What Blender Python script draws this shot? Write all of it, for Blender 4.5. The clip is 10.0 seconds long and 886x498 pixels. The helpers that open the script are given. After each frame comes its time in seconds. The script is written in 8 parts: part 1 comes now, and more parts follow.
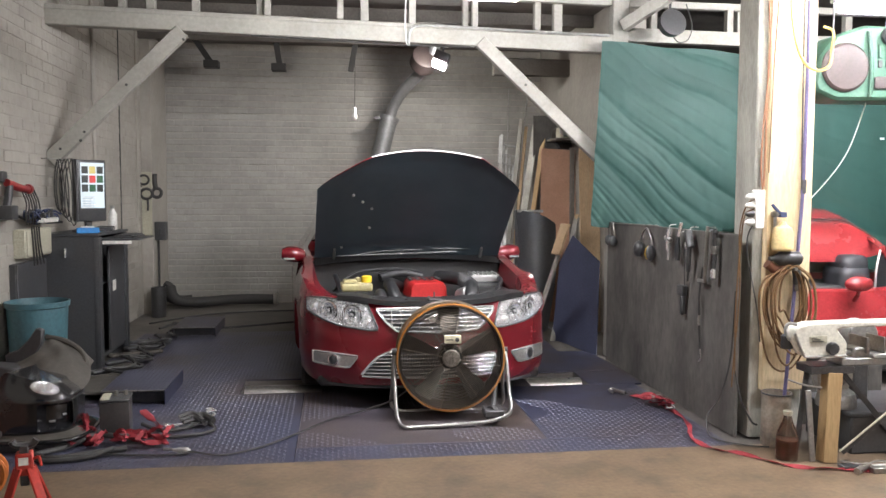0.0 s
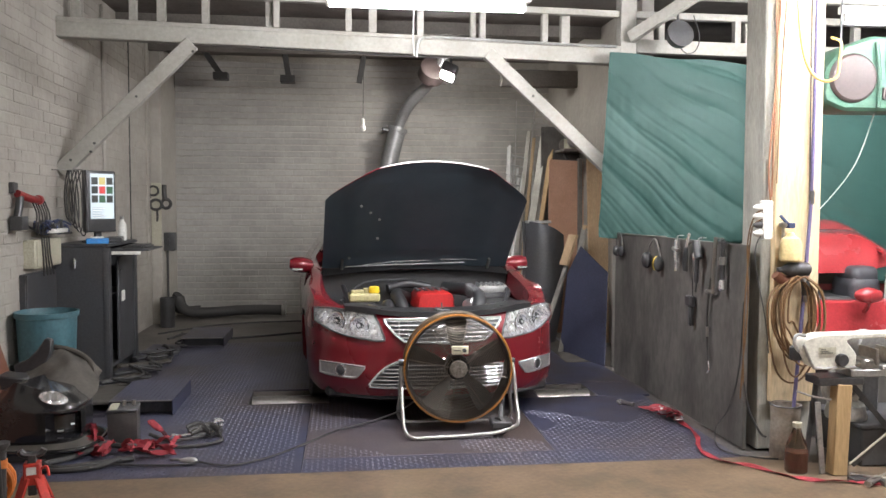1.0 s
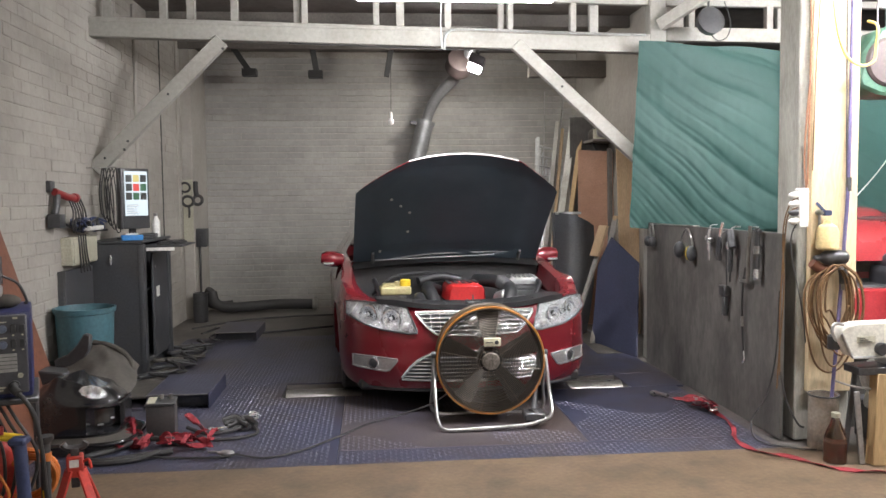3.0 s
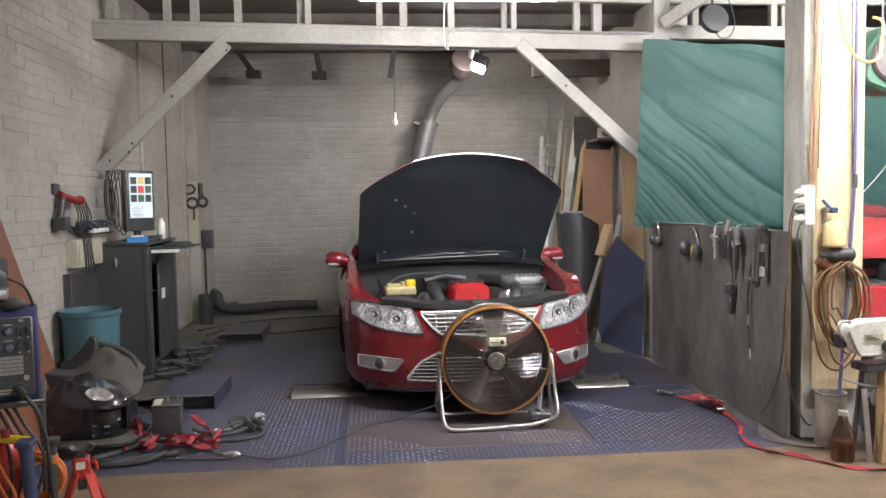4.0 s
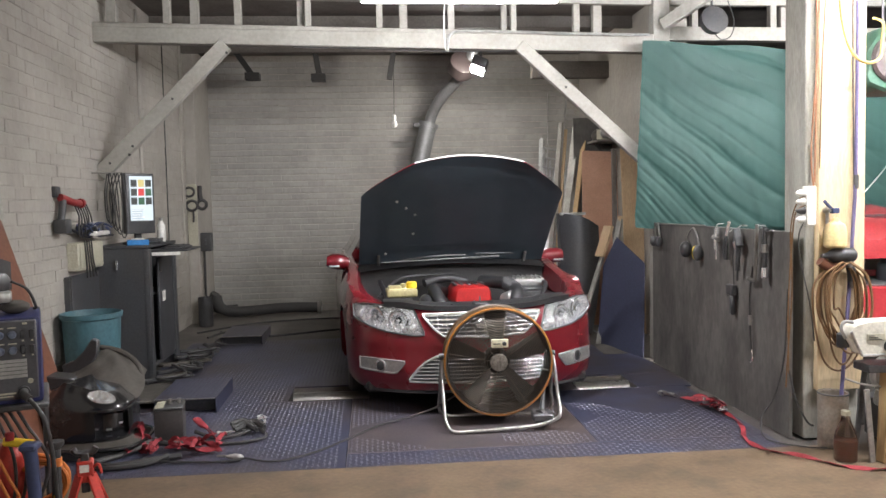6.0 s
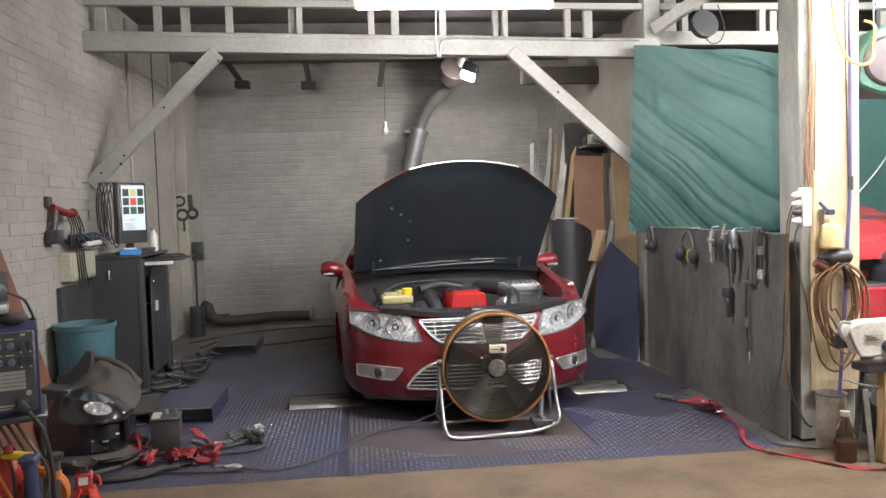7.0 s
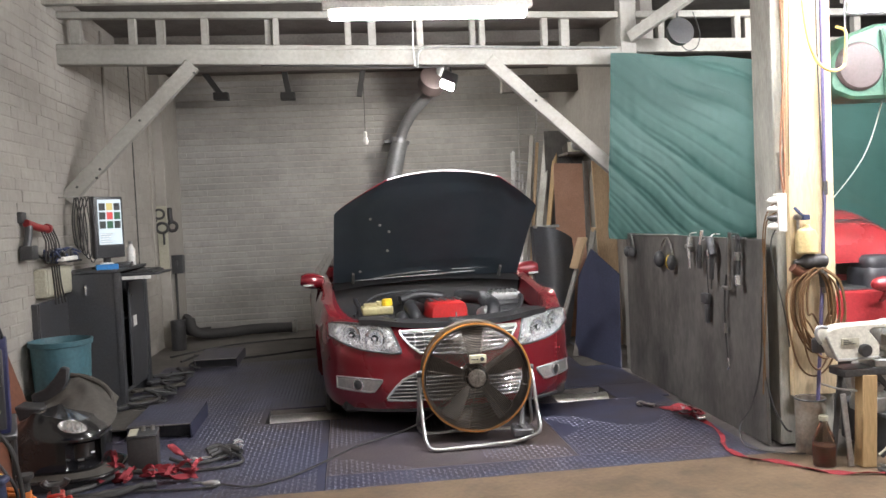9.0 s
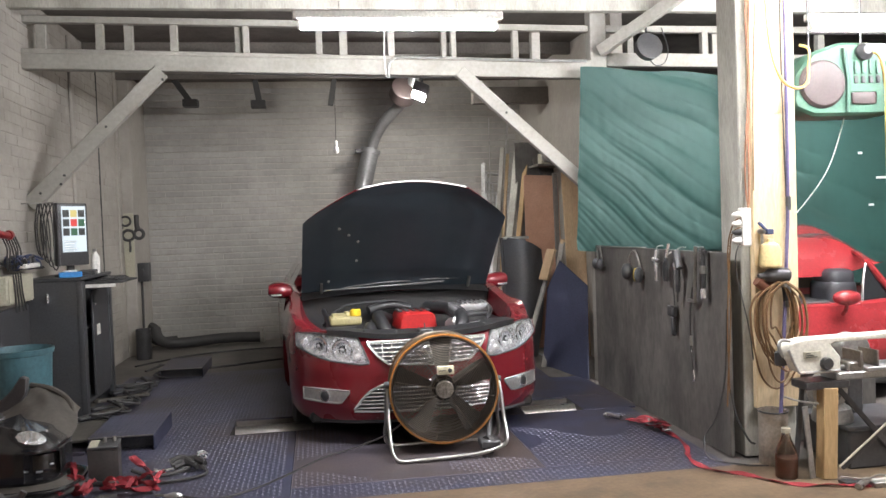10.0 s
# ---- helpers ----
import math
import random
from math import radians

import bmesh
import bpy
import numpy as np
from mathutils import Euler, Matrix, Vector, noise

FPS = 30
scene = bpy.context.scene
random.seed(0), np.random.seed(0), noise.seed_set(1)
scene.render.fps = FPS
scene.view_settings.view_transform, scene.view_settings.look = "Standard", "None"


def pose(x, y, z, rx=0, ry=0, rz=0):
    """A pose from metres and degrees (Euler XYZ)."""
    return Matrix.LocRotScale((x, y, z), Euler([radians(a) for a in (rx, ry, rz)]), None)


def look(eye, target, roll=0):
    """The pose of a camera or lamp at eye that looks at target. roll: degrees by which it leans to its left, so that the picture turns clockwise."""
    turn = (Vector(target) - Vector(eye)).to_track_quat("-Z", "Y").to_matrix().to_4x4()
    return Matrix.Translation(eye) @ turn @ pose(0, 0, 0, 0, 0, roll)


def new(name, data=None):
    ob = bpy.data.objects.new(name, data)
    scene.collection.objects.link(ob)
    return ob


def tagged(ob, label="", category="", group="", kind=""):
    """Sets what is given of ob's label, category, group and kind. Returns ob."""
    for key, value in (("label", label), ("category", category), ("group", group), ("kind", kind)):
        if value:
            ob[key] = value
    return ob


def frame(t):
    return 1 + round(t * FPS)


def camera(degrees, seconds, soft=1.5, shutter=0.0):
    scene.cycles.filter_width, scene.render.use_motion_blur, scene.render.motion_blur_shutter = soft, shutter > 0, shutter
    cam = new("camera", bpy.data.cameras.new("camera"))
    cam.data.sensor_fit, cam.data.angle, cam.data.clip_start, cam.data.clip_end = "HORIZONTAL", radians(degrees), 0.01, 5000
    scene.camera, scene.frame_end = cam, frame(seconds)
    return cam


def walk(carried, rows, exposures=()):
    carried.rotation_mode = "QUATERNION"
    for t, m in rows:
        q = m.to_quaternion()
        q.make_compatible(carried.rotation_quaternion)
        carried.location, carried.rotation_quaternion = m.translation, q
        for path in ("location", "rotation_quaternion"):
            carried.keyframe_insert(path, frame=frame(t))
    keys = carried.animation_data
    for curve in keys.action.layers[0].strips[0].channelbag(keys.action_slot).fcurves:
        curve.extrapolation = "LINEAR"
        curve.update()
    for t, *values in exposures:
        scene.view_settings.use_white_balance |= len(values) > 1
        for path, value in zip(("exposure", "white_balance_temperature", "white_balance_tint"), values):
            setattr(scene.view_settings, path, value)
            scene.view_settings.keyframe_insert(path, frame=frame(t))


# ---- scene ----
cam = camera(57.2, 10.0)
PATH = [
    (0, (0.083, 0.117, 1.465), (0.347, 2.095, 1.332), 0.2),
    (0.5, (0.088, 0.117, 1.468), (0.351, 2.096, 1.35), 0.4),
    (1, (0.091, 0.111, 1.463), (0.334, 2.093, 1.357), 0.2),
    (1.5, (0.078, 0.108, 1.459), (0.299, 2.092, 1.338), 0.2),
    (2, (0.069, 0.108, 1.46), (0.276, 2.093, 1.333), 0.3),
    (2.5, (0.067, 0.108, 1.461), (0.256, 2.095, 1.337), -0.2),
    (4, (0.068, 0.115, 1.457), (0.232, 2.105, 1.335), -1.0),
    (4.5, (0.062, 0.113, 1.459), (0.218, 2.104, 1.344), -1.0),
    (5, (0.054, 0.113, 1.454), (0.207, 2.104, 1.339), -0.7),
    (5.5, (0.06, 0.112, 1.457), (0.217, 2.102, 1.339), -0.8),
    (7, (-0.018, 0.132, 1.45), (0.183, 2.119, 1.349), -1.8),
    (7.5, (-0.007, 0.134, 1.453), (0.218, 2.119, 1.363), -1.6),
    (8, (0.001, 0.136, 1.45), (0.254, 2.118, 1.352), -2.3),
    (8.5, (0.011, 0.139, 1.461), (0.248, 2.123, 1.375), -2.6),
    (9, (0.038, 0.146, 1.46), (0.273, 2.13, 1.378), -2.6),
    (9.5, (0.053, 0.153, 1.465), (0.341, 2.131, 1.398), -2.5),
    (10, (0.055, 0.149, 1.467), (0.361, 2.124, 1.406), -2.0),
]
walk(cam, [(t, look(eye, target, roll)) for t, eye, target, roll in PATH])

# ---- world and lamps ----
world = bpy.data.worlds.new("dim_outside")
scene.world = world
world.use_nodes = True
world.node_tree.nodes["Background"].inputs["Color"].default_value = (0.05, 0.055, 0.07, 1)
world.node_tree.nodes["Background"].inputs["Strength"].default_value = 0.3
scene.view_settings.exposure = 2.2
TUBE_GLOW = 110.0
TUBE_COLOR = (0.99, 0.985, 1.02, 1)
FLOOD_GLOW = 60


# ---- helpers of this scene ----
def link_mesh(name, bm, mats, smooth=False):
    me = bpy.data.meshes.new(name)
    bm.normal_update()
    bm.to_mesh(me)
    bm.free()
    for m in mats if isinstance(mats, (list, tuple)) else [mats]:
        me.materials.append(m)
    if smooth:
        me.polygons.foreach_set("use_smooth", [True] * len(me.polygons))
        me.set_sharp_from_angle(angle=radians(38))
    return new(name, me)


def part(name, bm, mats, parent=None, label="", smooth=True):
    """One mesh object, built in the parent's own space."""
    ob = link_mesh(name, bm, mats, smooth)
    if parent is not None:
        ob.parent = parent
    if label:
        ob["label"] = label
    return ob


def thing(name, label, category, at=(0, 0, 0), rz=0.0, group="", kind="", m=None):
    ob = new(name)
    ob.matrix_world = m if m is not None else pose(*at, 0, 0, rz)
    return tagged(ob, label, category, group, kind)


def merge(dst, src):
    me = bpy.data.meshes.new("tmp")
    src.to_mesh(me)
    src.free()
    dst.from_mesh(me)
    bpy.data.meshes.remove(me)
    return dst


def box(x0, x1, y0, y1, z0, z1, bevel=0.0, seg=1, bm=None, m=None):
    b = bmesh.new()
    bmesh.ops.create_cube(b, size=1)
    for v in b.verts:
        v.co = Vector((x0 + (x1 - x0) * (v.co.x + .5), y0 + (y1 - y0) * (v.co.y + .5), z0 + (z1 - z0) * (v.co.z + .5)))
    if bevel:
        bmesh.ops.bevel(b, geom=b.edges[:], offset=bevel, segments=seg, affect="EDGES", profile=0.6)
    if m is not None:
        bmesh.ops.transform(b, matrix=m, verts=b.verts)
    return merge(bm, b) if bm is not None else b


def spline(points, per=8, closed=False):
    """Catmull-Rom through the points."""
    p = [Vector(q) for q in points]
    n = len(p)
    out = []
    for i in range(n if closed else n - 1):
        if closed:
            a, b, c, d = p[i - 1], p[i], p[(i + 1) % n], p[(i + 2) % n]
        else:
            a, b, c, d = p[max(i - 1, 0)], p[i], p[i + 1], p[min(i + 2, n - 1)]
        for k in range(per):
            t = k / per
            out.append(0.5 * (2 * b + (c - a) * t + (2 * a - 5 * b + 4 * c - d) * t * t + (3 * b - a - 3 * c + d) * t ** 3))
    if not closed:
        out.append(p[-1])
    return out


def tube(points, r, sides=8, per=6, closed=False, smooth_path=True, bm=None, radii=None):
    """A round pipe along the points."""
    b = bm if bm is not None else bmesh.new()
    pts = spline(points, per, closed) if smooth_path else [Vector(p) for p in points]
    n = len(pts)
    up = None
    rings = []
    for i, p in enumerate(pts):
        if closed:
            d = pts[(i + 1) % n] - pts[i - 1]
        else:
            d = pts[min(i + 1, n - 1)] - pts[max(i - 1, 0)]
        d = d.normalized() if d.length > 1e-9 else Vector((0, 0, 1))
        if up is None:
            up = Vector((0, 0, 1)) if abs(d.z) < 0.9 else Vector((1, 0, 0))
        s = d.cross(up)
        s = s.normalized() if s.length > 1e-6 else d.orthogonal().normalized()
        up = s.cross(d).normalized()
        rr = r if radii is None else radii[0] + (radii[1] - radii[0]) * i / max(n - 1, 1)
        rings.append([b.verts.new(p + rr * (math.cos(a) * s + math.sin(a) * up)) for a in (2 * math.pi * k / sides for k in range(sides))])
    for i in range(n if closed else n - 1):
        r0, r1 = rings[i], rings[(i + 1) % n]
        for k in range(sides):
            b.faces.new((r0[k], r0[(k + 1) % sides], r1[(k + 1) % sides], r1[k]))
    if not closed:
        b.faces.new(rings[0][::-1])
        b.faces.new(rings[-1])
    return b


def rod(a, c, r, sides=10, bm=None, r2=None):
    return tube([a, c], r, sides, 1, False, False, bm, None if r2 is None else (r, r2))


def lathe(profile, sides=24, bm=None, m=None, cap=True):
    """A turned solid about z: profile of (radius, height)."""
    b = bmesh.new()
    rings = [[b.verts.new((r * math.cos(a), r * math.sin(a), z)) for a in (2 * math.pi * k / sides for k in range(sides))] for r, z in profile]
    for r0, r1 in zip(rings, rings[1:]):
        for k in range(sides):
            b.faces.new((r0[k], r0[(k + 1) % sides], r1[(k + 1) % sides], r1[k]))
    if cap:
        b.faces.new(rings[0][::-1])
        b.faces.new(rings[-1])
    if m is not None:
        bmesh.ops.transform(b, matrix=m, verts=b.verts)
    return merge(bm, b) if bm is not None else b


def prism(outline, depth, axis="y", bevel=0.0, bm=None, m=None):
    """A flat outline (u, v) given depth: axis y makes (x, z) outlines that run from 0 to depth along y."""
    b = bmesh.new()
    put = {"y": lambda u, v, d: (u, d, v), "x": lambda u, v, d: (d, u, v), "z": lambda u, v, d: (u, v, d)}[axis]
    f0 = [b.verts.new(put(u, v, 0)) for u, v in outline]
    f1 = [b.verts.new(put(u, v, depth)) for u, v in outline]
    n = len(outline)
    b.faces.new(f0)
    b.faces.new(f1[::-1])
    for i in range(n):
        b.faces.new((f0[i], f1[i], f1[(i + 1) % n], f0[(i + 1) % n]))
    bmesh.ops.recalc_face_normals(b, faces=b.faces[:])
    if bevel:
        bmesh.ops.bevel(b, geom=b.edges[:], offset=bevel, segments=1, affect="EDGES")
    if m is not None:
        bmesh.ops.transform(b, matrix=m, verts=b.verts)
    return merge(bm, b) if bm is not None else b


def beam_between(a, c, w, h, bevel=0.004, bm=None, up=(0, 0, 1)):
    """A squared timber from a to c: w across, h along up."""
    a, c = Vector(a), Vector(c)
    d = (c - a).normalized()
    s = d.cross(Vector(up)).normalized()
    u = s.cross(d)
    m = Matrix((s, d, u)).transposed().to_4x4()
    m.translation = a
    return box(-w / 2, w / 2, 0, (c - a).length, -h / 2, h / 2, bevel, 1, bm, m)


def sheet(nu, nv, f, bm=None):
    """A grid of faces over (0..1, 0..1)."""
    b = bm if bm is not None else bmesh.new()
    g = [[b.verts.new(f(i / nu, j / nv)) for j in range(nv + 1)] for i in range(nu + 1)]
    for i in range(nu):
        for j in range(nv):
            b.faces.new((g[i][j], g[i + 1][j], g[i + 1][j + 1], g[i][j + 1]))
    return b


# ---- materials ----
def material(name, color, rough=0.6, metal=0.0, second=None, amount=0.5, scale=3.0, grain=60.0, grain_amount=0.15, bump=0.15,
             bump_dist=0.002, stretch=(1, 1, 1), coat=0.0, dirt=None, dirt_amount=0.0, dirt_scale=1.2, per_piece=0.0, per_island=0.0, ior=1.5, world_space=True):
    """Base colour with large stains, fine grain and relief."""
    mt = bpy.data.materials.new(name)
    mt.use_nodes = True
    nt = mt.node_tree
    N, L = nt.nodes, nt.links
    bs = N["Principled BSDF"]
    bs.inputs["Roughness"].default_value = rough
    bs.inputs["Metallic"].default_value = metal
    bs.inputs["IOR"].default_value = ior
    if coat:
        bs.inputs["Coat Weight"].default_value = coat
        bs.inputs["Coat Roughness"].default_value = 0.06
    tc = N.new("ShaderNodeTexCoord")
    if world_space:
        geo = N.new("ShaderNodeNewGeometry")
        src = geo.outputs["Position"]
    else:
        src = tc.outputs["Object"]
    mp = N.new("ShaderNodeMapping")
    mp.inputs["Scale"].default_value = stretch
    L.new(src, mp.inputs["Vector"])

    def noise_node(s, detail=4.0, r=0.55):
        n = N.new("ShaderNodeTexNoise")
        n.inputs["Scale"].default_value = s
        n.inputs["Detail"].default_value = detail
        n.inputs["Roughness"].default_value = r
        L.new(mp.outputs["Vector"], n.inputs["Vector"])
        return n.outputs["Fac"]

    def ramp(fac, lo, hi):
        r = N.new("ShaderNodeMapRange")
        r.inputs["From Min"].default_value, r.inputs["From Max"].default_value = lo, hi
        L.new(fac, r.inputs["Value"])
        return r.outputs["Result"]

    def mix(fac, a, b, mode="MIX"):
        m = N.new("ShaderNodeMix")
        m.data_type, m.blend_type = "RGBA", mode
        for sock, v in ((m.inputs["Factor"], fac), (m.inputs["A"], a), (m.inputs["B"], b)):
            if hasattr(v, "links"):
                L.new(v, sock)
            else:
                sock.default_value = v
        return m.outputs["Result"]

    def scaled(fac, k):
        m = N.new("ShaderNodeMath")
        m.operation = "MULTIPLY"
        L.new(fac, m.inputs[0])
        m.inputs[1].default_value = k
        return m.outputs[0]

    c1 = (*color, 1)
    c2 = (*(second if second else [v * 0.7 for v in color]), 1)
    big = noise_node(scale, 5)
    fine = noise_node(grain, 3)
    col = mix(scaled(ramp(big, 0.35, 0.7), amount), c1, c2)
    if dirt is not None:
        d = noise_node(dirt_scale, 7, 0.65)
        col = mix(scaled(ramp(d, 0.48, 0.72), dirt_amount), col, (*dirt, 1))
    g = mix(ramp(fine, 0.3, 0.7), (1 - grain_amount,) * 3 + (1,), (1 + grain_amount,) * 3 + (1,))
    col = mix(1.0, col, g, "MULTIPLY")
    if per_piece or per_island:
        if per_piece:
            oi = N.new("ShaderNodeObjectInfo").outputs["Random"]
        else:
            oi = N.new("ShaderNodeNewGeometry").outputs["Random Per Island"]
        k = per_piece or per_island
        pc = mix(oi, (1 - k,) * 3 + (1,), (1 + k,) * 3 + (1,))
        col = mix(1.0, col, pc, "MULTIPLY")
    L.new(col, bs.inputs["Base Color"])
    rr = N.new("ShaderNodeMapRange")
    rr.inputs["To Min"].default_value, rr.inputs["To Max"].default_value = max(rough - 0.12, 0.02), min(rough + 0.12, 1)
    L.new(big, rr.inputs["Value"])
    L.new(rr.outputs["Result"], bs.inputs["Roughness"])
    if bump:
        bp = N.new("ShaderNodeBump")
        bp.inputs["Strength"].default_value = bump
        bp.inputs["Distance"].default_value = bump_dist
        L.new(fine, bp.inputs["Height"])
        L.new(bp.outputs["Normal"], bs.inputs["Normal"])
    return mt


def glow(name, color, strength):
    mt = bpy.data.materials.new(name)
    mt.use_nodes = True
    bs = mt.node_tree.nodes["Principled BSDF"]
    bs.inputs["Base Color"].default_value = (0.03, 0.03, 0.03, 1)
    bs.inputs["Roughness"].default_value = 0.4
    bs.inputs["Emission Color"].default_value = color
    bs.inputs["Emission Strength"].default_value = strength
    return mt


def clear(name, color=(1, 1, 1), rough=0.02, ior=1.45):
    mt = bpy.data.materials.new(name)
    mt.use_nodes = True
    bs = mt.node_tree.nodes["Principled BSDF"]
    bs.inputs["Base Color"].default_value = (*color, 1)
    bs.inputs["Roughness"].default_value = rough
    bs.inputs["Transmission Weight"].default_value = 1.0
    bs.inputs["IOR"].default_value = ior
    return mt


WALL_PAINT = material("painted_brick", (0.39, 0.365, 0.325), 0.74, second=(0.28, 0.26, 0.23), amount=0.7, scale=1.3, grain=15, grain_amount=0.05, bump=0.6, bump_dist=0.014, dirt=(0.30, 0.27, 0.23), dirt_amount=0.35, dirt_scale=2.2, per_piece=0.04)
WALL_REST = material("painted_brick_rest", (0.39, 0.365, 0.325), 0.74, second=(0.28, 0.26, 0.23), amount=0.7, scale=1.3, grain=15, grain_amount=0.05, bump=0.6, bump_dist=0.014, dirt=(0.30, 0.27, 0.23), dirt_amount=0.35, dirt_scale=2.2, per_island=0.04)
# back wall's copy: grimier, its colour also darkened for the dim, hazy bay
GRIMY_DIMMED_PAINT = material("grimy_dimmed_brick", (0.37, 0.355, 0.33), 0.74, second=(0.255, 0.245, 0.228), amount=0.75, scale=1.1, grain=15, grain_amount=0.05, bump=0.6, bump_dist=0.014, dirt=(0.20, 0.19, 0.175), dirt_amount=0.45, dirt_scale=1.6, per_piece=0.05)
GRIMY_DIMMED_REST = material("grimy_dimmed_brick_rest", (0.37, 0.355, 0.33), 0.74, second=(0.255, 0.245, 0.228), amount=0.75, scale=1.1, grain=15, grain_amount=0.05, bump=0.6, bump_dist=0.014, dirt=(0.20, 0.19, 0.175), dirt_amount=0.45, dirt_scale=1.6, per_island=0.05)
MORTAR = material("painted_mortar", (0.385, 0.36, 0.32), 0.8, second=(0.28, 0.26, 0.23), amount=0.7, scale=2.5, grain=70, grain_amount=0.15, bump=0.5, bump_dist=0.004)
CONCRETE = material("oily_concrete", (0.19, 0.132, 0.084), 0.40, second=(0.115, 0.082, 0.054), amount=0.9, scale=2.2, grain=35, grain_amount=0.16, bump=0.25, bump_dist=0.002, dirt=(0.055, 0.043, 0.034), dirt_amount=0.75, dirt_scale=3.4)
REAR_CONCRETE = material("dusty_concrete", (0.15, 0.135, 0.12), 0.65, second=(0.09, 0.08, 0.075), amount=0.8, scale=1.5, grain=40, bump=0.25, dirt=(0.04, 0.036, 0.033), dirt_amount=0.6)
BLUE_STEEL = material("blue_tread_steel", (0.052, 0.057, 0.100), 0.42, 0.3, second=(0.052, 0.046, 0.060), amount=0.8, scale=1.1, grain=90, grain_amount=0.18, bump=0.1, dirt=(0.072, 0.052, 0.042), dirt_amount=0.85, dirt_scale=1.1)
WORN_STEEL = material("worn_brown_steel", (0.095, 0.074, 0.066), 0.45, 0.25, second=(0.07, 0.066, 0.095), amount=0.8, scale=1.4, grain=60, grain_amount=0.2, bump=0.15, dirt=(0.05, 0.042, 0.04), dirt_amount=0.6, dirt_scale=2.0)
TREAD = material("tread_lozenges", (0.19, 0.19, 0.235), 0.40, 0.5, second=(0.085, 0.08, 0.12), amount=0.8, scale=1.3, grain=80, grain_amount=0.2, bump=0.05, dirt=(0.13, 0.10, 0.085), dirt_amount=0.75, dirt_scale=1.5)
GREY_TIMBER = material("white_painted_timber", (0.32, 0.308, 0.275), 0.65, second=(0.225, 0.214, 0.19), amount=0.6, scale=2.0, grain=30, grain_amount=0.1, stretch=(1, 1, 1), bump=0.25, dirt=(0.22, 0.20, 0.17), dirt_amount=0.5, dirt_scale=3.0)
RAW_TIMBER = material("raw_pine_board", (0.66, 0.53, 0.34), 0.6, second=(0.62, 0.47, 0.27), amount=0.7, scale=2.2, grain=26, grain_amount=0.14, stretch=(3.2, 3.2, 0.6), bump=0.2, dirt=(0.35, 0.24, 0.13), dirt_amount=0.3, dirt_scale=3.0)
OLD_POST = material("old_grey_post_paint", (0.44, 0.43, 0.38), 0.7, second=(0.28, 0.27, 0.23), amount=0.8, scale=2.5, grain=40, grain_amount=0.16, stretch=(2, 2, 0.5), bump=0.35, dirt=(0.12, 0.11, 0.09), dirt_amount=0.5, dirt_scale=3.5)
DARK_BOARD = material("grimy_dark_board", (0.140, 0.130, 0.118), 0.6, second=(0.060, 0.057, 0.053), amount=0.95, scale=2.0, grain=30, grain_amount=0.2, stretch=(1, 1, 0.45), bump=0.2, dirt=(0.035, 0.034, 0.033), dirt_amount=0.75, dirt_scale=3.2)
ROOF_IRON = material("rusty_roof_iron", (0.22, 0.195, 0.16), 0.65, 0.2, second=(0.13, 0.09, 0.06), amount=0.7, scale=1.5, grain=50, bump=0.1)
DARK_WOOD = material("dark_roof_timber", (0.14, 0.125, 0.11), 0.8, second=(0.08, 0.07, 0.06), amount=0.7, scale=3, grain=40, bump=0.3)
TARP = material("green_tarp", (0.011, 0.052, 0.043), 0.66, second=(0.008, 0.038, 0.031), amount=0.6, scale=1.8, grain=220, grain_amount=0.12, bump=0.12, bump_dist=0.001)
TUBE_LIGHT = glow("fluorescent_tube", TUBE_COLOR, TUBE_GLOW)
FLOOD_LIGHT = glow("flood_lamp_face", (1, 0.96, 0.90, 1), FLOOD_GLOW)
WHITE_METAL = material("white_enamel", (0.75, 0.74, 0.70), 0.35, second=(0.62, 0.60, 0.55), amount=0.5, scale=4, bump=0.03)
BLACK_RUBBER = material("black_rubber", (0.036, 0.035, 0.035), 0.6, second=(0.055, 0.052, 0.048), amount=0.6, scale=9, bump=0.1)
BLACK_PLASTIC = material("black_plastic", (0.042, 0.043, 0.046), 0.42, second=(0.062, 0.06, 0.058), amount=0.6, scale=6, bump=0.06)
DARK_STEEL = material("dark_grey_steel", (0.10, 0.10, 0.104), 0.42, 0.6, second=(0.045, 0.043, 0.042), amount=0.7, scale=4, bump=0.06)
STEEL = material("bare_steel", (0.42, 0.41, 0.39), 0.32, 0.9, second=(0.25, 0.23, 0.21), amount=0.6, scale=9, bump=0.05)
CHROME = material("chrome", (0.86, 0.86, 0.86), 0.2, 0.8, second=(0.75, 0.75, 0.75), amount=0.4, scale=6, bump=0.0)

# ---- the room ----
LEFT, BACK, RIGHT, CEIL = -2.25, 11.35, 2.95, 3.42
PITCH_Z, BRICK_L = 0.0845, 0.24

def structure(name, bm, mats, label, category, smooth=False):
    return tagged(link_mesh(name, bm, mats, smooth), label, category, kind="structure")


structure("ground", box(-2.6, 9.0, -4.2, 4.55, -0.2, 0.0), CONCRETE, "brown oily concrete workshop floor with stains", "floor")
b = bmesh.new()
for x0, x1, y0, y1, z1 in ((-2.6, 9.0, 4.55, 6.144, -0.012), (-2.6, 9.0, 6.60, 11.7, -0.012), (-2.6, -0.615, 6.144, 6.60, -0.012), (-0.02, 1.58, 6.144, 6.60, -0.012), (2.045, 9.0, 6.144, 6.60, -0.012), (-0.615, -0.02, 6.144, 6.60, -0.17), (1.58, 2.045, 6.144, 6.60, -0.17)):
    box(x0, x1, y0, y1, -0.2, z1, 0, 1, b)
structure("floor", b, REAR_CONCRETE, "dusty dark concrete floor under the ramp plates", "floor")
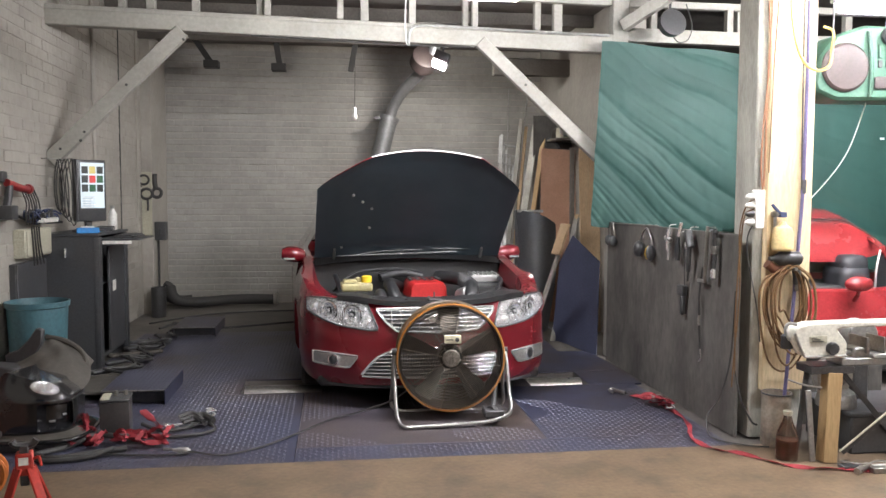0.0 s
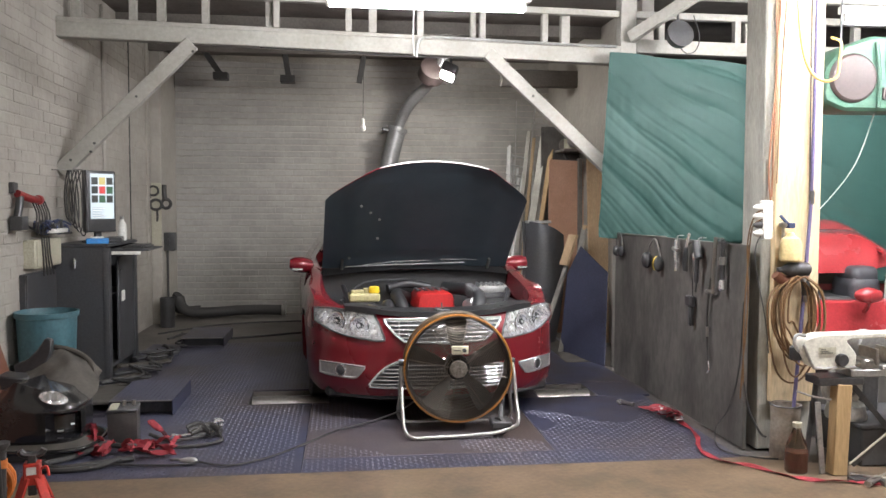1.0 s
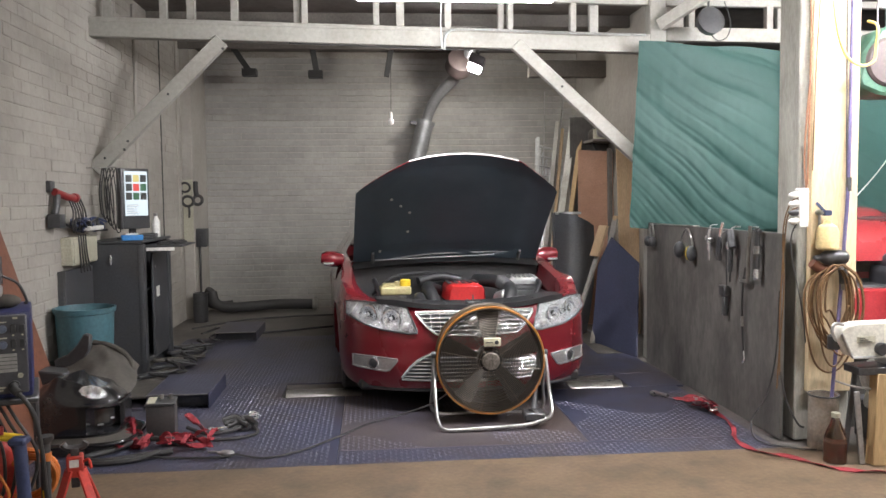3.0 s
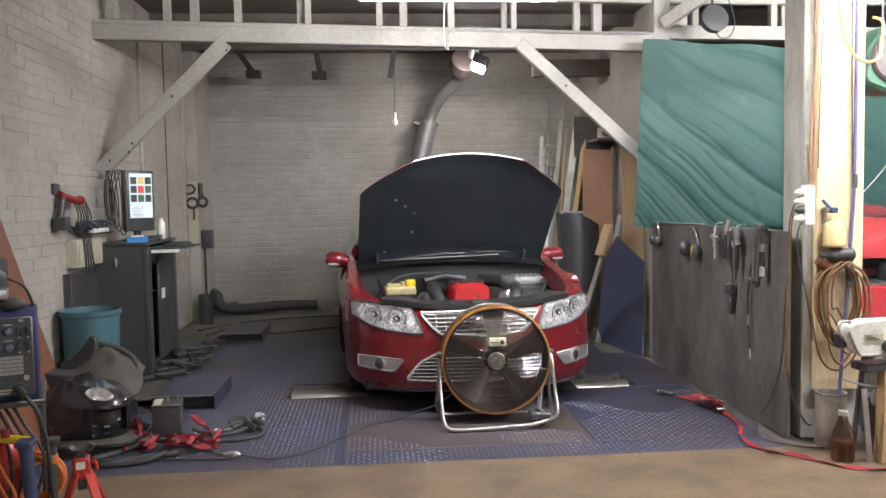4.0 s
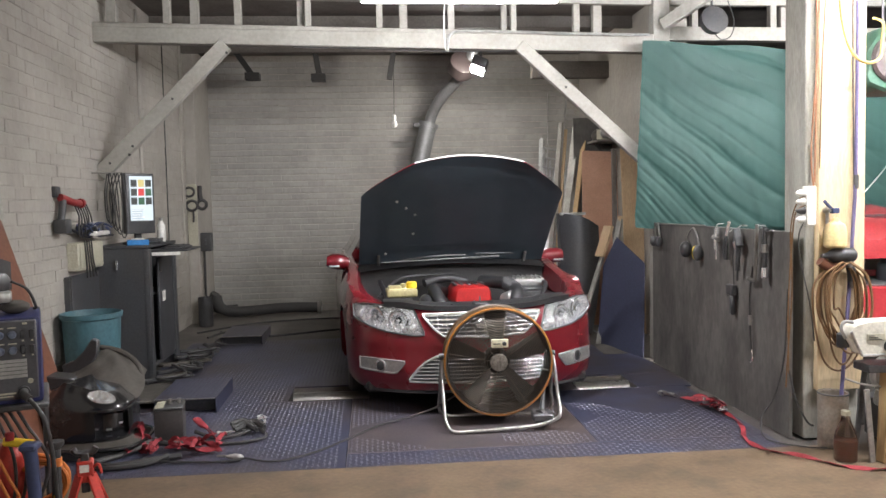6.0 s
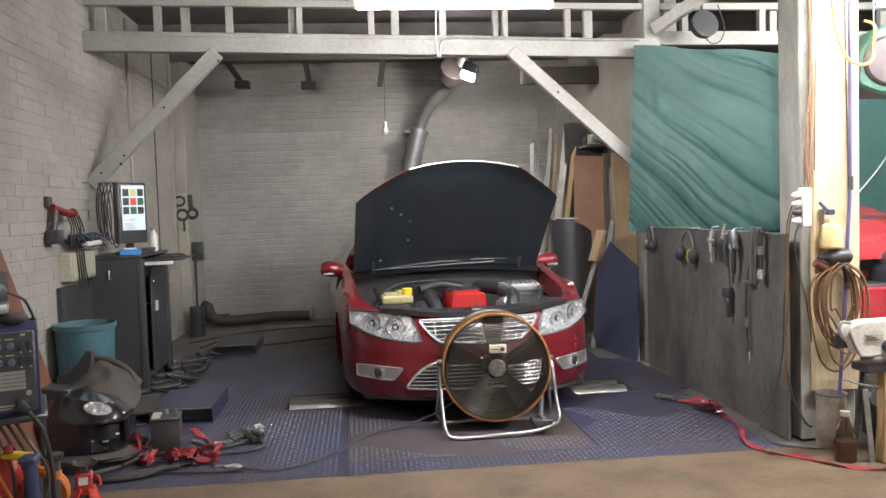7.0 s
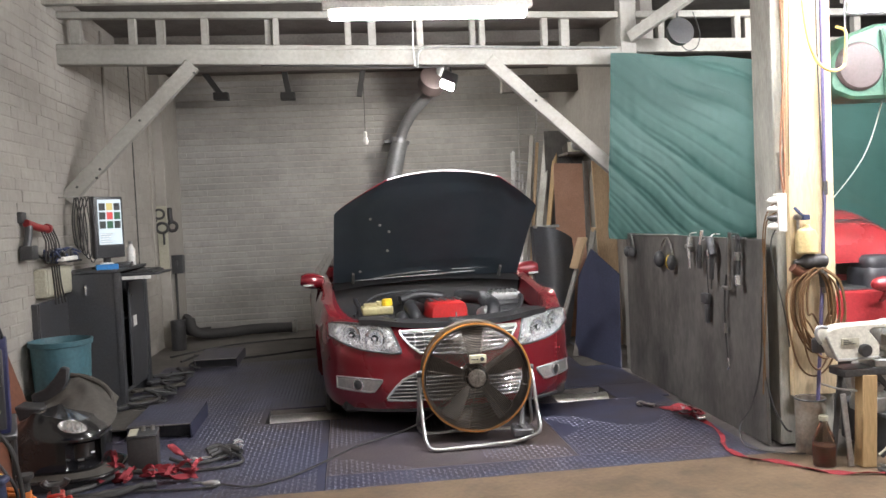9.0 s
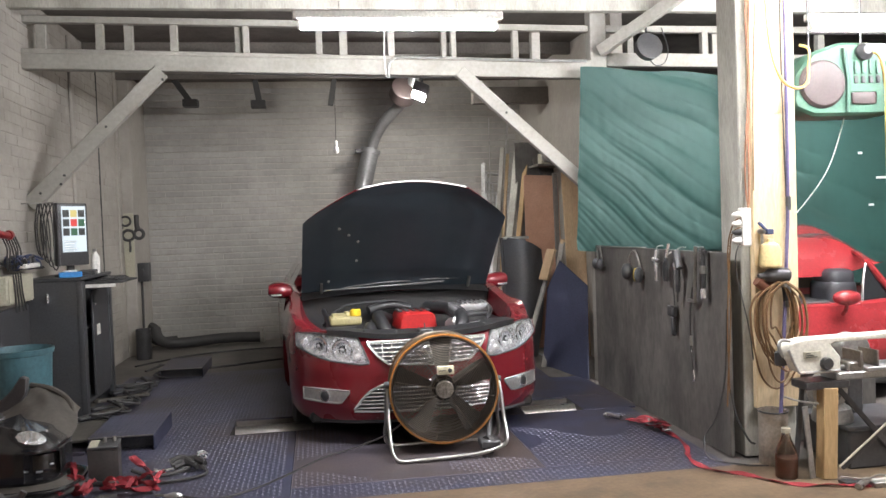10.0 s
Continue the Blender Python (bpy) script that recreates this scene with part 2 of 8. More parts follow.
wall_left = structure("wall_left", box(LEFT - 0.3, LEFT, -4.2, 11.65, -0.2, 3.9), MORTAR, "white painted brick side wall", "wall")
wall_back = structure("wall_back", box(LEFT, 9.0, BACK, BACK + 0.3, -0.2, 3.9), MORTAR, "grimy white painted brick back wall", "wall")
structure("wall_right", box(8.7, 9.0, -4.2, BACK, -0.2, 3.9), MORTAR, "white painted side wall of the next bay", "wall")
structure("wall_front", box(LEFT, 8.7, -4.2, -3.9, -0.2, 3.9), MORTAR, "painted wall behind the workshop floor", "wall")
structure("wall_bay", box(RIGHT, RIGHT + 0.12, 7.75, BACK, -0.012, 3.6), WALL_REST, "white painted partition wall beside leaning boards", "wall")

# roof: corrugated iron on purlins over the front, dark boards over the dyno bay
def iron(u, v):
    x = -2.5 + 11.4 * u
    y = 7.15 - 11.3 * v
    return (x, y, 3.40 + 0.04 * (7.15 - y) + 0.012 * math.sin(x * 2 * math.pi / 0.076))


structure("ceiling", sheet(1100, 3, iron), ROOF_IRON, "rusty corrugated iron roof on timber purlins", "ceiling", True)
structure("ceiling_rear", box(-2.5, 8.9, 7.15, 11.6, 3.46, 3.55), DARK_WOOD, "dark timber boards above the dyno bay", "ceiling")
for y in (6.95, 5.4, 3.8, 2.2, 0.4, -1.6):
    z = 3.40 + 0.04 * (7.15 - y)
    structure("purlin", box(-2.25, 8.7, y - 0.04, y + 0.04, z - 0.15, z - 0.013, 0.005), OLD_POST, "weathered grey timber roof purlin", "beam")

# main beam, its top rail and the short studs between
def zb(x):
    return 2.85 - 0.022 * (x + 2.25)


b = bmesh.new()
beam_between((-2.25, 7.25, 2.925), (2.55, 7.25, 2.813), 0.11, 0.165, 0.006, b)
structure("beam", b, GREY_TIMBER, "long white painted timber tie beam", "beam")
b = beam_between((-2.25, 7.192, 2.98), (2.2, 7.192, 2.885), 0.012, 0.03, 0.003)
structure("trim", b, GREY_TIMBER, "thin timber batten along the beam", "trim")
b = beam_between((-2.25, 7.27, 3.255), (2.55, 7.27, 3.185), 0.07, 0.055, 0.004)
structure("rail", b, GREY_TIMBER, "white painted timber top rail", "rail")
b = beam_between((2.70, 7.27, 3.185), (8.7, 7.27, 3.16), 0.07, 0.06, 0.004)
structure("rail", b, GREY_TIMBER, "white painted timber top rail", "rail")
b = beam_between((2.70, 7.27, 2.905), (8.7, 7.27, 2.84), 0.09, 0.12, 0.004)
structure("beam", b, GREY_TIMBER, "white painted timber beam above the green tarpaulin", "beam")
for x, w, short in ((-2.13, .08, 1), (-1.65, .06, 0), (-1.44, .07, 1), (-1.06, .06, 0), (-0.54, .06, 1), (-0.47, .05, 0), (0.14, .055, 0), (0.35, .07, 1), (0.76, .06, 0), (1.24, .05, 1),
                    (1.31, .05, 0), (1.87, .055, 0), (2.08, .08, 1), (2.98, .06, 1), (3.67, .06, 0), (3.82, .07, 1), (4.5, .06, 0), (4.9, .07, 1), (5.6, .06, 0)):
    z0 = zb(x) + 0.16 if x < 2.5 else 2.96 - .012 * (x - 2.5)
    z1 = 3.225 - 0.0147 * (x + 2.25) if x < 2.5 else 3.155
    yb = 7.27 if not short else 7.36
    structure("stud", box(x - w / 2, x + w / 2, yb - .035, yb + .035, z0 - (0 if not short else .05), z1 - (0 if not short else -.02), 0.004), GREY_TIMBER, "short white painted timber stud", "stud")
b = beam_between((-2.235, 7.2, 1.735), (-1.16, 7.2, 2.815), 0.07, 0.125, 0.006)
structure("brace", b, GREY_TIMBER, "diagonal white timber brace with bolt holes", "brace")
b = beam_between((1.345, 7.2, 2.80), (2.56, 7.2, 1.695), 0.07, 0.11, 0.006)
structure("brace", b, GREY_TIMBER, "diagonal white timber brace with a bolt hole", "brace")
for x, z in ((-2.14, 1.83), (-1.98, 1.90), (-1.95, 1.97), (-1.61, 2.36), (-1.15, 2.74)):
    structure("bolt_hole", lathe([(0.011, -0.004), (0.011, 0.006)], 12, m=pose(x, 7.166, z, 90, 0, 0)), BLACK_RUBBER, "dark bolt hole in the brace", "bolt hole")
structure("bolt_hole", lathe([(0.011, -0.004), (0.011, 0.006)], 12, m=pose(1.75, 7.166, 2.43, 90, 0, 0)), BLACK_RUBBER, "dark bolt hole in the brace", "bolt hole")
structure("post", box(2.55, 2.70, 7.20, 7.34, -0.012, 3.45, 0.006), GREY_TIMBER, "white painted timber post at the beam end", "post")

# near post: old grey timber with a raw pine board on its front
b = bmesh.new()
box(2.562, 2.90, 4.68, 4.92, 0, 3.42, 0.008, 1, b)
post = structure("post", b, OLD_POST, "old grey painted timber roof post", "post")
b = box(2.617, 2.90, 4.63, 4.678, 0.30, 3.42, 0.004)
structure("post_board", b, RAW_TIMBER, "raw pale pine board fixed to the post", "board")

# dark partition board along the next bay
structure("partition", box(2.48, 2.505, 4.70, 7.05, 0.0, 1.235, 0.004), DARK_BOARD, "grimy dark waist-high partition board", "partition")

# green tarpaulin hanging from the beam across the next bay
def tarp_point(u, v):
    x = 2.395 + 4.75 * u
    q = x - 2.53
    # creases fan out from the upper corner that the sheet is pulled from
    run = (1.6 * v - 0.60 * q + 0.10 * q * q) / (1 + 0.28 * q) + 0.05 * noise.noise((q * 1.3, v * 1.8, 4))
    reach = min(0.35 + math.hypot(q, 1.2 * v) * 0.7, 1.0)
    patchy = 0.5 + 0.7 * noise.noise((q * 1.2 + 5, v * 2.0, 7))
    w = 0.008 * math.sin(run * 13) * reach
    w += 0.016 * (1 - abs(math.sin(run * 11.5 + 0.5 * noise.noise((q * 1.6, v * 2, 9))))) ** 2.5 * reach
    w += 0.011 * (1 - abs(math.sin(run * 24 + 0.9 * noise.noise((q * 2, v * 3, 1))))) ** 3 * reach * patchy
    w += 0.020 * noise.noise((q * 1.1 + 3, v * 1.6, 0)) * v
    w += 0.006 * noise.noise((q * 7, v * 6 - q * 5, 2)) * (0.3 + v) + 0.003 * noise.noise((q * 16, v * 14, 5))
    w *= 1.05 - 0.45 * min(max((x - 4.2) / 0.5, 0), 1)
    z0 = 2.795 - 0.052 * (x - 2.5) + 0.01 * math.sin(x * 8)
    zbt = 1.19 - 0.4 * min(max((x - 4.0) / 0.8, 0), 1) - 0.05 * math.sin(x * 1.3 - 3.3) + 0.02 * noise.noise((x * 3, 7, 0))
    return (x - 0.085 * v * (1 - u), 7.03 - 0.02 * v + w, z0 + (zbt - z0) * v)


tarp = tagged(new("tarpaulin"), "large green tarpaulin hanging in soft folds", "tarpaulin")
part("sheet", sheet(420, 130, tarp_point), TARP, tarp)
b = bmesh.new()
rod((3.66, 6.93, 2.70), (3.69, 6.92, 1.12), 0.008, 8, b)
part("cord", b, WHITE_METAL, tarp, "pale hanging pull cord")

# fluorescent battens
def batten(at, length):
    t = thing("fluorescent_light", "bright white fluorescent tube batten under the roof", "ceiling light", at, group="fluorescent battens")
    b = box(-0.03, length + 0.03, -0.03, 0.03, 0.035, 0.085, 0.006)
    part("housing", b, WHITE_METAL, t)
    part("tube", rod((0.02, 0, 0), (length - 0.02, 0, 0), 0.024, 14), TUBE_LIGHT, t, "glowing white tube")
    for x in (0.0, length - 0.03):
        part("end_holder", box(x, x + 0.03, -0.02, 0.02, -0.02, 0.04, 0.004), WHITE_METAL, t)
    for x in (0.25, length - 0.25):
        part("hanger", rod((x, 0, 0.08), (x, 0, 3.40 + 0.04 * (7.15 - at[1]) - at[2]), 0.004, 6), STEEL, t)
    return t


batten((-0.007, 5.1, 2.68), 1.22)
batten((3.32, 5.1, 2.68), 1.22)
batten((2.30, 3.6, 2.92), 1.2)
# unseen batten, added to brighten the right side
batten((3.75, 3.6, 2.92), 1.2)
# unseen batten behind the camera, added as fill for the foreground
batten((1.9, -1.0, 2.80), 1.2)

# dyno floor: blue tread plates with a pit at each side for the rollers
def plate(x0, x1, y0, y1, mat, label):
    t = structure("floor_plate", box(x0, x1, y0, y1, -0.012, 0.0, 0.002), mat, label, "steel plate")
    return t


PLATES = [(-1.9, -0.145, 4.55, 6.14, BLUE_STEEL), (-0.141, 2.40, 4.55, 4.80, BLUE_STEEL), (-0.141, 1.35, 4.804, 6.14, WORN_STEEL), (1.354, 2.40, 4.804, 6.14, BLUE_STEEL), (-1.9, -0.615, 6.144, 6.60, BLUE_STEEL), (2.045, 2.46, 6.144, 6.62, BLUE_STEEL),
          (-0.02, 1.58, 6.144, 6.60, WORN_STEEL), (-1.9, -0.145, 6.604, 8.9, BLUE_STEEL), (-0.141, 1.6, 6.604, 8.9, WORN_STEEL), (1.604, 2.46, 6.624, 8.9, BLUE_STEEL)]
plates = [plate(*p, "blue painted steel tread plate, scuffed" if p[4] == BLUE_STEEL else "worn brown and blue steel floor plate") for p in PLATES]

# ---- the red car on the rollers ----
CAR_RED = material("metallic_red_paint", (0.175, 0.011, 0.018), 0.26, 0.15, second=(0.14, 0.008, 0.014), amount=0.4, scale=2, grain=400, grain_amount=0.05, bump=0.0, coat=0.8, dirt=(0.20, 0.03, 0.03), dirt_amount=0.15)
BAY_PLASTIC = material("engine_bay_plastic", (0.020, 0.020, 0.022), 0.45, second=(0.030, 0.029, 0.028), amount=0.6, scale=7, grain=50, bump=0.08)
BAY_BLACK = material("engine_bay_black", (0.020, 0.020, 0.021), 0.6, second=(0.032, 0.029, 0.027), amount=0.7, scale=7, grain=60, bump=0.15)
LINER = material("bonnet_felt_liner", (0.050, 0.072, 0.092), 0.6, second=(0.038, 0.056, 0.072), amount=0.6, scale=3, grain=260, grain_amount=0.2, bump=0.3)
LAMP_SILVER = material("lamp_reflector", (0.88, 0.88, 0.88), 0.16, 0.85, second=(0.62, 0.62, 0.62), amount=0.8, scale=24, grain=34, grain_amount=0.2, bump=1.0, bump_dist=0.03)
BEZEL_SILVER = material("satin_silver_bezel", (0.52, 0.51, 0.49), 0.34, 0.7, second=(0.42, 0.41, 0.40), amount=0.5, scale=9, bump=0.03)
SMOKE_GLASS = material("dark_car_glass", (0.012, 0.014, 0.016), 0.05, second=(0.02, 0.02, 0.022), amount=0.4, bump=0.0, coat=0.6)
LENS = clear("lamp_lens", (0.97, 0.98, 1.0), 0.01, 1.3)
TYRE = BLACK_RUBBER
ENGINE_RED = material("engine_cover_red", (0.40, 0.018, 0.018), 0.4, second=(0.30, 0.013, 0.013), amount=0.4, scale=7, bump=0.05, coat=0.3)
CREAM_PLASTIC = material("aged_reservoir", (0.36, 0.32, 0.16), 0.5, second=(0.25, 0.21, 0.10), amount=0.6, scale=12, bump=0.05)
YELLOW = material("yellow_cap", (0.72, 0.50, 0.03), 0.45, second=(0.6, 0.4, 0.02), amount=0.4, scale=12, bump=0.03)
CAST_ALU = material("cast_aluminium", (0.46, 0.46, 0.45), 0.42, 0.8, second=(0.30, 0.30, 0.29), amount=0.6, scale=14, bump=0.15)
HOSE_BLACK = material("engine_hose", (0.022, 0.022, 0.024), 0.45, second=(0.02, 0.02, 0.02), amount=0.5, scale=12, bump=0.08)

HALF = spline([(0, 0, 0), (0.3, 0.022, 0), (0.5, 0.075, 0), (0.65, 0.15, 0), (0.785, 0.26, 0), (0.875, 0.40, 0), (0.922, 0.60, 0), (0.942, 0.90, 0), (0.947, 1.4, 0),
               (0.945, 2.1, 0), (0.94, 3.0, 0), (0.93, 3.9, 0), (0.87, 4.5, 0), (0.72, 4.78, 0), (0.4, 4.87, 0), (0, 4.9, 0)], 7)
FRONT_PROFILE = [(0.145, 0.12), (0.158, 0.045), (0.20, 0.012), (0.26, 0.0), (0.36, 0.0), (0.41, 0.012), (0.47, 0.008), (0.54, 0.016), (0.62, 0.036), (0.68, 0.062)]
SIDE_PROFILE = [(0.19, 0.06), (0.20, 0.03), (0.25, 0.008), (0.34, 0.0), (0.46, -0.002), (0.55, 0.0), (0.64, 0.002), (0.72, 0.008), (0.79, 0.02), (0.86, 0.045)]


def plan(i):
    """Place and inward normal on the half plan curve, i may be fractional."""
    i = min(max(i, 0), len(HALF) - 1.001)
    k = int(i)
    p = HALF[k].lerp(HALF[k + 1], i - k)
    d = (HALF[min(k + 2, len(HALF) - 1)] - HALF[max(k - 1, 0)]).normalized()
    return p, Vector((-d.y, d.x, 0))


def side_weight(p):
    return min(max((p.y - 0.15) / 0.65, 0), 1) if p.y < 4.0 else min(max((4.8 - p.y) / 0.5, 0), 1)


def body_rows(p):
    w = side_weight(p)
    w = w * w * (3 - 2 * w)
    rows = [(a[0] + (c[0] - a[0]) * w, a[1] + (c[1] - a[1]) * w) for a, c in zip(FRONT_PROFILE, SIDE_PROFILE)]
    top = 0.712 + 0.056 * min(p.y / 0.15, 1) + 0.187 * min(max((p.y - 0.3) / 1.2, 0), 1)
    if p.y > 1.45:
        top = 0.955
    rows.append((top, rows[-1][1] + 0.035))
    rows.append((top + 0.006, rows[-1][1] + 0.025))
    rows.append((top - 0.004, rows[-1][1] + 0.05))
    rows.append((top - 0.16, rows[-1][1] + 0.012))
    return rows


def inset_at(p, z):
    rows = body_rows(p)[:11]
    for (z0, i0), (z1, i1) in zip(rows, rows[1:]):
        if z <= z1:
            return i0 + (i1 - i0) * (z - z0) / max(z1 - z0, 1e-6)
    return rows[-1][1]


def on_front(x, z, off=0.0):
    """A place on the car's nose at the sideways x and height z, off metres proud of it."""
    a, lo, hi = abs(x), 0.0, 50.0
    for _ in range(30):
        mid = (lo + hi) / 2
        p, n = plan(mid)
        if p.x + n.x * inset_at(p, z) < a:
            lo = mid
        else:
            hi = mid
    p, n = plan(lo)
    q = p + n * (inset_at(p, z) - off)
    return Vector((q.x if x >= 0 else -q.x, q.y, z))


def curve_at(points, x):
    for (x0, z0), (x1, z1) in zip(points, points[1:]):
        if x <= x1:
            return z0 + (z1 - z0) * (x - x0) / max(x1 - x0, 1e-6)
    return points[-1][1]


def patch(x0, x1, low, high, off, nu=18, nv=8, flip=1):
    f = lambda u, v: on_front(flip * (x0 + (x1 - x0) * u), curve_at(low, x0 + (x1 - x0) * u) * (1 - v) + curve_at(high, x0 + (x1 - x0) * u) * v, off)
    b = sheet(nu, nv, f)
    bmesh.ops.recalc_face_normals(b, faces=b.faces[:])
    if sum(fc.normal.y for fc in b.faces) > 0:
        bmesh.ops.reverse_faces(b, faces=b.faces[:])
    return b


car = thing("car", "glossy red sedan with open bonnet on dyno rollers", "car", (0.781, 5.56, -0.012), 3.6)
b = bmesh.new()
rings = []
idx = [k for k in range(len(HALF))]
for side in (1, -1):
    for k in (idx if side == 1 else idx[::-1]):
        if side == -1 and k in (0, len(HALF) - 1):
            continue
        p, n = plan(k)
        ring = []
        for z, ins in body_rows(p):
            for wy in (0.97, 3.81):
                d = abs(p.y - wy)
                if d < 0.37 and p.x > 0.85:
                    z = max(z, 0.31 + math.sqrt(0.37 ** 2 - d * d))
            q = p + n * ins
            ring.append(b.verts.new((side * q.x, q.y, z)))
        rings.append(ring)
for r0, r1 in zip(rings, rings[1:] + rings[:1]):
    for j in range(len(r0) - 1):
        try:
            b.faces.new((r0[j], r1[j], r1[j + 1], r0[j + 1]))
        except ValueError:
            pass
bmesh.ops.recalc_face_normals(b, faces=b.faces[:])
part("body", b, CAR_RED, car)

# near-white colour that paints the tube's highlight on the bonnet edge
EDGE_HIGHLIGHT = material("edge_highlight", (0.85, 0.85, 0.84), 0.4, 0.3, second=(0.75, 0.75, 0.74), amount=0.3, bump=0)
# under tray, bay floor and walls behind the grille
part("engine_bay", merge(merge(box(-0.50, 0.50, 0.20, 0.6, 0.20, 0.50, 0.02), box(-0.70, 0.70, 0.50, 1.50, 0.20, 0.50, 0.02)), box(-0.80, 0.80, 1.36, 1.46, 0.2, 0.93, 0.02)), BAY_BLACK, car, "black engine bay tub and firewall")
part("underbody", box(-0.80, 0.80, 0.25, 4.6, 0.14, 0.22, 0.02), BAY_BLACK, car)

# cabin
def cabin(u, v):
    y = (1.42, 2.15, 2.9, 3.6, 4.35)
    zt = (0.96, 1.36, 1.44, 1.40, 1.02)
    k = min(int(v * 4), 3)
    f = v * 4 - k
    f2 = f
    zz = zt[k] + (zt[k + 1] - zt[k]) * f2
    yy = y[k] + (y[k + 1] - y[k]) * f2
    a = (u * 2 - 1)
    half = 0.80 - 0.20 * min(max((zz - 0.96) / 0.48, 0), 1)
    ang = a * math.pi / 2
    return (half * math.copysign(min(abs(math.sin(ang)) ** 0.55, 1), a), yy, 0.94 + (zz - 0.94) * max(math.cos(ang), 0) ** 0.42)


part("roof", sheet(28, 24, cabin), CAR_RED, car)
b = sheet(10, 6, lambda u, v: ((u - .5) * 2 * (0.70 - .10 * v), 1.43 + 0.69 * v + 0.05 * (2 * u - 1) ** 2, 0.985 + 0.375 * v))
part("windscreen", b, SMOKE_GLASS, car, "dark windscreen under the bonnet")
for s in (-1, 1):
    for y0, y1 in ((1.75, 2.55), (2.62, 3.45)):
        b = sheet(4, 4, lambda u, v: (s * (0.845 - 0.20 * v), (y0 + (0.35 if y0 < 2 else 0.0) * v) + (y1 - y0 - (0.35 if y0 < 2 else 0.02) * v) * u, 0.985 + 0.33 * v))
        part("side_window", b, SMOKE_GLASS, car)
    # door line and mirror
    part("door", sheet(8, 6, lambda u, v: (s * (0.943 - 0.004 - 0.05 * max(v - .7, 0) * 2), 1.55 + 1.05 * u, 0.25 + 0.66 * v)), CAR_RED, car)
    mir = part("mirror", lathe([(0.004, -0.105), (0.05, -0.10), (0.078, -0.06), (0.084, 0.0), (0.078, 0.05), (0.055, 0.09), (0.004, 0.105)], 20, m=Matrix.Translation((s * 0.945, 1.62, 0.968)) @ pose(0, 0, 0, 0, 90 - s * 6, 0) @ Matrix.Diagonal((0.82, 0.95, 1, 1))), CAR_RED, car)
    part("arm", beam_between((s * 0.82, 1.66, 0.93), (s * 0.90, 1.63, 0.945), 0.05, 0.035, 0.008), BLACK_PLASTIC, mir)
    part("indicator", box(s * 0.98 - 0.045, s * 0.98 + 0.045, 1.535, 1.56, 0.925, 0.945, 0.004), CHROME, mir, "clear repeater lens")
    # wheels
    for wy in (0.97, 3.81):
        wm = pose(s * 0.79, wy, 0.318, 0, 90, 0)
        wheel = part("wheel", lathe([(0.20, -0.11), (0.29, -0.112), (0.315, -0.09), (0.318, 0), (0.315, 0.09), (0.29, 0.112), (0.20, 0.11)], 40, m=wm), TYRE, car, "black road tyre")
        part("rim", lathe([(0.205, -0.09), (0.20, 0.07), (0.17, 0.06), (0.06, 0.085), (0.001, 0.09)], 30, m=wm), CAST_ALU, wheel, "alloy rim")

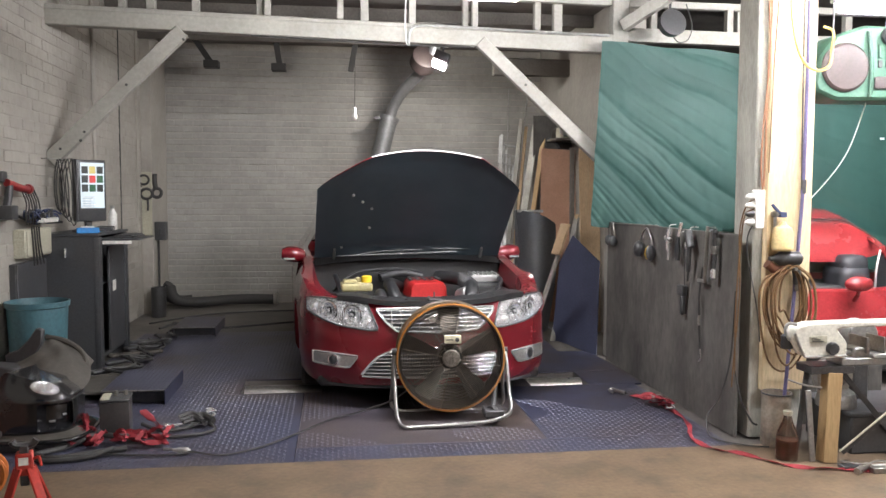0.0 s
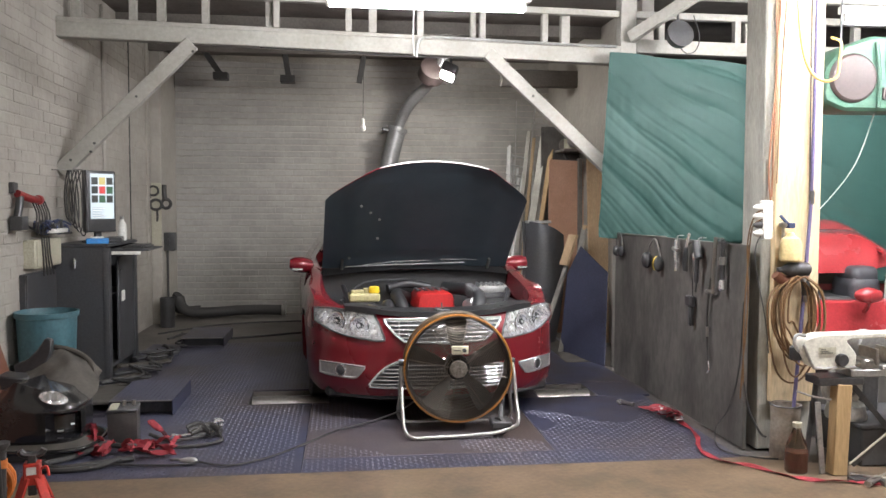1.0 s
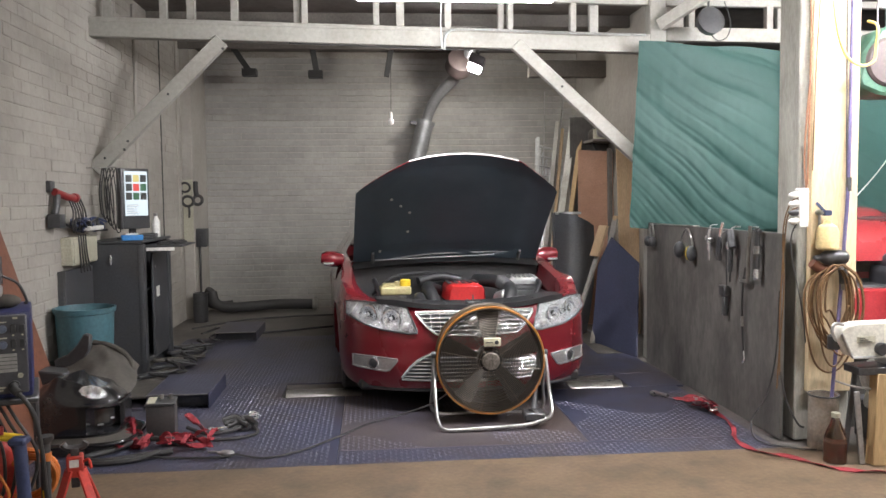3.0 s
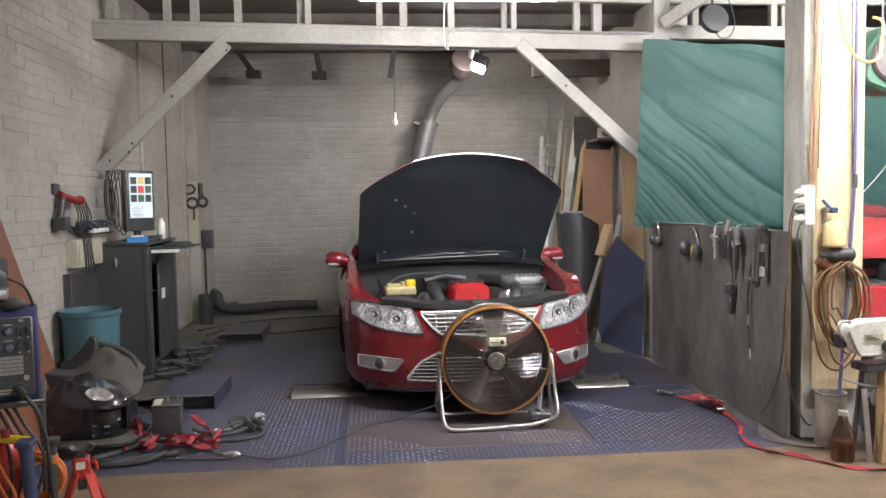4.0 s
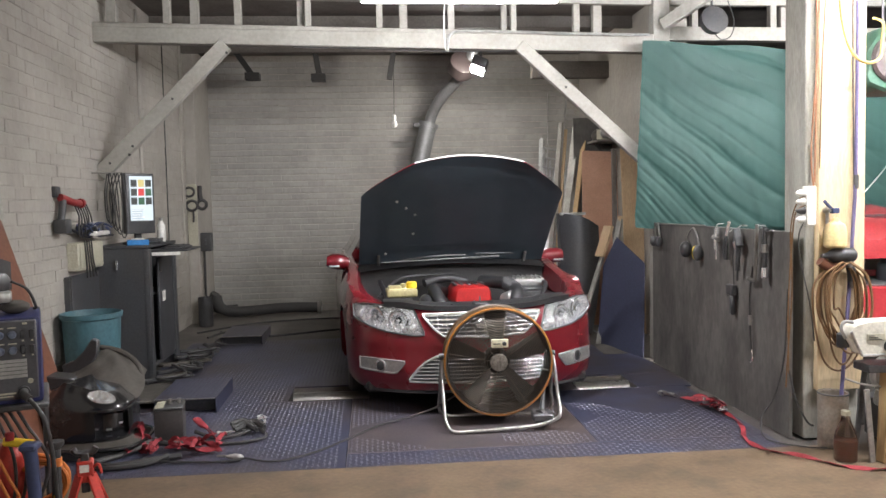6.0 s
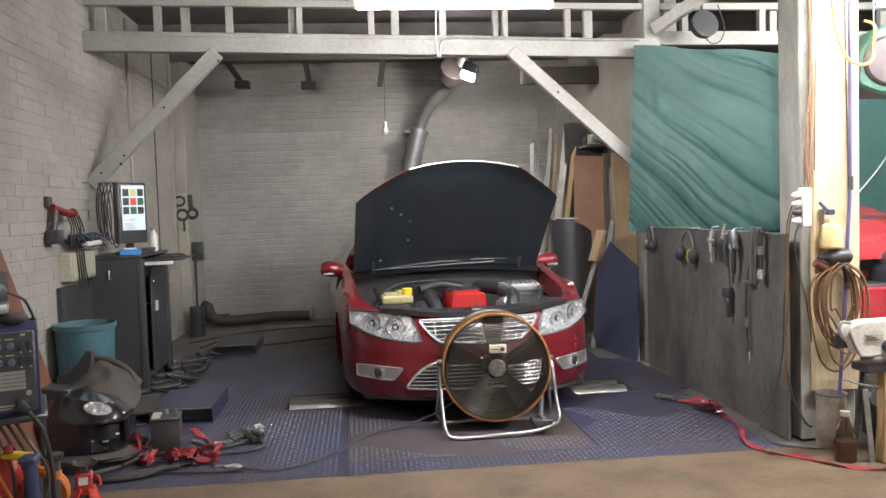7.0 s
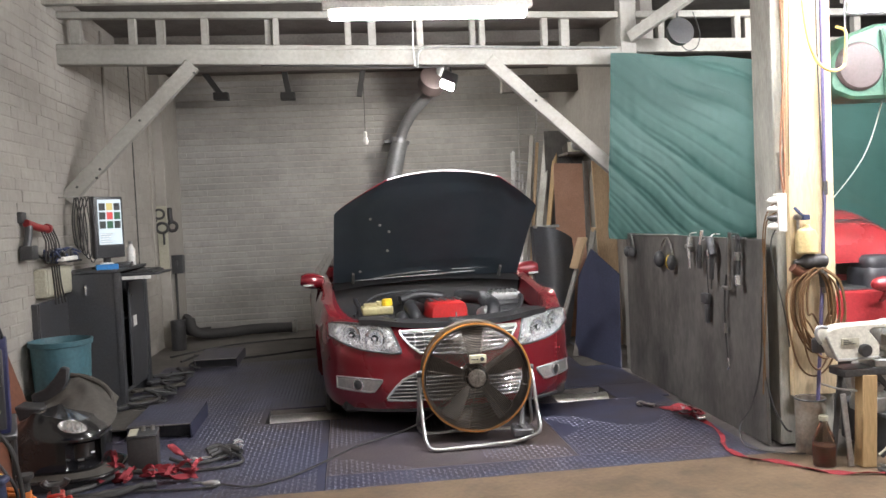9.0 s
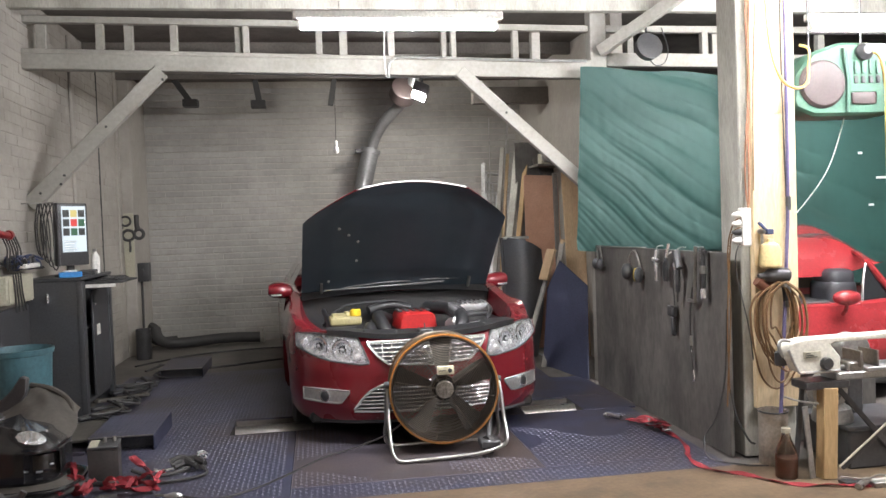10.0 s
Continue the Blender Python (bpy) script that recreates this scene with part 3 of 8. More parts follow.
# lamps
HEAD_LOW = [(0.405, 0.560), (0.46, 0.556), (0.655, 0.580), (0.75, 0.608), (0.855, 0.662)]
HEAD_HIGH = [(0.405, 0.572), (0.462, 0.726), (0.60, 0.748), (0.75, 0.757), (0.855, 0.748)]
FOG_LOW = [(0.54, 0.372), (0.592, 0.303), (0.62, 0.297), (0.83, 0.312)]
FOG_HIGH = [(0.54, 0.379), (0.62, 0.385), (0.72, 0.390), (0.83, 0.389)]
for s in (-1, 1):
    lamp = part("headlight", patch(0.407, 0.855, HEAD_LOW, HEAD_HIGH, 0.004, 34, 14, s), LAMP_SILVER, car, "clear headlamp with chrome reflectors")
    for hx, hz, r in ((0.715, 0.672, 0.066), (0.57, 0.652, 0.062)):
        c = on_front(s * hx, hz, 0.0)
        d = (on_front(s * hx, hz, 0.05) - c).normalized()
        rot = d.to_track_quat("Z", "Y").to_matrix().to_4x4()
        rot.translation = c
        part("reflector", lathe([(r, 0.004), (r + 0.004, 0.018), (r - 0.006, 0.019), (r * 0.7, 0.008), (r * 0.35, 0.004), (0.012, 0.006)], 26, m=rot), CHROME, lamp)
        part("reflector_rim", lathe([(r + 0.003, 0.004), (r + 0.010, 0.014), (r + 0.004, 0.018)], 26, m=rot, cap=False), SMOKE_GLASS, lamp, "dark rim round the reflector")
        part("bulb_shade", lathe([(0.026, 0.006), (0.024, 0.012), (0.001, 0.013)], 14, m=rot), SMOKE_GLASS, lamp)
        part("bulb", lathe([(0.015, 0.012), (0.014, 0.022), (0.001, 0.026)], 14, m=rot), CHROME, lamp)
    for hx, hz in ((0.475, 0.60), (0.80, 0.69)):
        c = on_front(s * hx, hz, 0.012)
        part("marker_bulb", lathe([(0.028, 0), (0.03, .006), (0.012, .01), (0.001, .01)], 16, m=Matrix.Translation(c) @ pose(0, 0, 0, 90, 0, 0)), CHROME, lamp)
    lens = part("lens", patch(0.407, 0.855, HEAD_LOW, HEAD_HIGH, 0.032, 34, 14, s), LENS, lamp)
    lens.visible_shadow = False
    b = bmesh.new()
    edge = [on_front(s * x, curve_at(HEAD_LOW, x), 0.010) for x in np.linspace(0.407, 0.855, 16)] + [on_front(s * x, curve_at(HEAD_HIGH, x), 0.010) for x in np.linspace(0.855, 0.407, 16)]
    part("surround", tube(edge, 0.006, 6, 1, True, False, b), BLACK_PLASTIC, lamp)
    fog = part("fog_lamp", patch(0.542, 0.83, FOG_LOW, FOG_HIGH, 0.006, 18, 8, s), BEZEL_SILVER, car, "round fog lamp in a silver bezel")
    c = on_front(s * 0.695, 0.345, 0.004)
    d = (on_front(s * 0.695, 0.345, 0.05) - c).normalized()
    rot = d.to_track_quat("Z", "Y").to_matrix().to_4x4()
    rot.translation = c
    part("lamp_ring", lathe([(0.040, 0.0), (0.042, 0.014), (0.034, 0.014), (0.029, 0.006), (0.001, 0.004)], 24, m=rot), CHROME, fog)
    part("lamp_glass", lathe([(0.031, 0.012), (0.025, 0.016), (0.001, 0.018)], 20, m=rot, cap=False), DARK_STEEL, fog)
    edge = [on_front(s * x, curve_at(FOG_LOW, x), 0.008) for x in np.linspace(0.542, 0.83, 12)] + [on_front(s * x, curve_at(FOG_HIGH, x), 0.008) for x in np.linspace(0.83, 0.542, 12)]
    part("bezel", tube(edge, 0.007, 6, 1, True, False), CAST_ALU, fog)

# upper and lower grilles
def grille(low, high, x1, bars, uprights, label):
    g = part("grille", patch(-x1, x1, low, high, 0.003, 40, 8), BLACK_PLASTIC, car, label)
    zlo, zhi = min(z for _, z in low), max(z for _, z in high)
    for k in range(bars):
        z = zlo + (zhi - zlo) * (k + 0.5) / bars
        xs = [x for x in np.linspace(-x1, x1, 61) if curve_at(low, x) < z < curve_at(high, x)]
        if len(xs) > 2:
            part("slat", tube([on_front(x, z, 0.012) for x in xs], 0.0048, 6, 1, False, False), CHROME, g)
    for x in uprights:
        part("upright", rod(on_front(x, curve_at(low, x), 0.010), on_front(x, curve_at(high, x), 0.010), 0.0035, 6), CHROME, g)
    xs = np.linspace(-x1, x1, 40)
    edge = [on_front(x, curve_at(low, x), 0.010) for x in xs] + [on_front(x, curve_at(high, x), 0.010) for x in xs[::-1]]
    part("chrome_frame", tube(edge, 0.010, 8, 1, True, False), CHROME, g)
    return g


g = grille([(-0.405, 0.68), (-0.34, 0.60), (-0.28, 0.553), (0, 0.538), (0.28, 0.553), (0.34, 0.60), (0.405, 0.68)], [(-0.405, 0.697), (0, 0.70), (0.405, 0.697)], 0.405, 6, [x * 0.062 for x in range(-5, 6)], "chrome barred upper grille")
c = on_front(0, 0.63, 0.018)
part("badge", lathe([(0.05, 0), (0.05, .008), (0.044, .012), (0.001, .012)], 26, m=Matrix.Translation(c) @ pose(0, 0, 0, 90, 0, 0) @ Matrix.Diagonal((1.35, 0.62, 1, 1))), CHROME, g, "plain oval badge")
grille([(-0.51, 0.245), (0, 0.230), (0.51, 0.245)], [(-0.51, 0.258), (-0.46, 0.325), (-0.41, 0.375), (-0.33, 0.415), (0, 0.43), (0.33, 0.415), (0.41, 0.375), (0.46, 0.325), (0.51, 0.258)], 0.51, 8, [], "dark lower grille with chrome frame")
part("splitter", tube([on_front(x, 0.165, 0.004) for x in np.linspace(-0.8, 0.8, 40)], 0.012, 6, 1, False, False), BLACK_PLASTIC, car)

# bonnet, propped open
def bonnet(u, v, drop=0.0):
    """v from the hinge to the leading edge, u across."""
    wid = 0.765 if v < 0.70 else 0.765 - 0.345 * ((v - 0.70) / 0.30) ** 1.15
    a = 2 * u - 1
    lift = 0.040 * (1 - a * a) * (0.4 + 0.6 * v)
    y = 1.40 - 0.95 * v
    z = 0.955 + 0.785 * v + 0.05 * math.sin(v * math.pi) * 0.6
    d = Vector((0, 0.66, 0.75))
    return Vector((a * wid, y, z)) + d * (lift - drop) + Vector((0, 0, 0.028 * (1 - a * a) * v))


hood = part("bonnet", sheet(30, 26, lambda u, v: bonnet(u, v)), CAR_RED, car, "red bonnet propped open, dark underside")
m = hood.modifiers.new("thickness", "SOLIDIFY")
m.thickness, m.offset = 0.005, 0.0
part("liner", sheet(30, 26, lambda u, v: bonnet(-0.010 + 1.020 * u, 0.01 + 0.990 * v, 0.012 + 0.010 * (1 if (0.1 < u < 0.9 and 0.12 < v < 0.88) else 0) + (0.006 if 0.3 < u < 0.7 and 0.15 < v < 0.8 else 0))), LINER, hood, "black felt bonnet liner")
# thin pale rod painted in as the glint along the red edge
b = bmesh.new()
tube([bonnet(u, 1.0, 0.004) + Vector((0, -0.004, 0.004)) for u in np.linspace(0.02, 0.98, 24)], 0.005, 6, 1, False, False, b)
part("leading_edge", b, EDGE_HIGHLIGHT, hood, "painted highlight along the bonnet lip")
for x in (-0.62, 0.62):
    part("hinge", beam_between((x, 1.42, 0.90), (x, 1.30, 1.03), 0.02, 0.03, 0.003), STEEL, hood)
# chrome rod stands in for a reflected line low on the bonnet
b = bmesh.new()
rod((0.20, 1.33, 1.025), (0.66, 1.33, 1.025), 0.006, 6, b)
part("weather_strip", b, CHROME, hood)
for u, v in ((0.13, 0.12), (0.17, 0.62), (0.22, 0.55), (0.27, 0.48), (0.27, 0.30)):
    c = bonnet(u, v, 0.03)
    part("clip", lathe([(0.012, 0), (0.009, .006), (0.001, .007)], 10, m=Matrix.Translation(c) @ pose(0, 0, 0, 120, 0, 0)), CAST_ALU, hood)

# engine bay contents
def nose_y(x, back):
    return on_front(x, 0.66, 0.0).y + back


def cover_top(x, y):
    return 0.724 + 0.056 * min(nose_y(x, 0.0) / 0.15, 1) - 0.03 * max(y - 0.30, 0)


def cover_pt(u, v):
    x = -0.67 + 1.34 * u
    y0, y1 = nose_y(x, 0.012), 0.46 - 0.07 * (abs(x) < 0.45)
    y = y0 + (y1 - y0) * max((v - 0.15) / 0.85, 0)
    return (x, y, cover_top(x, y) - (0.035 if v < 0.1 else 0.0) - (0.05 if v > 0.95 else 0.0))


rad = part("radiator_cover", sheet(40, 10, cover_pt), BAY_PLASTIC, car, "black plastic radiator cover")
for x in (-0.42, -0.20, 0.22, 0.44):
    part("clip", lathe([(0.012, 0), (0.011, 0.005), (0.001, 0.006)], 10, m=pose(x, nose_y(x, 0.09), cover_top(x, 0.1))), BLACK_PLASTIC, rad)
part("latch", merge(box(-0.05, 0.05, 0.10, 0.20, 0.735, 0.762, 0.006), rod((0.0, 0.15, 0.74), (0.0, 0.17, 0.80), 0.006, 6)), DARK_STEEL, rad, "bonnet latch")
part("cover_seam", box(-0.004, 0.004, 0.20, 0.39, 0.736, 0.744), BLACK_PLASTIC, rad)
part("slam_panel", box(-0.44, 0.44, 0.12, 0.20, 0.45, 0.64, 0.02, 2), BAY_PLASTIC, car)
eng = part("engine_block", merge(box(-0.17, 0.30, 0.50, 1.28, 0.45, 0.66, 0.04, 2), box(-0.30, 0.36, 0.62, 1.2, 0.45, 0.60, 0.05, 2)), BAY_BLACK, car)
part("engine_cover", prism([(-0.075, 0.66), (0.225, 0.66), (0.215, 0.765), (0.19, 0.80), (-0.035, 0.80), (-0.065, 0.765)], 0.40, "y", 0.012, m=Matrix.Translation((0, 0.80, 0))), ENGINE_RED, eng, "bright red engine cover")
b = bmesh.new()
for k in range(5):
    box(-0.05 + k * 0.055, -0.02 + k * 0.055, 0.95, 1.15, 0.798, 0.81, 0.004, 1, b)
part("cover_ribs", b, BLACK_PLASTIC, eng)
res = part("reservoir", merge(box(-0.60, -0.36, 0.80, 0.98, 0.735, 0.80, 0.02, 3), box(-0.58, -0.48, 0.84, 0.94, 0.78, 0.822, 0.012, 2)), CREAM_PLASTIC, car, "cream coolant reservoir")
part("cap", lathe([(0.04, 0), (0.042, .01), (0.04, .045), (0.03, .05), (0.001, .05)], 16, m=pose(-0.40, 0.88, 0.80)), YELLOW, res, "yellow cap")
part("filler_cap", lathe([(0.025, 0), (0.025, .03), (0.02, .035), (0.001, .035)], 14, m=pose(-0.46, 0.90, 0.80)), CREAM_PLASTIC, res)
part("battery_tray", merge(box(-0.66, -0.34, 0.55, 1.0, 0.48, 0.69, 0.03, 2), box(-0.62, -0.40, 0.78, 1.0, 0.66, 0.735, 0.02, 2)), BAY_BLACK, car)
part("air_box", merge(box(0.40, 0.72, 0.62, 1.05, 0.50, 0.74, 0.03, 3), box(0.43, 0.68, 0.9, 1.12, 0.70, 0.78, 0.03, 3)), BAY_PLASTIC, car)
b = box(0.45, 0.69, 0.96, 1.12, 0.775, 0.835, 0.012, 2)
for k in range(6):
    box(0.46 + 0.038 * k, 0.475 + 0.038 * k, 0.955, 1.12, 0.83, 0.85, 0.004, 1, b)
part("control_unit", b, CAST_ALU, car, "finned aluminium control box")
for pts, r in ((((-0.18, 0.52, 0.60), (-0.22, 0.66, 0.74), (-0.22, 0.90, 0.78), (-0.10, 1.2, 0.72)), 0.05), (((-0.30, 0.46, 0.58), (-0.32, 0.60, 0.72), (-0.30, 0.85, 0.70)), 0.045),
               (((0.30, 0.50, 0.60), (0.38, 0.62, 0.76), (0.36, 0.95, 0.80), (0.22, 1.2, 0.80)), 0.052), (((0.10, 1.24, 0.80), (-0.08, 1.26, 0.83), (-0.26, 1.2, 0.80)), 0.035),
               (((0.28, 0.55, 0.66), (0.42, 0.52, 0.70), (0.52, 0.62, 0.68)), 0.035), (((-0.62, 0.60, 0.62), (-0.52, 0.66, 0.71), (-0.40, 0.62, 0.66)), 0.014),
               (((0.55, 0.60, 0.70), (0.64, 0.75, 0.80), (0.70, 1.05, 0.80)), 0.018), (((-0.65, 1.0, 0.72), (-0.45, 1.15, 0.85), (-0.1, 1.3, 0.86)), 0.012),
               (((-0.64, 0.5, 0.60), (-0.6, 0.8, 0.72), (-0.62, 1.2, 0.82)), 0.02), (((0.25, 0.56, 0.70), (0.10, 0.53, 0.68), (-0.10, 0.54, 0.66)), 0.02)):
    part("hose", tube(pts, r, 12, 8), HOSE_BLACK, car)
b = bmesh.new()
for k in range(9):
    c = Vector((0.385 - 0.001 * k, 0.70 + 0.028 * k, 0.775 + 0.003 * k))
    tube([c + Vector((0.055 * math.cos(a), 0, 0.055 * math.sin(a))) for a in (2 * math.pi * i / 14 for i in range(14))], 0.007, 6, 1, True, False, b)
part("bellows", b, HOSE_BLACK, car)
part("throttle_body", merge(lathe([(0.05, 0), (0.055, .02), (0.05, .10), (0.04, .11)], 18, m=pose(0.30, 0.70, 0.70, 70, 0, 30)), box(0.27, 0.36, 0.66, 0.74, 0.65, 0.69, 0.01)), CAST_ALU, car)
for x, y, z in ((-0.50, 0.42, 0.62), (-0.44, 0.44, 0.63), (0.30, 0.46, 0.66), (0.66, 0.52, 0.70)):
    part("fitting", lathe([(0.02, 0), (0.022, .02), (0.012, .03), (0.012, .05), (0.001, .052)], 10, m=pose(x, y, z)), STEEL, car)
part("cowl", sheet(24, 4, lambda u, v: (-0.78 + 1.56 * u, 1.28 + 0.16 * v, 0.90 + 0.045 * v + 0.05 * (1 - (2 * u - 1) ** 2))), BAY_PLASTIC, car)
for pts in (((-0.55, 1.36, 0.965), (-0.2, 1.33, 1.01), (0.25, 1.36, 1.02)), ((-0.1, 1.38, 1.0), (0.25, 1.36, 1.03), (0.6, 1.42, 1.0)), ((-0.6, 1.33, 0.97), (0.0, 1.31, 0.99), (0.4, 1.33, 1.0))):
    part("wiper", tube(pts, 0.007, 6, 6), CHROME, car)

# ---- floor fan in front of the car ----
FAN_ORANGE = material("orange_fan_drum", (0.42, 0.165, 0.022), 0.42, second=(0.30, 0.11, 0.016), amount=0.6, scale=5, grain=60, bump=0.05, dirt=(0.12, 0.07, 0.03), dirt_amount=0.5, dirt_scale=5)
FAN_DRUM = material("dull_fan_drum", (0.085, 0.048, 0.02), 0.5, second=(0.05, 0.033, 0.02), amount=0.8, scale=6, bump=0.05)
FAN_WIRE = material("dusty_fan_wire", (0.12, 0.10, 0.08), 0.4, 0.5, second=(0.08, 0.065, 0.05), amount=0.6, scale=10, bump=0.0)
FAN_BLADE = material("dark_fan_blade", (0.032, 0.028, 0.025), 0.6, 0.2, second=(0.024, 0.022, 0.02), amount=0.7, scale=6, bump=0.05)
fan = thing("floor_fan", "large drum fan with orange rim on tube stand", "fan", (0.825, 5.27, 0.412), -2.0)
FR = 0.347
up = pose(0, 0, 0, 90, 0, 0)
part("drum", lathe([(FR - 0.004, -0.012), (FR - 0.006, -0.19), (FR + 0.006, -0.20), (FR - 0.006, -0.205), (FR - 0.012, -0.19), (FR - 0.014, 0.0)], 72, m=up, cap=False), FAN_DRUM, fan, "dull brown steel drum")
part("rim", lathe([(FR - 0.010, 0.002), (FR - 0.004, 0.012), (FR + 0.004, 0.012), (FR + 0.008, 0.005), (FR + 0.007, -0.008), (FR - 0.004, -0.014)], 72, m=up, cap=False), FAN_ORANGE, fan, "orange painted rolled rim")
# dark cylinder added within the drum to keep its interior dark
part("drum_liner", lathe([(FR - 0.016, 0.006), (FR - 0.016, -0.19)], 60, m=up, cap=False), FAN_BLADE, fan, "dark inner drum")
HUB = material("scratched_hub", (0.24, 0.22, 0.19), 0.45, 0.6, second=(0.10, 0.085, 0.07), amount=0.9, scale=38, grain=120, grain_amount=0.3, bump=0.2)
guard = part("front_guard", tube([(0.34 * math.cos(a), -0.012, 0.34 * math.sin(a)) for a in (2 * math.pi * k / 60 for k in range(60))], 0.003, 5, 1, True, False), FAN_WIRE, fan)
for k in range(26):
    r = 0.075 + 0.2625 * k / 25
    part("wire_ring", tube([(r * math.cos(a), -0.020 + 0.02 * (r / 0.34) ** 3, r * math.sin(a)) for a in (2 * math.pi * i / 56 for i in range(56))], 0.0023, 4, 1, True, False), FAN_WIRE, guard)
for k in range(8):
    a = math.pi / 8 + k * math.pi / 4 + 0.2
    part("spoke", tube([(r * math.cos(a), -0.017 + 0.02 * (r / 0.34) ** 3, r * math.sin(a)) for r in (0.06, 0.15, 0.25, 0.345)], 0.0035, 5, 1, False, False), FAN_WIRE, guard)
part("hub_plate", lathe([(0.057, 0.018), (0.059, 0.024), (0.052, 0.030), (0.03, 0.031), (0.012, 0.034), (0.001, 0.034)], 30, m=up), HUB, guard, "scratched aluminium hub plate")
part("motor", lathe([(0.075, -0.16), (0.08, -0.15), (0.08, -0.03), (0.06, -0.01), (0.001, -0.01)], 26, m=up), FAN_BLADE, fan)
for k in range(5):
    a0 = k * math.pi * 0.4 + 0.35
    def blade(u, v, a0=a0):
        r = 0.08 + 0.245 * u
        a = a0 + (v - 0.5) * (0.55 - 0.12 * u)
        return (r * math.cos(a), 0.085 + (v - 0.5) * (0.09 - 0.03 * u), r * math.sin(a))
    part("blade", sheet(6, 4, blade), FAN_BLADE, fan)
# rear wires take the dark blade colour to deepen the drum's interior
rear = part("rear_guard", tube([(0.34 * math.cos(a), 0.20, 0.34 * math.sin(a)) for a in (2 * math.pi * k / 48 for k in range(48))], 0.003, 5, 1, True, False), FAN_BLADE, fan)
for k in range(12):
    r = 0.09 + 0.25 * k / 12
    part("wire_ring", tube([(r * math.cos(a), 0.20, r * math.sin(a)) for a in (2 * math.pi * i / 40 for i in range(40))], 0.0018, 4, 1, True, False), FAN_BLADE, rear)
box_ = part("switch_box", box(-0.045, 0.062, -0.045, -0.015, 0.10, 0.152, 0.005, 2), material("cream_switch_box", (0.62, 0.58, 0.42), 0.5, second=(0.5, 0.46, 0.33), amount=0.4, scale=20, bump=0.03), fan, "cream switch box")
part("knob", lathe([(0.014, 0), (0.013, .012), (0.001, .013)], 14, m=Matrix.Translation((0.035, -0.045, 0.126)) @ up), BLACK_PLASTIC, box_)
part("label_bar", box(-0.035, 0.010, -0.0475, -0.0452, 0.122, 0.128), BLACK_PLASTIC, box_)
FZ = -0.412
stand = part("stand", tube([(-0.362, 0.07, 0.03), (-0.366, 0.02, -0.10), (-0.360, -0.12, -0.30), (-0.345, -0.16, FZ + 0.045), (-0.305, -0.185, FZ + 0.016), (-0.2, -0.185, FZ + 0.014), (0.18, -0.17, FZ + 0.03), (0.325, -0.15, FZ + 0.06), (0.372, -0.14, FZ + 0.10), (0.372, -0.06, -0.20), (0.366, 0.02, -0.02), (0.362, 0.07, 0.03)], 0.0125, 10, 6), STEEL, fan, "bent steel tube stand")
part("rear_tube", tube([(-0.365, 0.07, 0.02), (-0.37, 0.17, -0.2), (-0.35, 0.23, FZ + 0.02), (0.0, 0.25, FZ + 0.014), (0.35, 0.23, FZ + 0.02), (0.37, 0.17, -0.2), (0.365, 0.07, 0.02)], 0.0125, 10, 6), STEEL, fan)
for x in (-0.362, 0.362):
    part("pivot_knob", lathe([(0.022, -0.02), (0.026, 0.0), (0.022, .02), (0.001, .02)], 12, m=pose(x, 0.07, 0.03, 0, 90, 0)), BLACK_PLASTIC, fan)
wh = part("stand_wheel", lathe([(0.02, -0.02), (0.055, -0.018), (0.06, 0), (0.055, .018), (0.02, .02)], 22, m=pose(0.26, -0.10, FZ + 0.062, 0, 90, 30)), BLACK_RUBBER, fan)
part("wheel_hub", lathe([(0.03, -0.022), (0.03, .022)], 14, m=pose(0.26, -0.10, FZ + 0.062, 0, 90, 30)), STEEL, wh)
part("bracket", merge(box(0.20, 0.33, -0.16, -0.02, FZ + 0.05, FZ + 0.10, 0.01), rod((0.26, -0.1, FZ + 0.08), (0.30, 0.05, -0.20), 0.016, 8)), DARK_STEEL, fan)

# ---- computer corner along the side wall ----
def sphere(c, r, bm=None, sx=1.0, sy=1.0, sz=1.0, seg=16):
    b = bmesh.new()
    bmesh.ops.create_uvsphere(b, u_segments=seg, v_segments=max(seg * 2 // 3, 6), radius=r)
    bmesh.ops.transform(b, matrix=Matrix.Translation(c) @ Matrix.Diagonal((sx, sy, sz, 1)), verts=b.verts)
    return merge(bm, b) if bm is not None else b


def loops(center, r, n, axis, rnd, wire, bm=None, drop=1.0, spread=0.02):
    """Loose cable loops round a centre: axis x or y is the way they face."""
    b = bm if bm is not None else bmesh.new()
    for k in range(n):
        rr = r * rnd.uniform(0.8, 1.15)
        ox, oz, od = rnd.uniform(-spread, spread), rnd.uniform(-spread, spread), 0.012 * k / max(n - 1, 1) * 3
        pts = []
        for i in range(10):
            a = 2 * math.pi * i / 10
            u, v = rr * math.sin(a) + ox, rr * drop * math.cos(a) + oz
            w = od + rnd.uniform(-0.008, 0.008)
            pts.append((center[0] + w, center[1] + u, center[2] + v) if axis == "x" else (center[0] + u, center[1] + w, center[2] + v))
        tube(pts, wire, 6, 4, True, True, b)
    return b


CABINET_GREY = material("charcoal_cabinet_paint", (0.062, 0.064, 0.070), 0.5, 0.2, second=(0.045, 0.045, 0.048), amount=0.7, scale=3, grain=60, bump=0.06, dirt=(0.10, 0.09, 0.08), dirt_amount=0.35, dirt_scale=3)
CREAM = material("cream_enclosure", (0.43, 0.41, 0.32), 0.55, second=(0.42, 0.40, 0.30), amount=0.5, scale=5, bump=0.04)
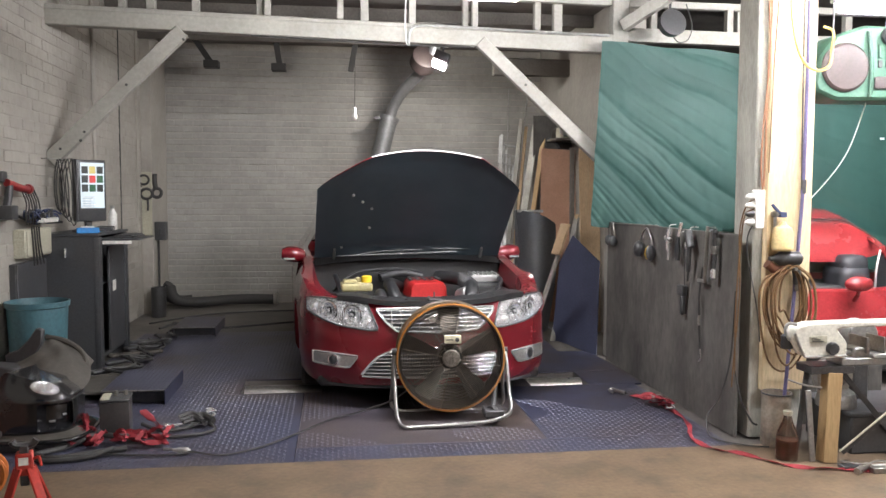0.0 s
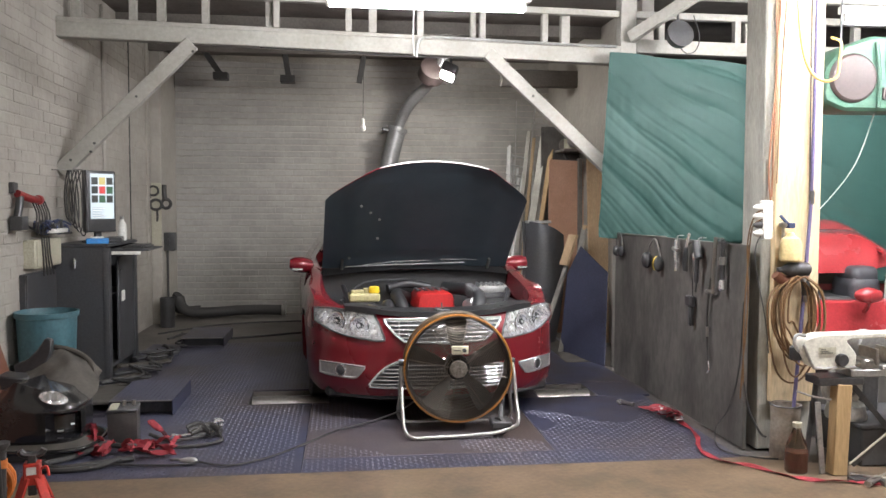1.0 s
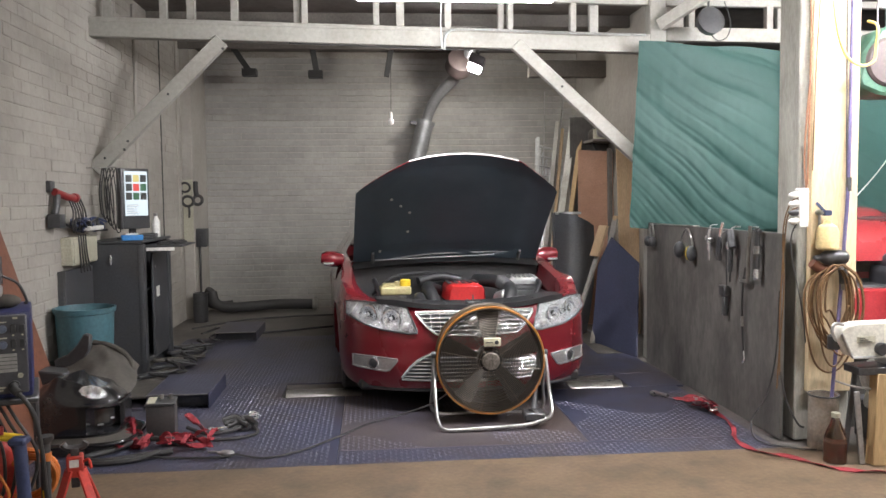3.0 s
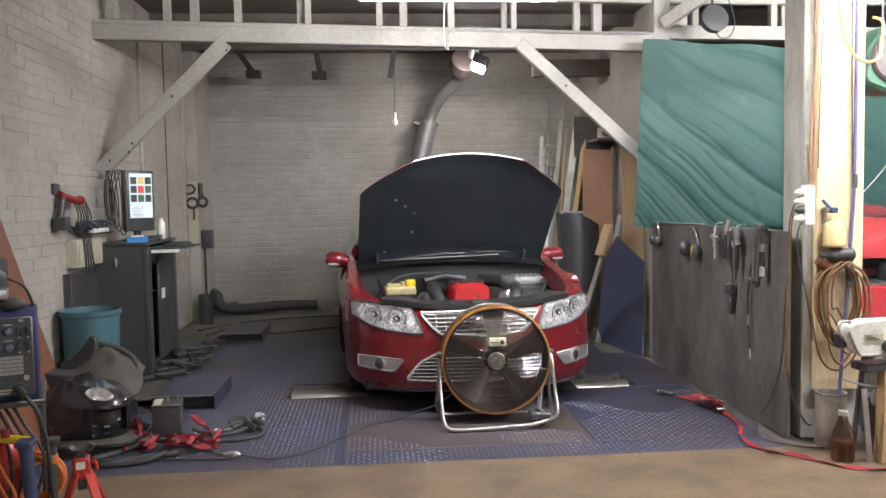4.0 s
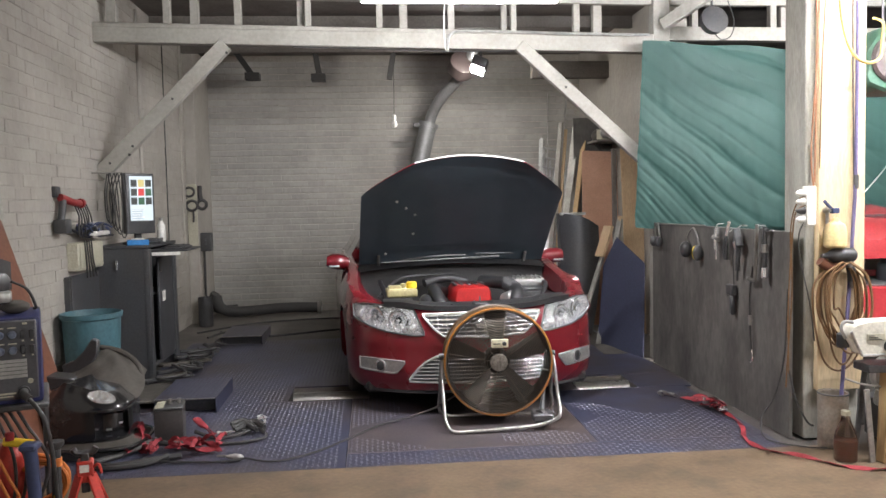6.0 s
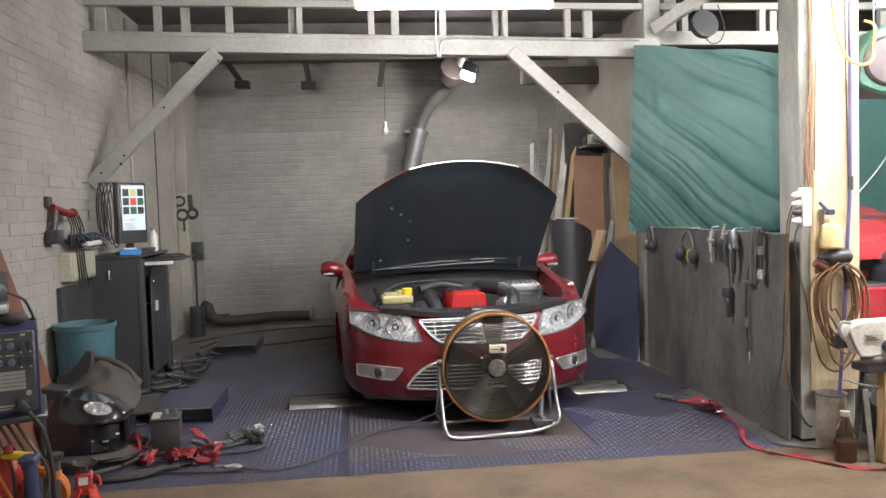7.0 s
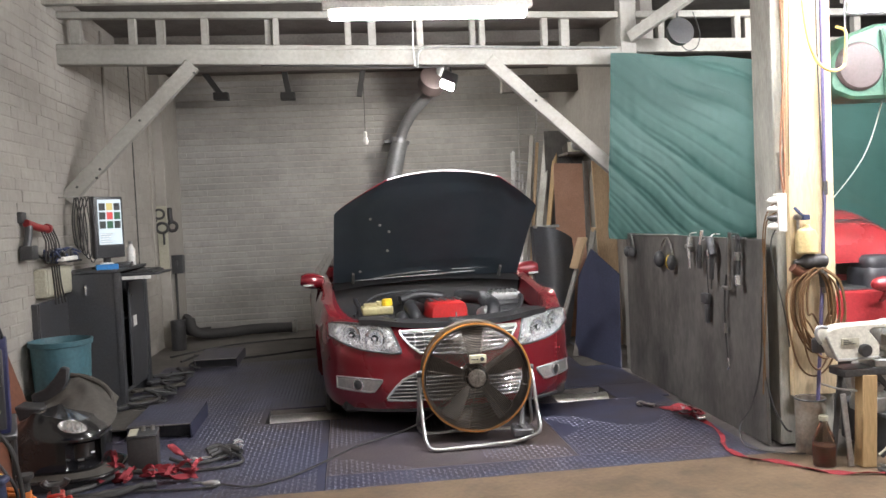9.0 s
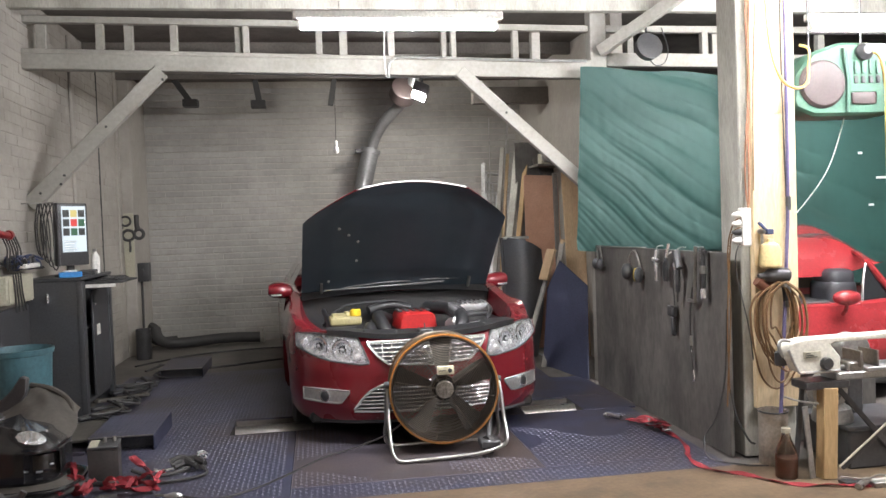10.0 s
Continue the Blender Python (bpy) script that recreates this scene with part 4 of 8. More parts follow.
TEAL = material("teal_plastic_bin", (0.06, 0.14, 0.165), 0.5, second=(0.048, 0.11, 0.13), amount=0.6, scale=4, grain=40, bump=0.06, dirt=(0.11, 0.14, 0.14), dirt_amount=0.3, dirt_scale=4)
RED_PLASTIC = material("red_tool_plastic", (0.22, 0.022, 0.024), 0.42, second=(0.3, 0.02, 0.02), amount=0.5, scale=9, bump=0.04)
PAPER = glow("screen_white", (0.80, 0.92, 1.0, 1), 0.22)
SCREEN_RED, SCREEN_YELLOW, SCREEN_GREEN, SCREEN_DARK = (glow(n, (*c, 1), s) for n, c, s in (("screen_red", (1, 0.06, 0.05), 0.17), ("screen_yellow", (1, 0.82, 0.25), 0.16), ("screen_green", (0.02, 0.16, 0.06), 0.15), ("screen_dark", (0.02, 0.03, 0.025), 0.1)))
BLUE_PLASTIC = material("blue_plastic", (0.03, 0.22, 0.55), 0.45, second=(0.02, 0.16, 0.42), amount=0.4, scale=8, bump=0.04)
CABLE_BLUE = material("blue_cable", (0.045, 0.06, 0.13), 0.5, second=(0.03, 0.04, 0.085), amount=0.5, scale=9, bump=0.03)
rnd = random.Random(5)

cab = thing("computer_cabinet", "charcoal steel computer cabinet with open front", "cabinet", (0, 0, 0))
part("back_panel", box(-2.235, -2.215, 6.97, 7.88, 0.0, 1.12, 0.003), CABINET_GREY, cab)
part("side_panel", box(-2.215, -1.83, 6.95, 6.975, 0.0, 1.12, 0.004), CABINET_GREY, cab)
part("side_panel", box(-2.215, -1.83, 7.86, 7.885, 0.0, 1.12, 0.004), CABINET_GREY, cab)
part("top", box(-2.235, -1.80, 6.94, 7.90, 1.12, 1.145, 0.005), CABINET_GREY, cab)
part("stile", box(-1.845, -1.795, 6.945, 7.035, 0.0, 1.115, 0.012, 2), CABINET_GREY, cab)
part("stile", box(-1.835, -1.80, 7.80, 7.89, 0.0, 1.115, 0.010, 2), CABINET_GREY, cab)
part("shelf", box(-2.21, -1.83, 6.98, 7.86, 0.10, 0.13, 0.004), CABINET_GREY, cab)
part("shelf", box(-2.21, -1.86, 6.98, 7.86, 0.70, 0.715, 0.004), CABINET_GREY, cab)
d = part("door", box(-1.84, -1.818, 7.32, 7.84, 0.13, 1.02, 0.006), CABINET_GREY, cab)
part("sticker", box(-1.817, -1.814, 7.40, 7.50, 0.63, 0.72), WHITE_METAL, d, "white paper sticker")
part("keyhole", lathe([(0.012, 0), (0.01, .006), (0.001, .007)], 12, m=pose(-1.818, 7.38, 0.9, 0, 90, 0)), CHROME, d)
part("door_handle", box(-2.06, -2.045, 6.925, 6.95, 0.95, 1.03, 0.004), CHROME, cab, "small bright latch")
tray = part("keyboard_tray", box(-1.83, -1.50, 7.02, 7.55, 1.085, 1.10, 0.004), CABINET_GREY, cab)
part("light_edge", box(-1.79, -1.56, 7.012, 7.02, 1.055, 1.083, 0.002), WHITE_METAL, tray)

kb = thing("keyboard", "black computer keyboard on the pull-out tray", "keyboard", (-1.64, 7.28, 1.10), 0)
part("base", box(-0.08, 0.08, -0.21, 0.21, 0, 0.018, 0.005), BLACK_PLASTIC, kb)
for i in range(5):
    for j in range(12):
        part("key", box(-0.066 + i * 0.027, -0.044 + i * 0.027, -0.198 + j * 0.033, -0.170 + j * 0.033, 0.018, 0.027, 0.003), BLACK_PLASTIC, kb)

mon = thing("monitor", "black upright computer monitor showing coloured gauge tiles", "monitor", (-1.925, 7.22, 1.145), 45)
part("casing", box(-0.135, 0.125, -0.02, 0.055, 0.09, 0.60, 0.012, 2), BLACK_PLASTIC, mon)
part("rear_hump", box(-0.12, 0.12, 0.04, 0.085, 0.16, 0.52, 0.02, 2), BLACK_PLASTIC, mon)
part("stand", merge(box(-0.03, 0.03, 0.04, 0.07, 0.0, 0.3, 0.006), box(-0.11, 0.11, -0.08, 0.12, 0.0, 0.018, 0.006)), BLACK_PLASTIC, mon)
part("side_bezel", box(-0.138, -0.122, -0.026, 0.03, 0.088, 0.602, 0.004), DARK_STEEL, mon)
scr = part("screen", box(-0.100, 0.105, -0.0235, -0.0205, 0.20, 0.575), PAPER, mon, "lit white screen page")
for i, row in enumerate(((SCREEN_DARK, SCREEN_YELLOW, SCREEN_DARK), (SCREEN_DARK, SCREEN_RED, SCREEN_GREEN), (SCREEN_DARK, SCREEN_GREEN, SCREEN_DARK))):
    for j, mt in enumerate(row):
        part("tile", box(-0.092 + 0.066 * j, -0.038 + 0.066 * j, -0.0265, -0.0238, 0.485 - 0.075 * i, 0.545 - 0.075 * i), mt, scr)
for k in range(5):
    part("text_bar", box(-0.085, 0.02 - 0.02 * (k % 3), -0.0255, -0.0238, 0.285 - 0.02 * k, 0.292 - 0.02 * k), CAST_ALU, scr)

t = thing("spray_bottle", "white plastic spray bottle on the cabinet", "bottle", (-1.86, 7.62, 1.145))
part("bottle", lathe([(0.034, 0), (0.037, 0.01), (0.037, 0.14), (0.02, 0.175), (0.016, 0.19)], 18), WHITE_METAL, t)
part("nozzle", box(-0.014, 0.014, -0.03, 0.02, 0.19, 0.215, 0.005), CAST_ALU, t)
t = thing("tissue_box", "small bright blue carton on the cabinet", "box", (-1.90, 7.02, 1.145), 20)
part("carton", box(-0.085, 0.085, -0.03, 0.03, 0, 0.045, 0.004), BLUE_PLASTIC, t)
part("flap", box(-0.05, 0.05, -0.012, 0.012, 0.045, 0.058, 0.003), WHITE_METAL, t)
t = thing("black_case", "flat black device case on the cabinet", "case", (-1.86, 7.30, 1.145), 10)
part("shell", box(-0.055, 0.075, -0.02, 0.26, 0, 0.04, 0.008, 2), BLACK_PLASTIC, t)
part("clasp", box(0.07, 0.08, 0.08, 0.12, 0.012, 0.028, 0.002), STEEL, t)

# wall boxes, wiring and the red tool
t = thing("wall_enclosure", "cream electrical enclosure on the brick wall", "electrical box", (-2.25, 6.70, 0.965))
part("housing", box(0.0, 0.09, -0.30, 0.25, 0.02, 0.235, 0.008), CREAM, t)
part("cover", box(0.09, 0.098, -0.28, 0.23, 0.035, 0.22, 0.004), CREAM, t)
for k in range(4):
    part("cable_tail", tube([(0.102, -0.2 + 0.05 * k, 0.25), (0.108, -0.19 + 0.05 * k, 0.1), (0.10, -0.16 + 0.07 * k, -0.04)], 0.006, 6, 5), BLACK_RUBBER, t)
t = thing("wall_cabinet", "dark grey shallow steel cabinet below the enclosure", "cabinet", (-2.25, 6.65, 0.0))
part("sheet", box(0.0, 0.05, -0.34, 0.30, 0.0, 0.95, 0.006), CABINET_GREY, t)
part("edge_strip", box(0.05, 0.062, -0.34, -0.31, 0.0, 0.95, 0.003), CABINET_GREY, t)
t = thing("cable_tangle", "tangle of blue and black cables on the enclosure", "cables", (0, 0, 0))
for k in range(16):
    y0, y1 = rnd.uniform(6.30, 6.6), rnd.uniform(6.7, 7.15)
    pts = [(-2.24 + rnd.uniform(0.02, 0.16), y0 + (y1 - y0) * i / 5, 1.235 + rnd.uniform(0.0, 0.11)) for i in range(6)]
    part("cable", tube(pts, rnd.choice((0.006, 0.008, 0.010)), 6, 5), rnd.choice((CABLE_BLUE, BLACK_RUBBER, CABLE_BLUE)), t)
for k in range(6):
    y = 6.34 + 0.05 * k
    part("cable", tube([(-2.16, y, 1.50), (-2.13, y + 0.02, 1.40), (-2.12, y + rnd.uniform(-.03, .05), 1.30), (-2.14, y + 0.05, 1.24)], 0.006, 6, 5), BLACK_RUBBER, t)
t = thing("power_strip", "pale power strip with plugs on cables", "power strip", (-2.10, 6.66, 1.245))
part("body", box(-0.03, 0.03, -0.12, 0.2, 0, 0.035, 0.006), WHITE_METAL, t)
for k in range(3):
    part("plug", box(-0.02, 0.02, -0.09 + 0.09 * k, -0.05 + 0.09 * k, 0.035, 0.075, 0.006), BLACK_PLASTIC, t)
t = thing("timing_light", "red and black pistol-grip tool hung on wall", "tool", (-2.25, 6.22, 1.42))
part("barrel", tube([(0.05, -0.02, 0.12), (0.09, 0.10, 0.085), (0.10, 0.22, 0.075)], 0.028, 12, 4), RED_PLASTIC, t)
part("grip", tube([(0.06, 0.0, 0.10), (0.06, -0.02, 0.02), (0.055, -0.045, -0.05)], 0.027, 10, 4), BLACK_PLASTIC, t)
part("battery_pack", box(0.02, 0.11, -0.10, 0.02, -0.14, -0.04, 0.012, 2), BLACK_PLASTIC, t)
part("nose", lathe([(0.034, 0), (0.038, 0.02), (0.03, 0.05), (0.001, 0.05)], 14, m=pose(0.10, 0.22, 0.075, -85, 0, -4)), RED_PLASTIC, t)
part("bracket", box(0.0, 0.035, -0.05, 0.04, 0.12, 0.20, 0.006), BLACK_PLASTIC, t)
t = thing("hanging_leads", "coiled black test leads hanging from the brace", "cables", (0, 0, 0))
for k in range(5):
    yy = 7.02 + rnd.uniform(-0.03, 0.03)
    x = -2.13 + 0.03 * k
    part("loop", tube([(x, yy, 1.74), (x - 0.025 - 0.006 * k, yy, 1.56), (x - 0.02, yy + 0.02, 1.37 - 0.03 * k), (x + 0.02, yy + 0.02, 1.34 - 0.025 * k), (x + 0.03, yy, 1.52), (x + 0.008, yy, 1.74)], 0.005, 6, 6), BLACK_RUBBER, t)
part("hook", rod((-2.25, 7.02, 1.745), (-2.0, 7.02, 1.745), 0.006, 6), STEEL, t)

# conduits on the side wall, corner pier and the gear on it
for y, r, mt, z0 in ((8.45, 0.018, WALL_REST, 1.2), (9.45, 0.008, BLACK_RUBBER, 0.6), (10.2, 0.012, WALL_REST, 0.8)):
    structure("conduit", rod((LEFT + r, y, z0), (LEFT + r, y, 3.4), r, 8), mt, "vertical conduit clipped to the brick wall", "conduit", True)
structure("pier", box(LEFT, LEFT + 0.125, 10.45, BACK, -0.012, 3.4, 0.006), WALL_REST, "painted pier in the back corner", "pier")
t = thing("belt_hanger", "black rubber belts hanging on a pale board", "belts", (-2.185, 10.45, 1.55))
part("backboard", box(-0.06, 0.058, -0.016, -0.001, -0.62, 0.18, 0.003), CREAM, t, "pale narrow backboard")
for x, z, r, w in ((-0.03, 0.085, 0.062, 0.014), (0.0, -0.085, 0.068, 0.017)):
    part("loop", tube([(x + r * math.cos(a), -0.035, z + r * math.sin(a) * 0.9) for a in (2 * math.pi * k / 18 for k in range(18))], w, 8, 1, True, False), BLACK_RUBBER, t)
part("tail", tube([(-0.08, -0.03, 0.09), (-0.085, -0.03, 0.03), (-0.06, -0.03, 0.0)], 0.012, 8, 5), BLACK_RUBBER, t)
part("tail", tube([(0.012, -0.03, -0.14), (0.016, -0.03, -0.22), (0.012, -0.03, -0.29)], 0.013, 8, 5), BLACK_RUBBER, t)
t = thing("belt_hanger", "thick black rubber belt hanging beside the pier", "belts", (-2.087, 10.50, 1.477))
part("strap", tube([(-0.012, -0.02, 0.23), (-0.01, -0.03, 0.13), (0.0, -0.02, 0.05)], 0.030, 8, 5), BLACK_RUBBER, t)
part("loop", tube([(0.012 + 0.055 * math.cos(a), -0.03, 0.055 * math.sin(a)) for a in (2 * math.pi * k / 18 for k in range(18))], 0.020, 8, 1, True, False), BLACK_RUBBER, t)
part("peg", rod((-0.038, -0.02, 0.21), (0.0, -0.02, 0.21), 0.008, 6), STEEL, t)
t = thing("isolator_switch", "black isolator switch box on the pier", "switch box", (-2.125, 10.62, 0.89))
part("housing", box(0.0, 0.135, -0.09, 0.06, 0.0, 0.23, 0.012, 2), BLACK_PLASTIC, t)
part("lever", box(0.05, 0.075, -0.11, -0.09, 0.08, 0.16, 0.004), DARK_STEEL, t)
part("conduit", rod((0.03, 0.0, 0.0), (0.03, 0.0, -0.90), 0.014, 8), BLACK_RUBBER, t)
t = thing("steel_drum", "short open dark steel tube by the pier", "drum", (-2.02, 10.2, -0.012))
part("shell", lathe([(0.085, 0), (0.088, 0.01), (0.088, 0.36), (0.08, 0.36), (0.078, 0.02)], 22, cap=False), DARK_STEEL, t)
part("bottom", lathe([(0.08, 0.01), (0.001, 0.012)], 22), DARK_STEEL, t)
t = thing("exhaust_hose", "thick black exhaust hose along the back wall", "hose", (0, 0, 0))
part("hose", tube([(-2.03, 10.95, 0.26), (-1.98, 10.9, 0.14), (-1.85, 10.9, 0.075), (-1.55, 10.95, 0.07), (-1.25, 11.0, 0.085), (-0.95, 10.98, 0.09), (-0.70, 10.95, 0.085)], 0.068, 14, 8), BLACK_RUBBER, t)
part("end_collar", lathe([(0.07, 0), (0.078, 0.01), (0.078, 0.05), (0.068, 0.055)], 18, m=pose(-0.72, 10.953, 0.086, 0, 90, 0)), STEEL, t)
part("hose", tube([(-2.05, 11.0, 0.30), (-2.12, 11.05, 0.16), (-2.0, 11.15, 0.07), (-1.8, 11.2, 0.07)], 0.06, 12, 6), BLACK_RUBBER, t)
part("handle", tube([(-0.70, 10.92, 0.15), (-0.66, 10.9, 0.20), (-0.66, 10.9, 0.10)], 0.008, 6, 4), STEEL, t)

# teal bin
t = thing("rubbish_bin", "teal plastic rubbish bin against the brick wall", "bin", (-2.02, 6.2, 0.0))
part("tub", lathe([(0.165, 0.0), (0.172, 0.01), (0.20, 0.66), (0.212, 0.665), (0.216, 0.70), (0.204, 0.703), (0.196, 0.66), (0.165, 0.03)], 40, cap=False), TEAL, t)
part("base", lathe([(0.166, 0.01), (0.001, 0.012)], 40), TEAL, t)
part("rubbish", sphere((0.02, 0.02, 0.52), 0.15, sz=0.6), BLACK_PLASTIC, t, "dark rubbish inside")

# leaning sheets at the wall
BROWN_PLY = material("brown_hardboard", (0.165, 0.062, 0.034), 0.6, second=(0.12, 0.044, 0.026), amount=0.6, scale=3, grain=40, bump=0.1)
GREY_SHEET = material("grey_fibre_sheet", (0.34, 0.33, 0.29), 0.75, second=(0.27, 0.26, 0.23), amount=0.6, scale=2, grain=40, bump=0.1)
def leaning(name, label, category, foot, head, y0, y1, thick, mat, taper=0.0):
    """A sheet leaning on the side wall: foot and head are (x, z)."""
    t = thing(name, label, category, (0, 0, 0))
    d = Vector((head[0] - foot[0], 0, head[1] - foot[1])).normalized()
    n = Vector((d.z, 0, -d.x)) * thick
    b = bmesh.new()
    a = [Vector((foot[0], y0, foot[1])), Vector((foot[0], y1, foot[1])), Vector((head[0], y1 - taper, head[1])), Vector((head[0], y0, head[1]))]
    va, vb = [b.verts.new(p) for p in a], [b.verts.new(p + n) for p in a]
    b.faces.new(va[::-1])
    b.faces.new(vb)
    for i in range(4):
        b.faces.new((va[i], va[(i + 1) % 4], vb[(i + 1) % 4], vb[i]))
    bmesh.ops.recalc_face_normals(b, faces=b.faces[:])
    bmesh.ops.bevel(b, geom=b.edges[:], offset=0.002, segments=1, affect="EDGES")
    part("sheet", b, mat, t)
    return t


leaning("hardboard", "brown hardboard sheet leaning on the brick wall", "board", (-1.86, 0.002), (-2.243, 1.42), 4.2, 5.42, 0.012, BROWN_PLY, 0.12)
leaning("fibre_sheet", "pale grey fibre sheet leaning on the wall", "board", (-2.12, 0.002), (-2.245, 1.53), 3.9, 5.35, 0.010, GREY_SHEET)

# ramp boxes on the plates
def ramp_box(at, sx, sy, h, rz=0):
    t = thing("ramp_box", "blue tread plate step box, open at the front", "ramp box", at, rz, group="ramp boxes")
    part("top", box(0, sx, 0, sy, h - 0.008, h, 0.002), BLUE_STEEL, t)
    part("side", box(0, 0.008, 0.01, sy, 0, h - 0.008, 0.002), BLUE_STEEL, t)
    part("side", box(sx - 0.008, sx, 0.01, sy, 0, h - 0.008, 0.002), BLUE_STEEL, t)
    part("back", box(0.008, sx - 0.008, sy - 0.008, sy, 0, h - 0.008, 0.001), BLUE_STEEL, t)
    part("inner_web", box(0.008, sx - 0.008, 0.10, 0.108, 0, h - 0.008, 0.001), DARK_STEEL, t)
    b = bmesh.new()
    k = 0
    for i in range(int(sx / 0.032)):
        for j in range(int(sy / 0.032)):
            a = radians(45 if (i + j) % 2 else -45)
            m = Matrix.Translation((0.02 + i * 0.032, 0.02 + j * 0.032, h)) @ Matrix.Rotation(a, 4, "Z")
            v = [b.verts.new(m @ Vector(p)) for p in ((-0.012, 0, 0), (0, -0.004, 0), (0.012, 0, 0), (0, 0.004, 0), (0, 0, 0.003))]
            for q in range(4):
                b.faces.new((v[q], v[(q + 1) % 4], v[4]))
    tr = part("tread", b, TREAD, t, smooth=False)
    tr["kind"] = "stuff"
    part("lip", rod((0.005, 0, h - 0.004), (sx - 0.005, 0, h - 0.004), 0.006, 6), STEEL, t)
    return t


ramp_box((-1.52, 5.88, 0), 0.43, 0.68, 0.11, 0)
ramp_box((-1.57, 8.64, 0), 0.43, 0.74, 0.10, 0)
t = thing("floor_sheet", "thin blue steel sheet beside the ramp box", "steel sheet", (-1.80, 5.85, 0.0), 6)
part("sheet", box(0, 0.26, 0, 0.55, 0.0, 0.012, 0.003), BLUE_STEEL, t)
part("fold", box(0, 0.26, 0, 0.008, 0.012, 0.022, 0.002), BLUE_STEEL, t)

# battery pack and leads
BAT = thing("booster_battery", "tall dark battery with a cream label on top", "battery", (-1.245, 5.22, 0.0), 8)
part("case", box(-0.085, 0.085, -0.09, 0.09, 0.0, 0.215, 0.008, 2), material("battery_case", (0.045, 0.042, 0.042), 0.5, second=(0.07, 0.06, 0.055), amount=0.6, scale=6, bump=0.05), BAT)
part("lid", box(-0.088, 0.088, -0.093, 0.093, 0.215, 0.232, 0.005), BLACK_PLASTIC, BAT)
part("label", box(-0.08, -0.03, -0.085, 0.085, 0.232, 0.236, 0.001), CREAM, BAT, "cream label strip")
for x in (0.0, 0.055):
    part("terminal", lathe([(0.014, 0), (0.012, 0.03), (0.001, 0.032)], 12, m=pose(x, 0.03, 0.232)), STEEL, BAT)
RED_STRAP = material("red_webbing", (0.29, 0.020, 0.030), 0.75, second=(0.12, 0.010, 0.015), amount=0.6, scale=14, grain=300, grain_amount=0.2, bump=0.3)


def ribbon(points, w, per=6, twist=0.0, bm=None):
    """A flat strap along the points, lying flat and twisting by degrees along its way."""
    b = bm if bm is not None else bmesh.new()
    pts = spline(points, per)
    rows = []
    for i, p in enumerate(pts):
        d = (pts[min(i + 1, len(pts) - 1)] - pts[max(i - 1, 0)]).normalized()
        s = d.cross(Vector((0, 0, 1)))
        s = s.normalized() if s.length > 1e-4 else Vector((1, 0, 0))
        s = Matrix.Rotation(radians(twist) * math.sin(i * 0.55), 3, d) @ s
        u = s.cross(d) * 0.0015
        rows.append([b.verts.new(p + s * w / 2 + u), b.verts.new(p - s * w / 2 + u), b.verts.new(p - s * w / 2 - u), b.verts.new(p + s * w / 2 - u)])
    for r0, r1 in zip(rows, rows[1:]):
        for k in range(4):
            b.faces.new((r0[k], r0[(k + 1) % 4], r1[(k + 1) % 4], r1[k]))
    b.faces.new(rows[0])
    b.faces.new(rows[-1][::-1])
    bmesh.ops.recalc_face_normals(b, faces=b.faces[:])
    return b


t = thing("ratchet_straps", "heap of red webbing straps round the battery", "straps", (0, 0, 0))
for pts in (((-1.62, 4.98, 0.02), (-1.50, 5.0, 0.045), (-1.42, 4.93, 0.03)), ((-1.46, 5.30, 0.10), (-1.41, 5.15, 0.12), (-1.36, 5.02, 0.03), (-1.30, 4.95, 0.02)), ((-1.52, 5.34, 0.02), (-1.46, 5.22, 0.13), (-1.40, 5.16, 0.09)),
            ((-1.22, 5.0, 0.03), (-1.12, 4.95, 0.05), (-1.02, 4.92, 0.03), (-0.92, 4.94, 0.02)), ((-1.18, 5.06, 0.05), (-1.08, 5.02, 0.03), (-0.98, 5.0, 0.045), (-0.90, 4.90, 0.02)), ((-1.12, 5.30, 0.12), (-1.05, 5.28, 0.06), (-0.99, 5.22, 0.03))):
    for off in (0.0, 0.018):
        part("webbing", ribbon([(p[0] + off, p[1] - off, p[2] + off * 0.4) for p in pts], 0.030, 6, 60), RED_STRAP, t)
strap_rnd = random.Random(21)
for k in range(12):
    c = Vector((-1.42 + 0.045 * k + strap_rnd.uniform(-0.03, 0.03), 5.02 + strap_rnd.uniform(-0.10, 0.10), 0.02 + strap_rnd.uniform(0, 0.05)))
    g = strap_rnd.uniform(0, 6.28)
    d = Vector((math.cos(g), math.sin(g), 0)) * 0.07
    part("fold", ribbon([c - d, c + Vector((0.01, 0.0, 0.03)), c + d, c + d * 0.4 + Vector((0.02, -0.03, -0.01))], 0.028, 6, 70), RED_STRAP, t)
part("ratchet", merge(box(-1.70, -1.60, 4.95, 5.02, 0.0, 0.035, 0.006), rod((-1.62, 4.98, 0.035), (-1.52, 5.0, 0.05), 0.018, 10)), DARK_STEEL, t)
t = thing("jumper_leads", "thick black jumper leads coiled on the plates", "cables", (0, 0, 0))
